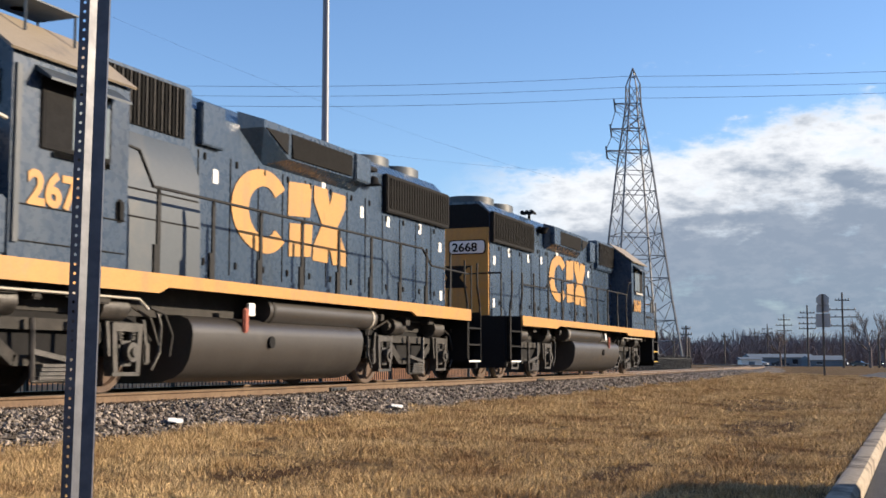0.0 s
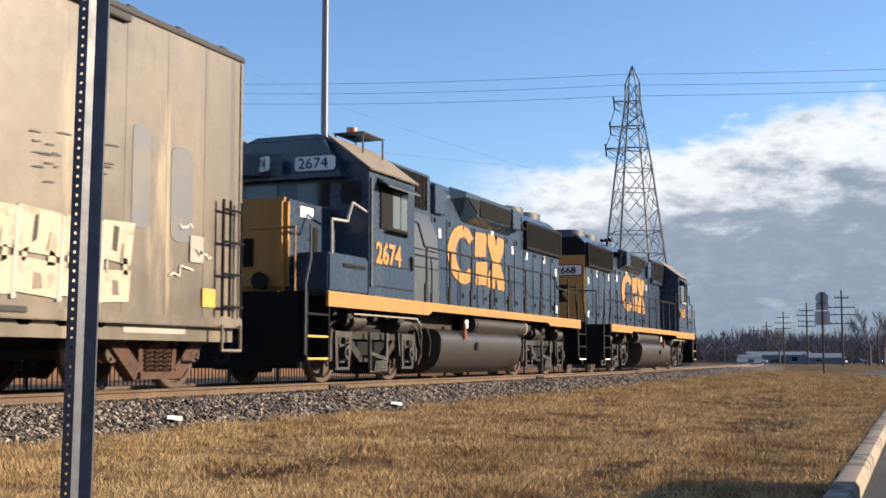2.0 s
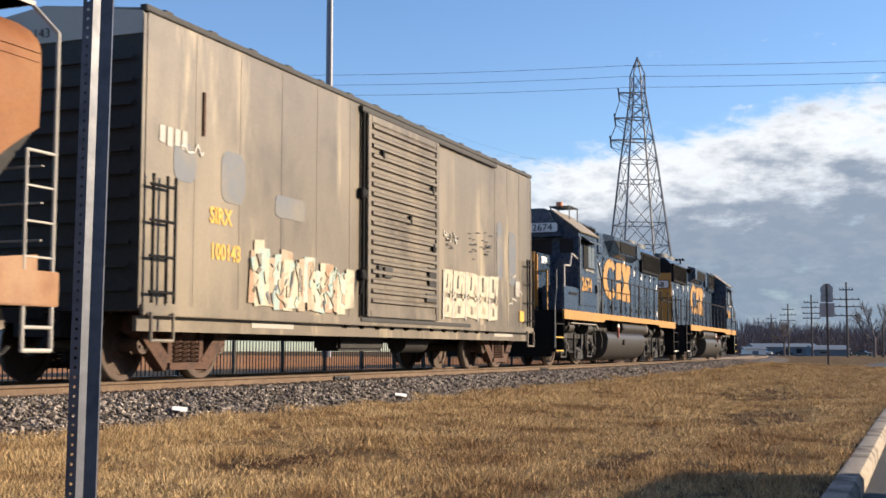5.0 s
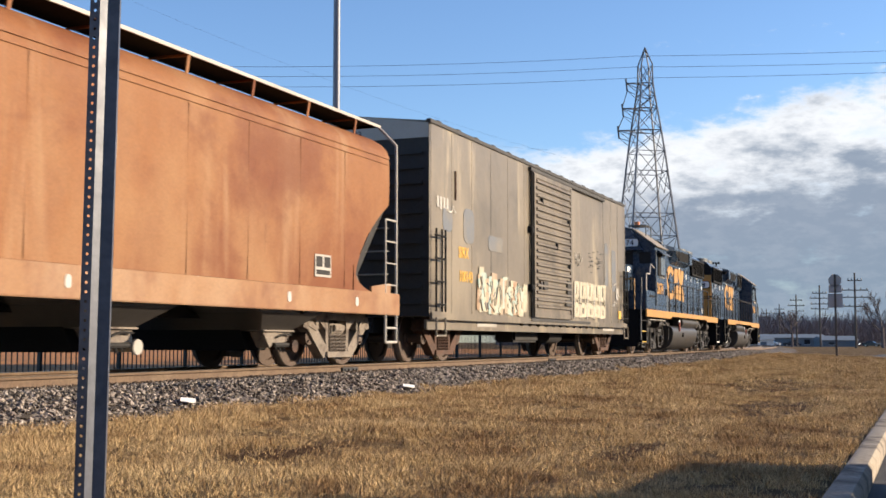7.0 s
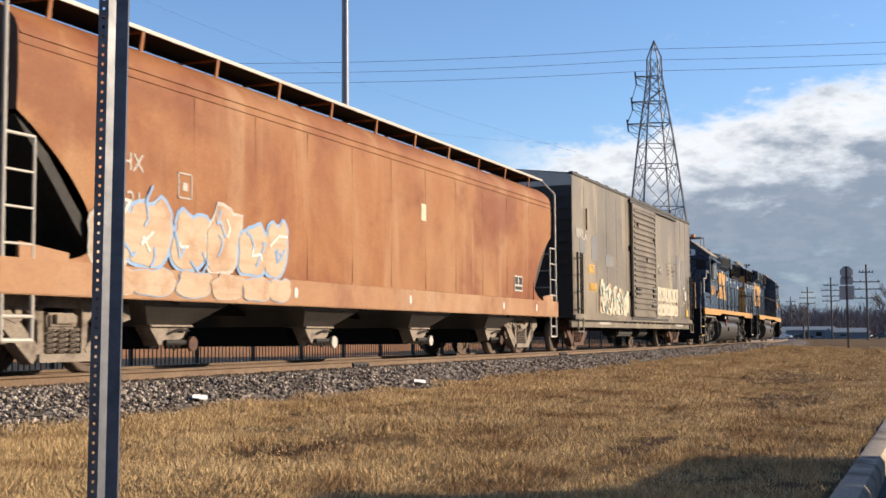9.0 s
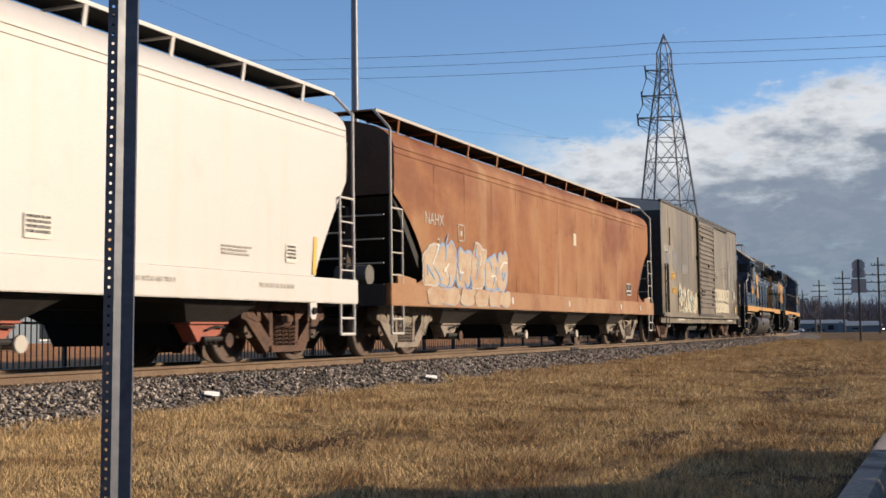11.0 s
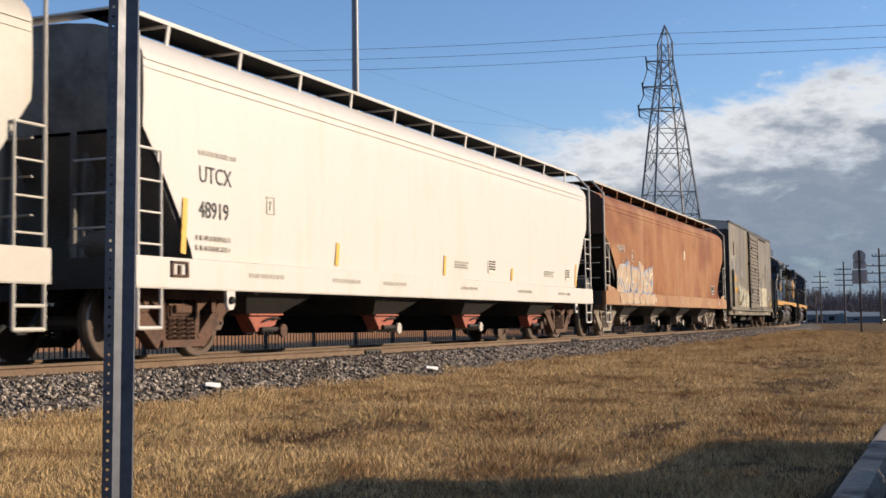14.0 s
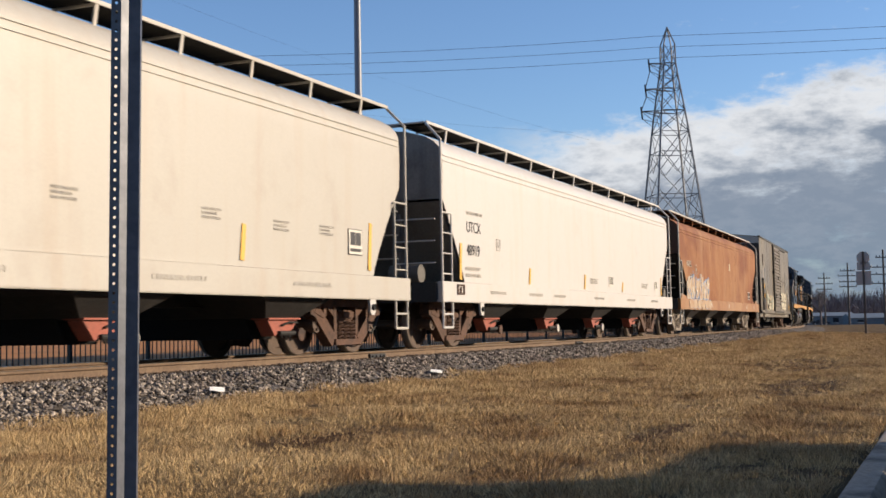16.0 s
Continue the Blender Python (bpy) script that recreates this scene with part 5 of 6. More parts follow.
        pipe(bm, [(x - 0.36, y - s * 0.08, 0.86), (x - 0.33, y - s * 0.08, 0.18), (x + 0.33, y - s * 0.08, 0.18), (x + 0.36, y - s * 0.08, 0.86)], 0.035)
        for k in range(4):
            box(bm, x - 0.30 + 0.02 * k, x + 0.30 - 0.02 * k, y - s * 0.08 - 0.07, y - s * 0.08 + 0.07, 0.19 + 0.045 * k, 0.225 + 0.045 * k)
        bar(bm, (x - 0.36, y - s * 0.08, 0.5), (x + 0.42, y - s * 0.08, 0.38), 0.06, 0.04, f)
        part("swing_hanger", bm, M_TRUCK, car)
        bm = bmesh.new()
        pipe(bm, [(x - 1.9, y - s * 0.06, 0.95), (x - 1.2, y - s * 0.06, 1.14), (x + 1.2, y - s * 0.06, 1.14), (x + 1.85, y - s * 0.06, 0.92), (x + 2.02, y - s * 0.06, 0.6)], 0.018, 5)
        part("brake_pipe", bm, M_TRUCK, car)
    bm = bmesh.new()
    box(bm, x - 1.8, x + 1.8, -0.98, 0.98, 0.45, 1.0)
    # one black block for the motors and the shade behind the frames
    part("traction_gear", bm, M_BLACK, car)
    for k in (-1.3715, 1.3715):
        add_wheelset(car, x + k, 0.508)


def locomotive(cx, number, label):
    car = thing("diesel_locomotive", label, "locomotive", "diesel locomotives")
    W = 1.55
    # frame and yellow edge stripe, deeper over the trucks
    bm = bmesh.new()
    box(bm, -8.0, 7.6, -1.0, 1.0, 0.95, 1.40)
    box(bm, -7.9, 7.2, -1.5, 1.5, 1.38, 1.44)
    part("deck", bm, M_UNDER, car)
    for s in (-1, 1):
        bm = bmesh.new()
        y = s * W
        prism(bm, [(-7.9, 1.21), (-3.75, 1.21), (-3.55, 1.29), (4.1, 1.29), (4.3, 1.22), (7.2, 1.22), (7.2, 1.45), (-7.9, 1.45)], "y", y - 0.025, y + 0.025)
        part("edge_stripe", bm, M_YELLOW, car, "yellow frame edge")
    # long hood
    hood = [(-0.88, 1.44), (-0.88, 3.86), (-0.62, 4.13), (0.62, 4.13), (0.88, 3.86), (0.88, 1.44)]
    bm = bmesh.new()
    prism(bm, hood, "x", -4.4, 7.50)
    part("long_hood", bm, M_NAVY, car)
    bm = bmesh.new()
    prism(bm, [(-0.86, 1.46), (-0.86, 3.50), (0.86, 3.50), (0.86, 1.46)], "x", 7.50, 7.56)
    part("hood_end", bm, M_YELLOW, car, "yellow end panel")
    bm = bmesh.new()
    prism(bm, [(-0.86, 3.505), (-0.86, 3.86), (-0.6, 4.06), (0.6, 4.06), (0.86, 3.86), (0.86, 3.505)], "x", 7.50, 7.56)
    part("hood_brow", bm, M_BLACK, car)
    bm = bmesh.new()
    prism(bm, [(-0.35, 2.1), (0.35, 2.1), (0.15, 2.35), (0.4, 2.62), (-0.4, 2.62), (-0.15, 2.35)], "x", 7.56, 7.568)
    part("emblem", bm, M_BLACK, car)
    for w, h, m, e in ((0.92, 0.34, M_BLACK, 0.0), (0.86, 0.29, M_PLATE, 0.004)):
        bm = bmesh.new()
        rounded(bm, 0, 0, w, h, 0, 0.25)
        nb = part("number_board", bm, m, car)
        nb.matrix_basis = pose(7.57 + e, 0.34, 3.05, 0, 0, 90)
    lettering(number, 0.28, M_BLACK, car, pose(7.585, -0.03, 2.95, 90, 0, 90), width=1.12, bold=0.006)
    # hood doors, latches and stickers
    for s in (-1, 1):
        y = s * 0.883
        for x in (-1.9, -1.05, -0.25, 0.5, 1.25, 2.0, 2.8, 3.55, 4.3, 5.1, 5.9, 6.7):
            bm = bmesh.new()
            box(bm, x - 0.008, x + 0.008, y - 0.008, y + 0.008, 1.55, 3.32 if x < 3.6 else 3.1)
            part("door_seam", bm, M_BLACK, car)
            for z in (1.72, 3.2 if x < 3.6 else 3.0):
                bm = bmesh.new()
                box(bm, x + 0.14, x + 0.19, y - 0.02, y + 0.02, z, z + 0.10, 0.008)
                part("latch", bm, M_BLACK, car)
        for x, z in ((-1.45, 3.0), (1.9, 3.35), (3.4, 3.05), (4.55, 3.0), (7.2, 2.75), (7.25, 1.75), (6.1, 3.02)):
            bm = bmesh.new()
            box(bm, x - 0.07, x + 0.07, y - 0.004, y + 0.004, z - 0.1, z + 0.1)
            part("sticker", bm, M_WHITE, car)
        # row of small grab cleats by the walkway
        bm = bmesh.new()
        box(bm, -4.3, 7.4, y - 0.02, y + 0.02, 1.44, 1.62)
        part("hood_base", bm, M_NAVY, car)
    # plain emblem shapes on the hood flank
    for s in (-1, 1):
        y = s * 0.893
        sx = 1 if s < 0 else -1
        mid = 0.84
        def flank(pts, s=s, y=y, sx=sx, mid=mid):
            b = bmesh.new()
            prism(b, [(mid + sx * (p - mid), q) for p, q in pts], "y", y - 0.003, y + 0.003)
            return b
        n = 30
        b = bmesh.new()
        arc = [radians(40 + 280 * k / n) for k in range(n + 1)]
        o = [(0.98 * math.cos(a) * (1 if math.cos(a) < 0 else 0.80), 0.64 * math.sin(a)) for a in arc]
        rings = [[b.verts.new((mid + sx * (-0.05 + p * q - mid), y + e, 2.66 + z * q2)) for p, z in o] for q, q2, e in ((1, 1, s * 0.003), (0.50, 0.60, s * 0.003), (0.50, 0.60, -s * 0.003), (1, 1, -s * 0.003))]
        for k in range(4):
            for i in range(n):
                b.faces.new((rings[k][i], rings[k][i + 1], rings[(k + 1) % 4][i + 1], rings[(k + 1) % 4][i]))
        for i in (0, n):
            b.faces.new([rings[k][i] for k in range(4)])
        part("emblem_oval", b, M_YELLOW, car, "yellow painted emblem")
        for z0, z1, lean in ((2.04, 2.62, 0.0), (2.68, 3.28, -0.04)):
            part("emblem_block", flank([(0.70 + lean, z0), (1.44 + lean, z0 + 0.05), (1.50 + lean, z1), (0.72 + lean, z1 - 0.05)]), M_YELLOW, car, "yellow painted emblem")
        part("emblem_hourglass", flank([(1.54, 3.28), (2.02, 3.28), (2.12, 3.02), (2.22, 3.26), (2.72, 3.25), (2.72, 3.02), (2.40, 2.66), (2.74, 2.28), (2.74, 2.02), (2.24, 2.02), (2.14, 2.28), (2.04, 2.03), (1.52, 2.04), (1.52, 2.28), (1.84, 2.66), (1.54, 3.02)]), M_YELLOW, car, "yellow painted emblem")
    # inertial filter box and grille behind the cab
    for s in (-1, 1):
        bm = bmesh.new()
        box(bm, -4.35, -2.2, min(s * 0.6, s * 0.98), max(s * 0.6, s * 0.98), 3.22, 4.10, 0.03)
        part("filter_housing", bm, M_NAVY, car)
        bm = bmesh.new()
        box(bm, -4.3, -2.42, s * 0.985 - 0.01, s * 0.985 + 0.01, 3.36, 4.04)
        grille = part("filter_grille", bm, M_GRILLE, car, "dark ribbed filter grille")
        for k in range(22):
            bm = bmesh.new()
            x = -4.26 + 0.085 * k
            box(bm, x, x + 0.03, s * 1.0 - 0.018, s * 1.0 + 0.018, 3.37, 4.03)
            part("slat", bm, M_UNDER if k % 2 else M_GRILLE, grille)
        if s < 0:
            bm = bmesh.new()
            prism(bm, [(s * 0.98, 3.26), (s * 1.16, 2.85), (s * 1.2, 2.1), (s * 1.2, 1.46), (s * 0.6, 1.46), (s * 0.6, 3.26)], "x", -3.95, -2.3)
            part("blower_cover", bm, M_GREYHOOD, car, "faded grey blower cover")
            for z in (2.15, 2.5):
                bm = bmesh.new()
                box(bm, -3.9, -2.35, s * (1.2 if z < 2.2 else 1.182) - 0.008, s * (1.2 if z < 2.2 else 1.182) + 0.008, z, z + 0.018)
                part("cover_seam", bm, M_BLACK, car)
        bm = bmesh.new()
        box(bm, -1.95, -1.35, s * 0.92 - 0.06, s * 0.92 + 0.06, 3.38, 3.98, 0.015)
        part("side_hatch", bm, M_NAVY, car)
        # flared brake-grid intake
        bm = bmesh.new()
        o = [bm.verts.new(p) for p in ((-0.85, s * 0.86, 4.06), (3.1, s * 0.86, 4.06), (3.1, s * 0.86, 3.36), (-0.15, s * 0.86, 3.36), (-0.85, s * 0.86, 3.80))]
        q = [bm.verts.new(p) for p in ((-0.55, s * 1.14, 3.98), (3.0, s * 1.14, 3.98), (3.0, s * 1.12, 3.52), (0.25, s * 1.12, 3.50), (-0.55, s * 1.14, 3.86))]
        bm.faces.new(q)
        for i in range(5):
            bm.faces.new((o[i], o[(i + 1) % 5], q[(i + 1) % 5], q[i]))
        bm.faces.new(o[::-1])
        part("intake_hood", bm, M_NAVY, car, smooth_angle=10)
        bm = bmesh.new()
        prism(bm, [(0.35, 3.53), (2.45, 3.55), (2.45, 3.90), (0.30, 3.90)], "y", s * 1.145 - 0.008, s * 1.145 + 0.008)
        part("intake_grille", bm, M_GRILLE, car)
        # black triangle: shade on the flared intake, laid on as colour
        bm = bmesh.new()
        prism(bm, [(-0.50, 3.86), (0.18, 3.56), (0.20, 3.88)], "y", s * 1.15 - 0.006, s * 1.15 + 0.006)
        part("intake_shade", bm, M_BLACK, car)
        bm = bmesh.new()
        box(bm, 2.55, 3.15, s * 1.12 - 0.06, s * 1.12 + 0.06, 3.5, 3.96, 0.02)
        part("intake_end", bm, M_NAVY, car)
        # radiator intake
        bm = bmesh.new()
        box(bm, 4.30, 7.50, s * 0.92 - 0.06, s * 0.92 + 0.06, 3.16, 3.88, 0.02)
        part("radiator_frame", bm, M_BLACK, car)
        bm = bmesh.new()
        box(bm, 4.40, 7.40, s * 0.985 - 0.008, s * 0.985 + 0.008, 3.24, 3.82)
        rg = part("radiator_grille", bm, M_GRILLE, car, "sooty radiator grille")
        for k in range(24):
            bm = bmesh.new()
            x = 4.45 + 0.125 * k
            box(bm, x, x + 0.02, s * 0.995 - 0.01, s * 0.995 + 0.01, 3.25, 3.81)
            part("slat", bm, M_GRILLE, rg)
        # bell and horn on the flank
        bm = bmesh.new()
        lathe(bm, [(0.05, 0.0), (0.10, 0.03), (0.12, 0.10), (0.17, 0.16)], 0, 14)
        bell = part("bell", bm, M_BLACK, car)
        bell.matrix_basis = pose(3.6, s * 1.0, 3.72, 90 * s, 0, 0)
        bm = bmesh.new()
        box(bm, 3.45, 3.8, s * 0.95 - 0.06, s * 0.95 + 0.06, 3.82, 3.9, 0.01)
        part("bell_bracket", bm, M_BLACK, car)
    for x, r, h in ((5.05, 0.62, 4.30), (6.55, 0.62, 4.30), (1.2, 0.6, 4.18), (-1.5, 0.3, 4.28)):
        bm = bmesh.new()
        rod(bm, (x, 0, 4.05), (x, 0, h), r, 24)
        rod(bm, (x, 0, h), (x, 0, h + 0.03), r * 0.92, 24)
        part("roof_fan", bm, M_GREYHOOD, car)
    bm = bmesh.new()
    rod(bm, (3.6, 0.62, 4.05), (3.6, 0.62, 4.28), 0.035, 8)
    for k, q in enumerate((-0.14, 0.0, 0.14)):
        rod(bm, (3.46, 0.62 + q, 4.28), (3.76 + 0.05 * k, 0.62 + q, 4.29), 0.026, 8, 0.06)
    part("air_horn", bm, M_BLACK, car)
    # cab
    cab = [(-W, 1.44), (-W, 3.58), (-0.80, 4.17), (0.80, 4.17), (W, 3.58), (W, 1.44)]
    bm = bmesh.new()
    prism(bm, cab, "x", -6.38, -4.40)
    part("cab", bm, M_NAVY, car)
    for s in (-1, 1):
        bm = bmesh.new()
        a, b = Vector((0, s * 0.80, 4.19)), Vector((0, s * (W + 0.06), 3.57))
        n = Vector((0, s * 0.67, 0.75)).normalized() * 0.03
        vs = [bm.verts.new(Vector((x, 0, 0)) + p + k * n) for x in (-6.48, -4.36) for p in (a, b) for k in (0, 1)]
        for f in ((0, 1, 3, 2), (4, 6, 7, 5), (0, 4, 5, 1), (2, 3, 7, 6), (1, 5, 7, 3), (0, 2, 6, 4)):
            bm.faces.new([vs[i] for i in f])
        # sloping sides are tan, the roof top is navy
        part("cab_roof_side", bm, M_ROOFTAN, car, "tan sloping side of the cab roof")
        y = s * (W + 0.01)
        bm = bmesh.new()
        box(bm, -5.95, -4.75, y - 0.015, y + 0.015, 2.62, 3.40, 0.02)
        frame_w = part("window_frame", bm, M_BLACK, car)
        # first pane is black, standing in for the unlit cab behind an open window
        for x0, x1, m in ((-5.90, -5.50, M_BLACK), (-5.44, -5.12, M_WINDOW), (-5.08, -4.80, M_WINDOW)):
            bm = bmesh.new()
            box(bm, x0, x1, y + s * 0.012 - 0.006, y + s * 0.012 + 0.006, 2.68, 3.34)
            part("pane", bm, m, frame_w)
        bm = bmesh.new()
        prism(bm, [(s * W, 3.44), (s * (W + 0.22), 3.32), (s * (W + 0.22), 3.35), (s * W, 3.50)], "x", -6.05, -4.65)
        part("sunshade", bm, M_GREYHOOD, car)
        bm = bmesh.new()
        box(bm, -5.75, -4.78, y - 0.02, y + 0.04 * s + 0.02, 2.56, 2.62)
        part("armrest", bm, M_CREAM2, car)
        bm = bmesh.new()
        box(bm, -6.34, -6.26, y - 0.02, y + 0.02, 1.6, 3.45)
        part("door_edge", bm, M_GREYHOOD, car)
        sx = 1 if s < 0 else -1
        lettering(number, 0.50, M_YELLOW, car, near_face(-6.12, -W - 0.012, 2.03) if s < 0 else far_face(-4.60, W + 0.012, 2.03), width=1.08, bold=0.018)
        bm = bmesh.new()
        for z in (1.62, 2.0):
            box(bm, -6.3, -4.45, y - 0.006, y + 0.006, z, z + 0.012)
        part("panel_line", bm, M_BLACK, car)
        bm = bmesh.new()
        box(bm, -4.62, -4.48, y - 0.03, y + 0.03, 1.98, 2.25, 0.03)
        part("vent", bm, M_BLACK, car)
        # side box ahead of the cab
        bm = bmesh.new()
        box(bm, -7.85, -6.39, min(s * 0.95, s * W), max(s * 0.95, s * W), 1.45, 2.07, 0.03)
        part("battery_box", bm, M_NAVY, car)
        bm = bmesh.new()
        box(bm, -7.35, -6.55, y - 0.008, y + 0.008, 1.86, 1.92)
        part("slot", bm, M_BLACK, car)
    bm = bmesh.new()
    prism(bm, [(-0.80, 4.17), (0.80, 4.17), (0.6, 4.25), (-0.6, 4.25)], "x", -6.42, -4.36)
    part("cab_roof", bm, M_NAVY, car)
    # cab front
    bm = bmesh.new()
    prism(bm, [(-1.16, 3.46), (1.16, 3.46), (0.80, 4.12), (-0.80, 4.12)], "x", -6.62, -6.38)
    part("cab_brow", bm, M_NAVY, car)
    for y, turn in ((-0.66, -90), (0.34, -122)):
        for w, h, m, e in ((0.80, 0.28, M_BLACK, 0.0), (0.77, 0.25, M_PLATE, 0.005)):
            bm = bmesh.new()
            rounded(bm, 0, 0, w, h, -e, 0.25)
            nb = part("number_board", bm, m, car)
            nb.matrix_basis = pose(-6.64 if turn == -90 else -6.78, y, 3.70, 0, 0, turn)
        lettering(number, 0.26, M_BLACK, car, pose(-6.64 if turn == -90 else -6.78, y, 3.70, 0, 0, turn) @ pose(-0.325, -0.012, -0.085, 90, 0, 0), width=1.1)
    bm = bmesh.new()
    prism(bm, [(-6.62, -0.02), (-6.98, 0.66), (-6.62, 1.0)], "z", 3.52, 3.90)
    part("board_housing", bm, M_NAVY, car)
    for y, w in ((-1.22, 0.38), (1.22, 0.38), (-0.5, 0.62), (0.5, 0.62)):
        bm = bmesh.new()
        box(bm, -6.40, -6.375, y - w / 2, y + w / 2, 3.02 if abs(y) > 1 else 3.0, 3.40, 0.01)
        part("front_window", bm, M_GLASS, car)
    # nose
    bm = bmesh.new()
    box(bm, -7.90, -6.38, -0.86, 0.86, 1.45, 2.93, 0.0)
    part("nose", bm, M_NAVY, car)
    bm = bmesh.new()
    box(bm, -8.04, -7.84, -0.88, 0.88, 1.46, 2.95, 0.07)
    part("nose_front", bm, M_YELLOW, car, "yellow nose front")
    bm = bmesh.new()
    box(bm, -8.06, -8.03, -0.3, 0.3, 1.85, 2.3)
    part("nose_emblem", bm, M_BLACK, car)
    bm = bmesh.new()
    rod(bm, (-8.12, -0.45, 1.62), (-7.98, -0.45, 1.62), 0.14, 14)
    part("ditch_light", bm, M_GLASS, car)
    bm = bmesh.new()
    box(bm, -7.15, -6.95, -0.9, -0.85, 1.75, 2.55, 0.02)
    part("nose_door", bm, M_BLACK, car)
    bm = bmesh.new()
    box(bm, -7.55, -7.1, -0.875, -0.86, 2.68, 2.86)
    part("nose_label", bm, M_WHITE, car)
    # roof fittings
    bm = bmesh.new()
    rod(bm, (-5.4, -0.75, 4.36), (-5.4, -0.75, 4.52), 0.10, 12)
    part("beacon", bm, M_BEACON, car)
    bm = bmesh.new()
    box(bm, -5.75, -4.85, -1.15, -0.55, 4.36, 4.38)
    for x in (-5.72, -4.88):
        for y in (-1.12, -0.58):
            rod(bm, (x, y, 4.0), (x, y, 4.37), 0.018, 5)
    part("aircon_rack", bm, M_GREYHOOD, car)
    # handrails and stanchions
    for s in (-1, 1):
        y = s * 1.52
        for k in range(9):
            x = -3.73 + 1.235 * k
            bm = bmesh.new()
            bar(bm, (x, y, 1.32), (x, y, 2.44), 0.07, 0.025, (0, 1, 0))
            bar(bm, (x - 0.04, y, 1.36), (x - 0.04, y, 1.80), 0.11, 0.035, (0, 1, 0))
            rod(bm, (x, y, 2.42), (x, y, 2.50), 0.028, 6)
            part("stanchion", bm, M_BLACKRAIL, car)
        bm = bmesh.new()
        pipe(bm, [(-4.38, y, 2.92), (-4.15, y, 2.90), (-3.85, y, 2.50), (4.7, y, 2.49), (5.15, y, 2.2), (7.15, y, 2.18)], 0.02, 6)
        part("handrail", bm, M_BLACKRAIL, car)
        bm = bmesh.new()
        pipe(bm, [(-6.42, y, 2.86), (-6.95, y, 2.95), (-7.15, y, 2.62), (-7.7, y, 2.60), (-7.7, y, 1.5)], 0.024, 6)
        part("front_handrail", bm, M_CREAM2 if s < 0 else M_BLACKRAIL, car)
        # end steps
        for e, x0 in ((-1, -8.15), (1, 7.55)):
            bm = bmesh.new()
            for x in (x0 - 0.36, x0 + 0.36):
                bar(bm, (x, s * 1.28, 1.42), (x, s * 1.28, 0.38), 0.03, 0.5, (0, 1, 0))
            box(bm, x0 - 0.36, x0 + 0.36, min(s * 0.98, s * 1.02), max(s * 0.98, s * 1.02), 0.38, 1.42)
            part("step_well", bm, M_BLACK, car)
            for z in (0.38, 0.72, 1.06):
                bm = bmesh.new()
                box(bm, x0 - 0.35, x0 + 0.35, min(s * 1.0, s * 1.5), max(s * 1.0, s * 1.5), z, z + 0.03)
                st = part("step", bm, M_BLACK, car)
                bm = bmesh.new()
                box(bm, x0 - 0.35, x0 + 0.35, s * 1.51 - 0.015, s * 1.51 + 0.015, z, z + 0.035)
                part("step_edge", bm, (M_STEPYELLOW if z < 0.8 else M_BLACK) if e < 0 else (M_WHITE if z < 0.4 else M_BLACK), st)
            for x in (x0 - 0.38, x0 + 0.38):
                bm = bmesh.new()
                pipe(bm, [(x, s * 1.5, 0.45), (x, s * 1.5, 1.55), (x - e * 0.16, s * 1.5, 1.95), (x - e * 0.16, s * 1.5, 2.45)], 0.024, 6)
                part("step_handrail", bm, M_GREYHOOD if e < 0 else M_BLACKRAIL, car)
    # pilots, couplers and end rails
    for e, x0 in ((-1, -8.5), (1, 7.95)):
        bm = bmesh.new()
        box(bm, x0 - 0.06, x0 + 0.06, -1.42, 1.42, 0.25, 1.42, 0.02)
        part("pilot", bm, M_BLACK, car)
        for s in (-1, 1):
            bm = bmesh.new()
            pipe(bm, [(x0, s * 1.3, 1.42), (x0, s * 1.3, 2.4), (x0, s * 0.5, 2.4)], 0.02, 6)
            part("end_rail", bm, M_YELLOW if e < 0 else M_BLACKRAIL, car)
        bm = bmesh.new()
        box(bm, min(x0, x0 - e * 0.6), max(x0, x0 - e * 0.6), -1.0, 1.0, 1.36, 1.43)
        part("end_deck", bm, M_UNDER, car)
        coupler(car, x0, e)
    # fuel tank, air reservoirs, small boxes
    bm = bmesh.new()
    half = [(1.10, 0.99), (1.27, 0.98), (1.39, 0.93), (1.45, 0.85), (1.47, 0.75), (1.45, 0.55), (1.41, 0.40), (1.33, 0.27), (1.20, 0.18), (1.0, 0.12), (0.6, 0.10)]
    prism(bm, [(-p, q) for p, q in half] + half[::-1], "x", -2.85, 2.25)
    part("fuel_tank", bm, M_TANK, car, "dusty dark fuel tank", 50)
    for s in (-1, 1):
        bm = bmesh.new()
        rod(bm, (-0.85, s * 1.27, 1.12), (2.85, s * 1.27, 1.12), 0.19, 18)
        part("air_reservoir", bm, M_TANK, car)
        for x in (-0.72, 2.7):
            bm = bmesh.new()
            rod(bm, (x - 0.03, s * 1.27, 1.12), (x + 0.03, s * 1.27, 1.12), 0.2, 18)
            part("reservoir_band", bm, M_CREAM2 if x > 0 else M_UNDER, car)
        bm = bmesh.new()
        box(bm, -1.42, -1.24, s * 1.42 - 0.02, s * 1.42 + 0.02, 1.02, 1.2, 0.01)
        part("gauge_plate", bm, M_WHITE, car)
        bm = bmesh.new()
        rod(bm, (-0.85, s * 1.44, 0.66), (-0.85, s * 1.50, 0.66), 0.085, 14)
        part("filler_cap", bm, M_BLACK, car)
        bm = bmesh.new()
        box(bm, -1.62, -1.50, s * 1.47 - 0.03, s * 1.47 + 0.03, 0.78, 1.12, 0.02)
        part("fuel_cutoff", bm, M_RED, car)
        for k in range(9):
            x = -7.3 + 0.52 * k if k < 6 else 3.2 + 1.1 * (k - 6)
            bm = bmesh.new()
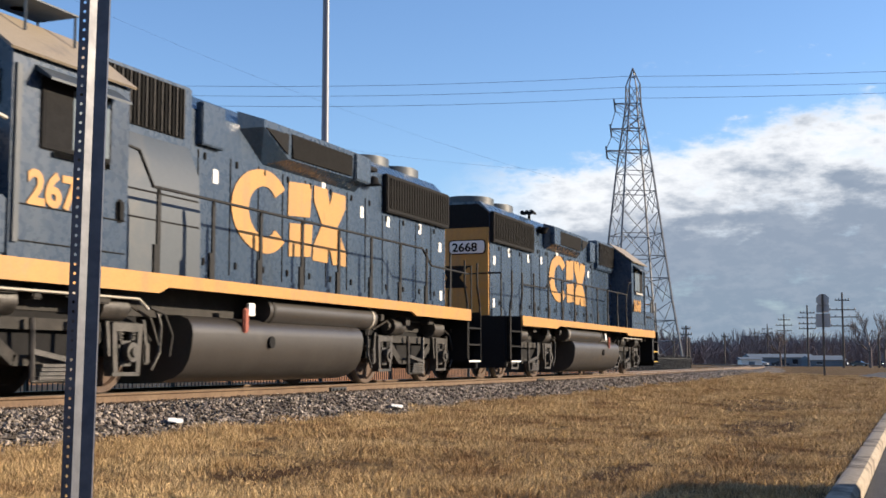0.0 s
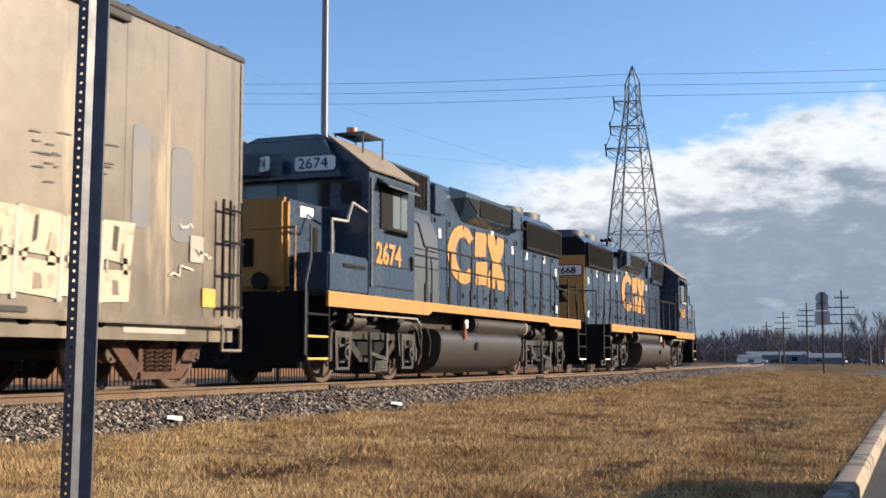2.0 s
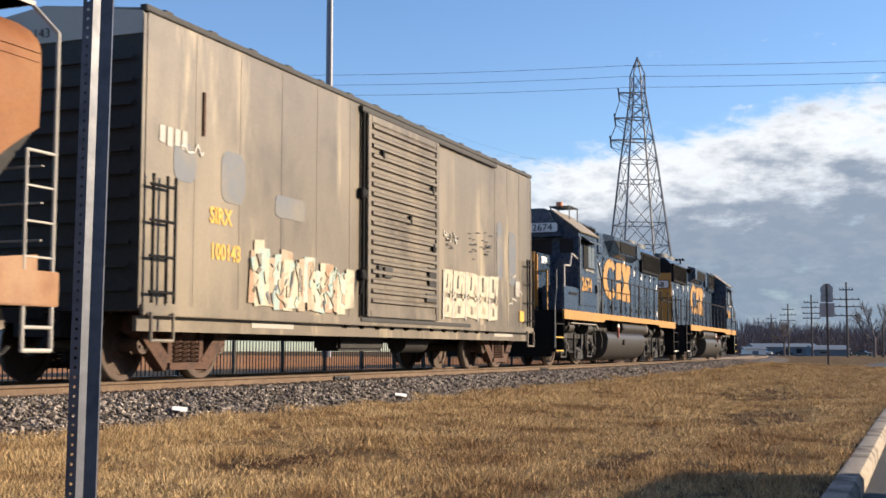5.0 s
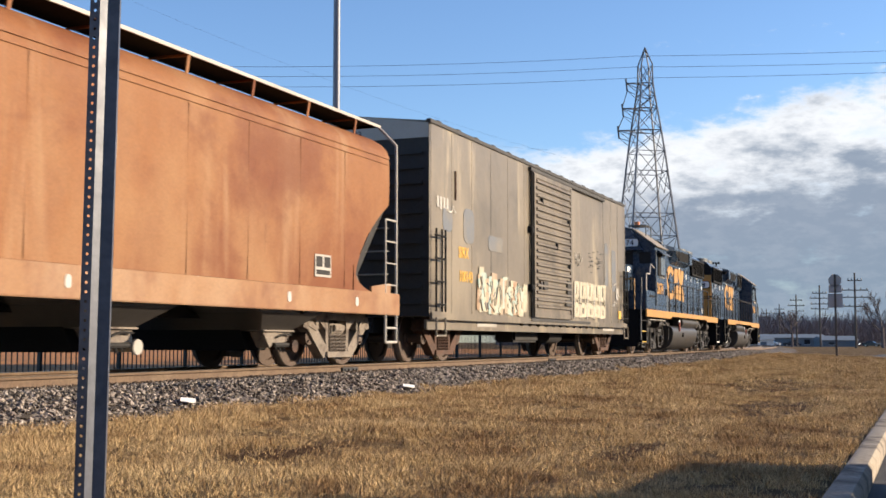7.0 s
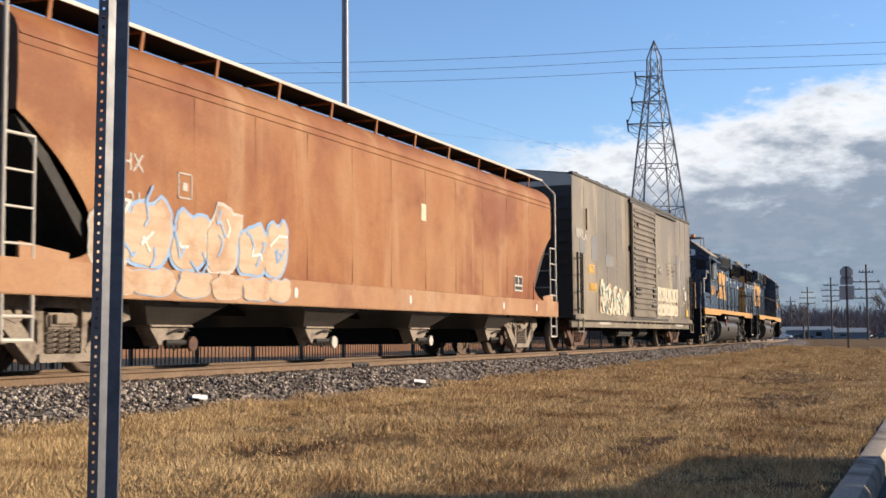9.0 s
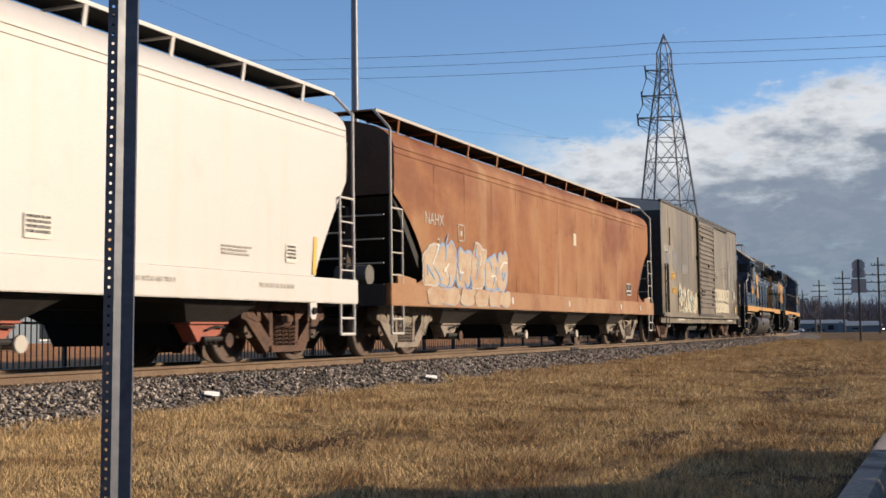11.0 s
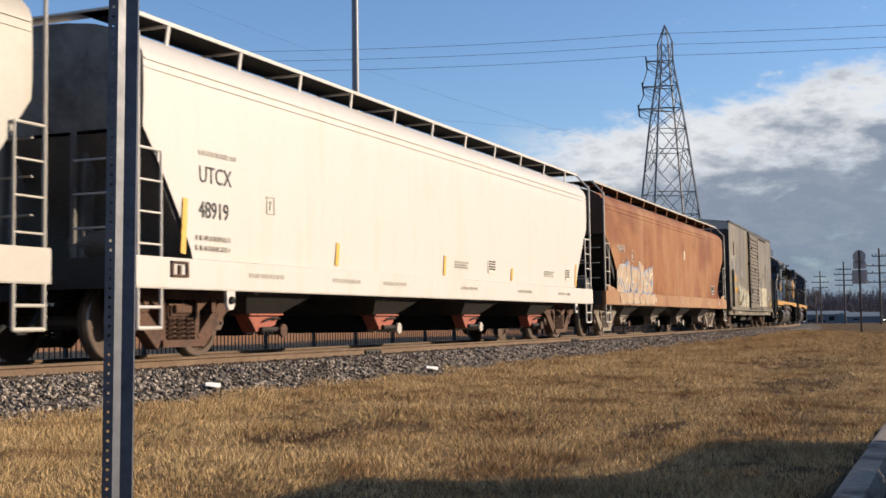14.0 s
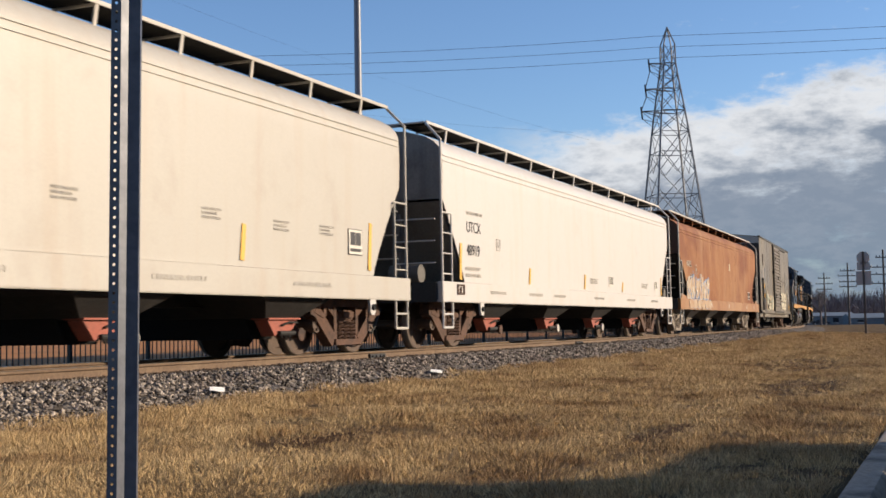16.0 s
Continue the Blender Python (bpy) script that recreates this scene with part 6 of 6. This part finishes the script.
            box(bm, x, x + 0.14 + 0.08 * (k % 3), s * 1.28 - 0.08, s * 1.28 + 0.08, 1.10 - 0.05 * (k % 2), 1.22, 0.015)
            part("valve_box", bm, M_UNDER, car)
        bm = bmesh.new()
        pipe(bm, [(-6.6, s * 1.38, 1.14), (-3.9, s * 1.38, 1.14), (-3.7, s * 1.38, 1.02)], 0.02, 6)
        part("air_pipe", bm, M_CREAM2, car)
        bm = bmesh.new()
        pipe(bm, [(-3.55, s * 1.3, 1.05), (-3.3, s * 1.34, 0.98), (-3.15, s * 1.36, 0.7), (-3.18, s * 1.34, 0.45)], 0.022, 6)
        part("brake_hose", bm, M_UNDER, car)
    loco_truck(car, -5.18)
    loco_truck(car, 5.18)
    return car, cx


LOCO1 = locomotive(22.64, "2674", "dark blue diesel locomotive with yellow stripe, cab trailing")
LOCO2 = locomotive(40.5, "2668", "dark blue diesel locomotive with yellow stripe, cab leading")
TRAIN = [(*LOCO1, 5.2), (*LOCO2, 5.2), (*BOX, 6.3), (*RUSTY, 7.8), (*WHITE1, 7.8), (*WHITE2, 7.8)]
TURNED = {LOCO2[0]}

# ---- parked car on the road ----
M_CARPAINT = paint("dark_car_paint", (0.03, 0.035, 0.045), 0.25, metal=0.3, grain=0.05, bump=0, spec=0.6)
M_SILVER = paint("silver_car_paint", (0.45, 0.46, 0.48), 0.3, metal=0.5, grain=0.05, bump=0)
M_LAMP = bpy.data.materials.new("lit_headlamp")
M_LAMP.use_nodes = True
_n = Nodes(M_LAMP.node_tree)
_e = _n.add("ShaderNodeEmission")
_e.inputs[0].default_value, _e.inputs[1].default_value = (1, 0.95, 0.85, 1), 6.0
_n.t.links.new(_e.outputs[0], _n.add("ShaderNodeOutputMaterial").inputs[0])


def sedan(at, mat, label, lit=False):
    """Front towards -x, on its wheels at z = 0."""
    t = thing("car", label, "car", "cars", at=at)
    side = [(-2.25, 0.35), (-2.28, 0.62), (-2.15, 0.78), (-1.2, 0.93), (-0.85, 0.98), (0.95, 1.02), (1.75, 1.06), (2.2, 1.02), (2.27, 0.7), (2.22, 0.36), (1.75, 0.28), (-1.8, 0.28)]
    bm = bmesh.new()
    prism(bm, side, "y", -0.88, 0.88)
    bmesh.ops.bevel(bm, geom=[e for e in bm.edges if abs(e.verts[0].co.y - e.verts[1].co.y) < 0.01], offset=0.07, segments=2, affect="EDGES", clamp_overlap=True)
    part("body", bm, mat, t)
    bm = bmesh.new()
    a = [bm.verts.new(p) for p in ((-1.05, -0.80, 0.96), (1.40, -0.80, 1.03), (1.40, 0.80, 1.03), (-1.05, 0.80, 0.96))]
    b = [bm.verts.new(p) for p in ((-0.35, -0.62, 1.42), (0.75, -0.62, 1.43), (0.75, 0.62, 1.43), (-0.35, 0.62, 1.42))]
    bm.faces.new(b)
    for i in range(4):
        bm.faces.new((a[i], a[(i + 1) % 4], b[(i + 1) % 4], b[i]))
    part("windows", bm, M_GLASS, t, smooth_angle=20)
    bm = bmesh.new()
    box(bm, -0.40, 0.80, -0.64, 0.64, 1.405, 1.45, 0.02)
    part("roof", bm, mat, t)
    for x in (-1.42, 1.38):
        for s in (-1, 1):
            bm = bmesh.new()
            rod(bm, (x, s * 0.70, 0.32), (x, s * 0.89, 0.32), 0.32, 20)
            w = part("tyre", bm, M_RUBBER, t)
            bm = bmesh.new()
            rod(bm, (x, s * 0.86, 0.32), (x, s * 0.90, 0.32), 0.2, 14)
            part("rim", bm, M_SILVER, w)
    for s in (-1, 1):
        bm = bmesh.new()
        box(bm, -2.30, -2.16, s * 0.62 - 0.16, s * 0.62 + 0.16, 0.60, 0.74, 0.03)
        part("headlamp", bm, M_LAMP if lit else M_GLASS, t)
        bm = bmesh.new()
        box(bm, -0.62, -0.42, s * 0.98 - 0.1, s * 0.98 + 0.1, 0.96, 1.08, 0.03)
        part("mirror", bm, mat, t)
    return t


def pickup(at):
    """Cab and bonnet towards -x, open bed towards +x, on its wheels at z = 0."""
    t = thing("pickup_truck", "dark pickup truck parked on the road beside the kerb", "truck", "cars", at=at)
    bm = bmesh.new()
    prism(bm, [(-2.85, 0.42), (-2.88, 0.80), (-2.75, 1.02), (-1.35, 1.12), (0.62, 1.12), (0.62, 0.42)], "y", -0.90, 0.90)
    bmesh.ops.bevel(bm, geom=[e for e in bm.edges if abs(e.verts[0].co.y - e.verts[1].co.y) < 0.01], offset=0.06, segments=2, affect="EDGES", clamp_overlap=True)
    part("body", bm, M_CARPAINT, t)
    for y in (-0.87, 0.87):
        bm = bmesh.new()
        box(bm, 0.63, 2.62, y - 0.03, y + 0.03, 0.50, 1.10, 0.015)
        part("bed_side", bm, M_CARPAINT, t)
    bm = bmesh.new()
    box(bm, 2.57, 2.63, -0.835, 0.835, 0.50, 1.08, 0.015)
    part("tailgate", bm, M_CARPAINT, t)
    bm = bmesh.new()
    box(bm, 0.63, 2.56, -0.835, 0.835, 0.46, 0.54)
    part("bed_floor", bm, M_RUBBER, t)
    bm = bmesh.new()
    a = [bm.verts.new(p) for p in ((-1.30, -0.86, 1.11), (0.60, -0.86, 1.11), (0.60, 0.86, 1.11), (-1.30, 0.86, 1.11))]
    b = [bm.verts.new(p) for p in ((-0.65, -0.72, 1.66), (0.52, -0.72, 1.66), (0.52, 0.72, 1.66), (-0.65, 0.72, 1.66))]
    bm.faces.new(b), bm.faces.new(a[::-1])
    for i in range(4):
        bm.faces.new((a[i], a[(i + 1) % 4], b[(i + 1) % 4], b[i]))
    part("windows", bm, M_GLASS, t, smooth_angle=20)
    bm = bmesh.new()
    box(bm, -0.70, 0.56, -0.74, 0.74, 1.64, 1.71, 0.025)
    part("roof", bm, M_CARPAINT, t)
    for x in (-1.85, 1.60):
        for s in (-1, 1):
            bm = bmesh.new()
            rod(bm, (x, s * 0.70, 0.36), (x, s * 0.92, 0.36), 0.36, 20)
            w = part("tyre", bm, M_RUBBER, t)
            bm = bmesh.new()
            rod(bm, (x, s * 0.88, 0.36), (x, s * 0.93, 0.36), 0.22, 14)
            part("rim", bm, M_SILVER, w)
    for s in (-1, 1):
        bm = bmesh.new()
        box(bm, -2.92, -2.80, s * 0.66 - 0.16, s * 0.66 + 0.16, 0.72, 0.90, 0.03)
        part("headlamp", bm, M_GLASS, t)
        bm = bmesh.new()
        box(bm, -1.05, -0.85, s * 1.0 - 0.1, s * 1.0 + 0.1, 1.12, 1.32, 0.03)
        part("mirror", bm, M_CARPAINT, t)


pickup(pose(8.37, -1.75, 0.0))
for side, depth, turn, mat in ((122, 338, 20, M_CARPAINT), (113, 345, 24, M_CARPAINT)):
    p = far_point(side, depth, 0)
    sedan(pose(p.x, p.y, land(p.x, p.y), 0, 0, turn), mat, "distant car with lit headlamps on the far road", True)
for side, depth, turn, mat in ((81, 312, 80, M_SILVER), (88, 318, 100, M_CARPAINT), (108, 316, 75, M_CARPAINT)):
    p = far_point(side, depth, 0)
    sedan(pose(p.x, p.y, land(p.x, p.y), 0, 0, turn), mat, "distant parked car by the low shed")


# ---- crossing road far ahead ----
bm = bmesh.new()
gx = [70, 72, 75, 79, 84, 90, 100, 115]
gy = [-60, -20, -9, -4, -1, 1.2, 2.6, 3.6]
g = [[bm.verts.new((x + 0.9 * y if y > -5 else x - 4.5, y, land(x, y) + 0.02)) for y in gy] for x in gx]
for i in range(len(gx) - 1):
    for j in range(len(gy) - 1):
        bm.faces.new((g[i][j], g[i + 1][j], g[i + 1][j + 1], g[i][j + 1]))
tagged(part("far_road", bm, M_ASPHALT), "grey asphalt side road beyond the verge", "road", kind="structure")


# ---- distant poles, sheds, woods ----
def power_pole(side, depth, height, arms):
    p = far_point(side, depth, 0)
    t = thing("power_pole", "distant wooden power pole with crossarms", "power pole", "power poles", at=pose(p.x, p.y, land(p.x, p.y), 0, 0, 21.43))
    bm = bmesh.new()
    rod(bm, (0, 0, -0.3), (0, 0, height), 0.22, 7, 0.14)
    part("pole", bm, M_WOODPOLE, t)
    for z, w in arms:
        bm = bmesh.new()
        bar(bm, (0, -w, height - z), (0, w, height - z), 0.16, 0.14, (1, 0, 0))
        arm = part("crossarm", bm, M_WOODPOLE, t)
        for k in (-0.92, -0.45, 0.45, 0.92):
            bm = bmesh.new()
            rod(bm, (0, k * w, height - z), (0, k * w, height - z + 0.35), 0.09, 5)
            part("insulator", bm, M_TOWER, arm)


FOUR = ((1.3, 1.2), (2.9, 2.2), (4.1, 2.6), (5.6, 2.0))
power_pole(66.8, 203, 12.6, FOUR)
power_pole(74.4, 248, 12.6, ((1.6, 1.5), (2.6, 2.0), (3.8, 1.8), (4.8, 1.8)))
power_pole(81.4, 290, 12.4, ((1.3, 1.4), (2.6, 2.0), (3.9, 1.8)))
power_pole(95.5, 358, 12.4, ((1.5, 1.5), (2.8, 1.8)))
power_pole(105, 410, 12.4, ((1.5, 1.5), (2.8, 1.8)))
power_pole(114, 460, 12.4, ((1.5, 1.5),))
power_pole(62.0, 268, 7.2, ((0.7, 0.7),))
power_pole(38.0, 190, 6.4, ((0.5, 0.7), (1.4, 0.9)))
power_pole(36.4, 192, 4.2, ())
power_pole(39.4, 195, 4.6, ())
power_pole(77.0, 215, 6.0, ())


def low_building(side, depth, w, d, h, ridge, label, wall, roof_mat, turn=21.43):
    p = far_point(side, depth, 0)
    t = thing("low_building", label, "building", "distant buildings", at=pose(p.x, p.y, land(p.x, p.y) - 0.1, 0, 0, turn))
    bm = bmesh.new()
    box(bm, 0, d, -w / 2, w / 2, 0, h)
    part("wall", bm, wall, t)
    bm = bmesh.new()
    prism(bm, [(-0.4, h), (d + 0.4, h), (d / 2, h + ridge)], "y", -w / 2 - 0.4, w / 2 + 0.4)
    part("roof", bm, roof_mat, t)
    n = int(w / 3.2)
    for k in range(n):
        y = -w / 2 + (k + 0.5) * w / n
        bm = bmesh.new()
        box(bm, -0.04, 0.02, y - 0.75, y + 0.75, 0.7 if k % 3 else 0.0, h - 0.5)
        win = part("window" if k % 3 else "door", bm, M_GLASS if k % 3 else M_SHEDROOF, t)
        bm = bmesh.new()
        box(bm, -0.09, -0.03, y - 0.8, y + 0.8, 0.62 if k % 3 else 0.0, 0.70 if k % 3 else 0.06)
        part("sill", bm, M_WHITE, win)


low_building(92, 330, 17, 9, 2.5, 1.0, "long low blue-grey shed with a shallow roof", M_SHEDWALL, M_SHEDROOF)
low_building(100.5, 318, 9, 8, 1.8, 1.2, "small pale gabled shed beside parked cars", M_SHEDWALL, M_SHEDROOF)
low_building(76, 300, 5, 4, 1.7, 0.6, "small white hut near the track", M_WHITE, M_SHEDROOF)
low_building(-34, 92, 60, 14, 3.6, 1.2, "long dull blue-grey warehouse beyond the fence", M_SHEDROOF, M_SHEDROOF, 90)

# sunlit rough field beyond the fence
M_FIELD = paint("orange_brown_field", (0.42, 0.19, 0.075), 0.95, spots=(0.26, 0.14, 0.07), spot_amount=0.5, spot_scale=0.35, grain=0.3, grain_scale=4, bump=0.5, spec=0.1)
bm = bmesh.new()
fx, fy = [8 + 4 * i for i in range(24)], [16.6 + 4.5 * j for j in range(12)]
g = [[bm.verts.new((x, y + bend(x), land(x, y + bend(x)) + 0.05 + 0.25 * smooth(20, 60, y))) for y in fy] for x in fx]
for i in range(len(fx) - 1):
    for j in range(len(fy) - 1):
        bm.faces.new((g[i][j], g[i + 1][j], g[i + 1][j + 1], g[i][j + 1]))
tagged(part("field", bm, M_FIELD), "orange-brown dry field beyond the iron fence", "field", kind="structure")


def branch(bm, a, d, length, r, level, rng):
    b = a + d * length
    rod(bm, a, b, r, 4 if level > 1 else 6, r * 0.62)
    if level == 0 or r < 0.012:
        return
    n = 3 if level > 1 else 4
    for k in range(n):
        q = a.lerp(b, rng.uniform(0.45, 1.0)) if k else b
        v = (d + Vector((rng.gauss(0, 0.45), rng.gauss(0, 0.45), rng.gauss(0.12, 0.3)))).normalized()
        branch(bm, q, v, length * rng.uniform(0.55, 0.8), r * 0.58, level - 1, rng)


def bare_tree(side, depth, height, seed):
    rng = random.Random(seed)
    p = far_point(side, depth, 0)
    t = thing("bare_tree", "leafless winter tree with a spreading crown", "tree", "bare trees", at=pose(p.x, p.y, land(p.x, p.y) - 0.1))
    bm = bmesh.new()
    rod(bm, (0, 0, -0.2), (0, 0, height * 0.34), height * 0.03, 8, height * 0.02)
    part("trunk", bm, M_TREE, t)
    bm = bmesh.new()
    for k in range(5):
        branch(bm, Vector((0, 0, height * rng.uniform(0.22, 0.34))), Vector((rng.gauss(0, 0.45), rng.gauss(0, 0.45), 1)).normalized(), height * 0.27, height * 0.012, 4, rng)
    part("crown", bm, M_TREE, t)


bare_tree(76.5, 218, 11.2, 1)
bare_tree(80.5, 222, 11.0, 2)
bare_tree(86.5, 226, 10.5, 3)
bare_tree(72.0, 260, 9.0, 4)
bare_tree(90.0, 240, 11.5, 5)


def far_woods():
    """Bare woods along the horizon: thin upright stems and twigs."""
    rng = random.Random(11)
    V, F = [], []

    def twig(a, b, w):
        i = len(V)
        u = RGT * w
        V.extend([a - u, a + u, b + u * 0.4, b - u * 0.4])
        F.append((i, i + 1, i + 2, i + 3))
    for _ in range(3000):
        side, depth = rng.uniform(15, 260), rng.uniform(360, 460)
        rise = 0.75 + 0.35 * noise.noise(Vector((side * 0.05, 0, 0)))
        h = rng.uniform(8.5, 15.0) * rise * depth / 380
        base = far_point(side, depth, -0.5)
        topv = base + Vector((rng.gauss(0, 0.4), rng.gauss(0, 0.4), h * 0.7))
        twig(base, topv, 0.2)
        for _ in range(15):
            a = base.lerp(topv, rng.uniform(0.1, 1.0))
            twig(a, a + RGT * rng.gauss(0, 1.3) + FWD * rng.gauss(0, 1.0) + Vector((0, 0, rng.uniform(0.12, 0.36) * h)), 0.12)
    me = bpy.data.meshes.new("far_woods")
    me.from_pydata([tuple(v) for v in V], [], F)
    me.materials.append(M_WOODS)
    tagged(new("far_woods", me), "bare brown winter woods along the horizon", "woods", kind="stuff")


far_woods()


# ---- grass tufts ----
def grass():
    rng = np.random.default_rng(3)
    V, F = [], []
    n = 0
    while n < 120000:
        x = 3.4 + 66 * rng.random() ** 2.2
        y = rng.uniform(0.72, 8.2)
        if y > x * 1.05 + 0.8 or y < 0.9 - 0.02 * x:
            continue
        off = y - bend(x)
        thick = noise.noise(Vector((x * 0.8, y * 1.5, 7.0))) + 0.6 * noise.noise(Vector((x * 2.6, y * 3.6, 2.0)))
        ragged = 7.55 + 0.35 * noise.noise(Vector((x * 0.9, 1.0, 5.0)))
        if off > ragged or (off > ragged - 0.35 and rng.random() < 0.3) or thick < -0.75 + 0.45 * rng.random():
            continue
        if any(((x - a) / c) ** 2 + ((y - b) / d) ** 2 < 0.8 + 1.6 * thick for a, b, c, d in BARE) and rng.random() < 0.85:
            continue
        n += 1
        z = land(x, y)
        fringe = smooth(5.9, 7.2, off)
        tall = (0.016 + 0.022 * rng.random() + 0.055 * max(0.0, thick) + 0.026 * fringe) * (1.0 + x / 70)
        lean = 0.8 * noise.noise(Vector((x * 1.9, y * 1.9, 4.0)))
        for _ in range(7):
            a = rng.uniform(0, 6.283)
            bx, by = x + rng.normal(0, 0.035), y + rng.normal(0, 0.035)
            lx, ly = rng.normal(0.15 + lean, 0.62) * tall, rng.normal(-lean, 0.62) * tall
            w = 0.0016 + 0.00023 * x
            i = len(V)
            V.extend([(bx - w * math.cos(a), by - w * math.sin(a), z - 0.01), (bx + w * math.cos(a), by + w * math.sin(a), z - 0.01), (bx + lx, by + ly, z + tall * rng.uniform(0.5, 1.25))])
            F.append((i, i + 1, i + 2))
    me = bpy.data.meshes.new("dry_grass")
    me.from_pydata(V, [], F)
    me.materials.append(M_BLADE)
    tagged(new("dry_grass", me), "tufts of dry yellow winter grass on the verge", "grass", kind="stuff")


grass()


# ---- loose ballast stones ----
def stones():
    rng = np.random.default_rng(8)
    base = [(1, 0, 0), (-1, 0, 0), (0, 1, 0), (0, -1, 0), (0, 0, 1), (0, 0, -1)]
    tri = [(0, 2, 4), (2, 1, 4), (1, 3, 4), (3, 0, 4), (2, 0, 5), (1, 2, 5), (3, 1, 5), (0, 3, 5)]
    V, F, kinds = [], [], []
    n = 0
    while n < 24000:
        x = 4 + 66 * rng.random() ** 1.9
        u = rng.random()
        y = bend(x) + 7.35 + 2.0 * u ** 0.9 if rng.random() < 0.86 else bend(x) + rng.uniform(9.5, 12.2)
        if y - bend(x) < 7.35 + 0.35 * rng.random() or y > x * 1.0 + 2.5:
            continue
        n += 1
        z = land(x, y)
        s = rng.uniform(0.018, 0.036) * (1 + x / 90)
        a = rng.uniform(0, 6.283)
        c, d = math.cos(a), math.sin(a)
        tilt = rng.normal(0, 0.5)
        i = len(V)
        for p in base:
            k = s * rng.uniform(0.7, 1.3)
            px, py, pz = p[0] * k, p[1] * k * 0.8, p[2] * k * 0.75
            py, pz = py * math.cos(tilt) - pz * math.sin(tilt), py * math.sin(tilt) + pz * math.cos(tilt)
            V.append((x + c * px - d * py, y + d * px + c * py, z + 0.012 + pz))
        F.extend([(i + q[0], i + q[1], i + q[2]) for q in tri])
        kinds.extend([1 if abs(y - bend(x) - 9.15) < 0.32 * rng.random() + 0.05 else 0] * 8)
    me = bpy.data.meshes.new("ballast_stones")
    me.from_pydata(V, [], F)
    me.materials.append(M_STONE)
    me.materials.append(M_TIE)
    me.polygons.foreach_set("material_index", kinds)
    tagged(new("ballast_stones", me), "loose grey crushed stones of the railway bed", "ballast", kind="stuff")


stones()

# ---- wooden ties ----
bm = bmesh.new()
box(bm, -0.115, 0.115, -1.3, 1.3, 0.42, 0.572, 0.008)
tie_mesh = mesh_of("tie", bm, M_TIE)
for i in range(200):
    x = -8 + 0.53 * i
    part("tie", tie_mesh, None, track).matrix_basis = pose(x, on_track(x) + random.uniform(-0.03, 0.03), random.uniform(-0.006, 0.0), 0, 0, random.uniform(-0.6, 0.6))

# ---- motion: the train rolls away at a steady pace ----
SPEED = 4.34


def motions():
    for car, cx, reach in TRAIN:
        rows = []
        for i in range(33):
            t = i * 0.5
            x = cx + SPEED * (t - 1.5)
            a, b = x - reach, x + reach
            turn = math.degrees(math.atan2(on_track(b) - on_track(a), b - a))
            rows.append((t, pose(x, (on_track(a) + on_track(b)) / 2, RAIL_Z, 0, 0, turn + (180 if car in TURNED else 0))))
        walk(car, rows)
    steps = 160
    for w, x, r in SPINNING:
        way = -1 if w.parent in TURNED else 1
        rows = []
        for i in range(steps + 1):
            t = 16.0 * i / steps
            rows.append((t, pose(x, 0, r, 0, way * math.degrees(SPEED * t / r) + 40 * x, 0)))
        walk(w, rows)


motions()
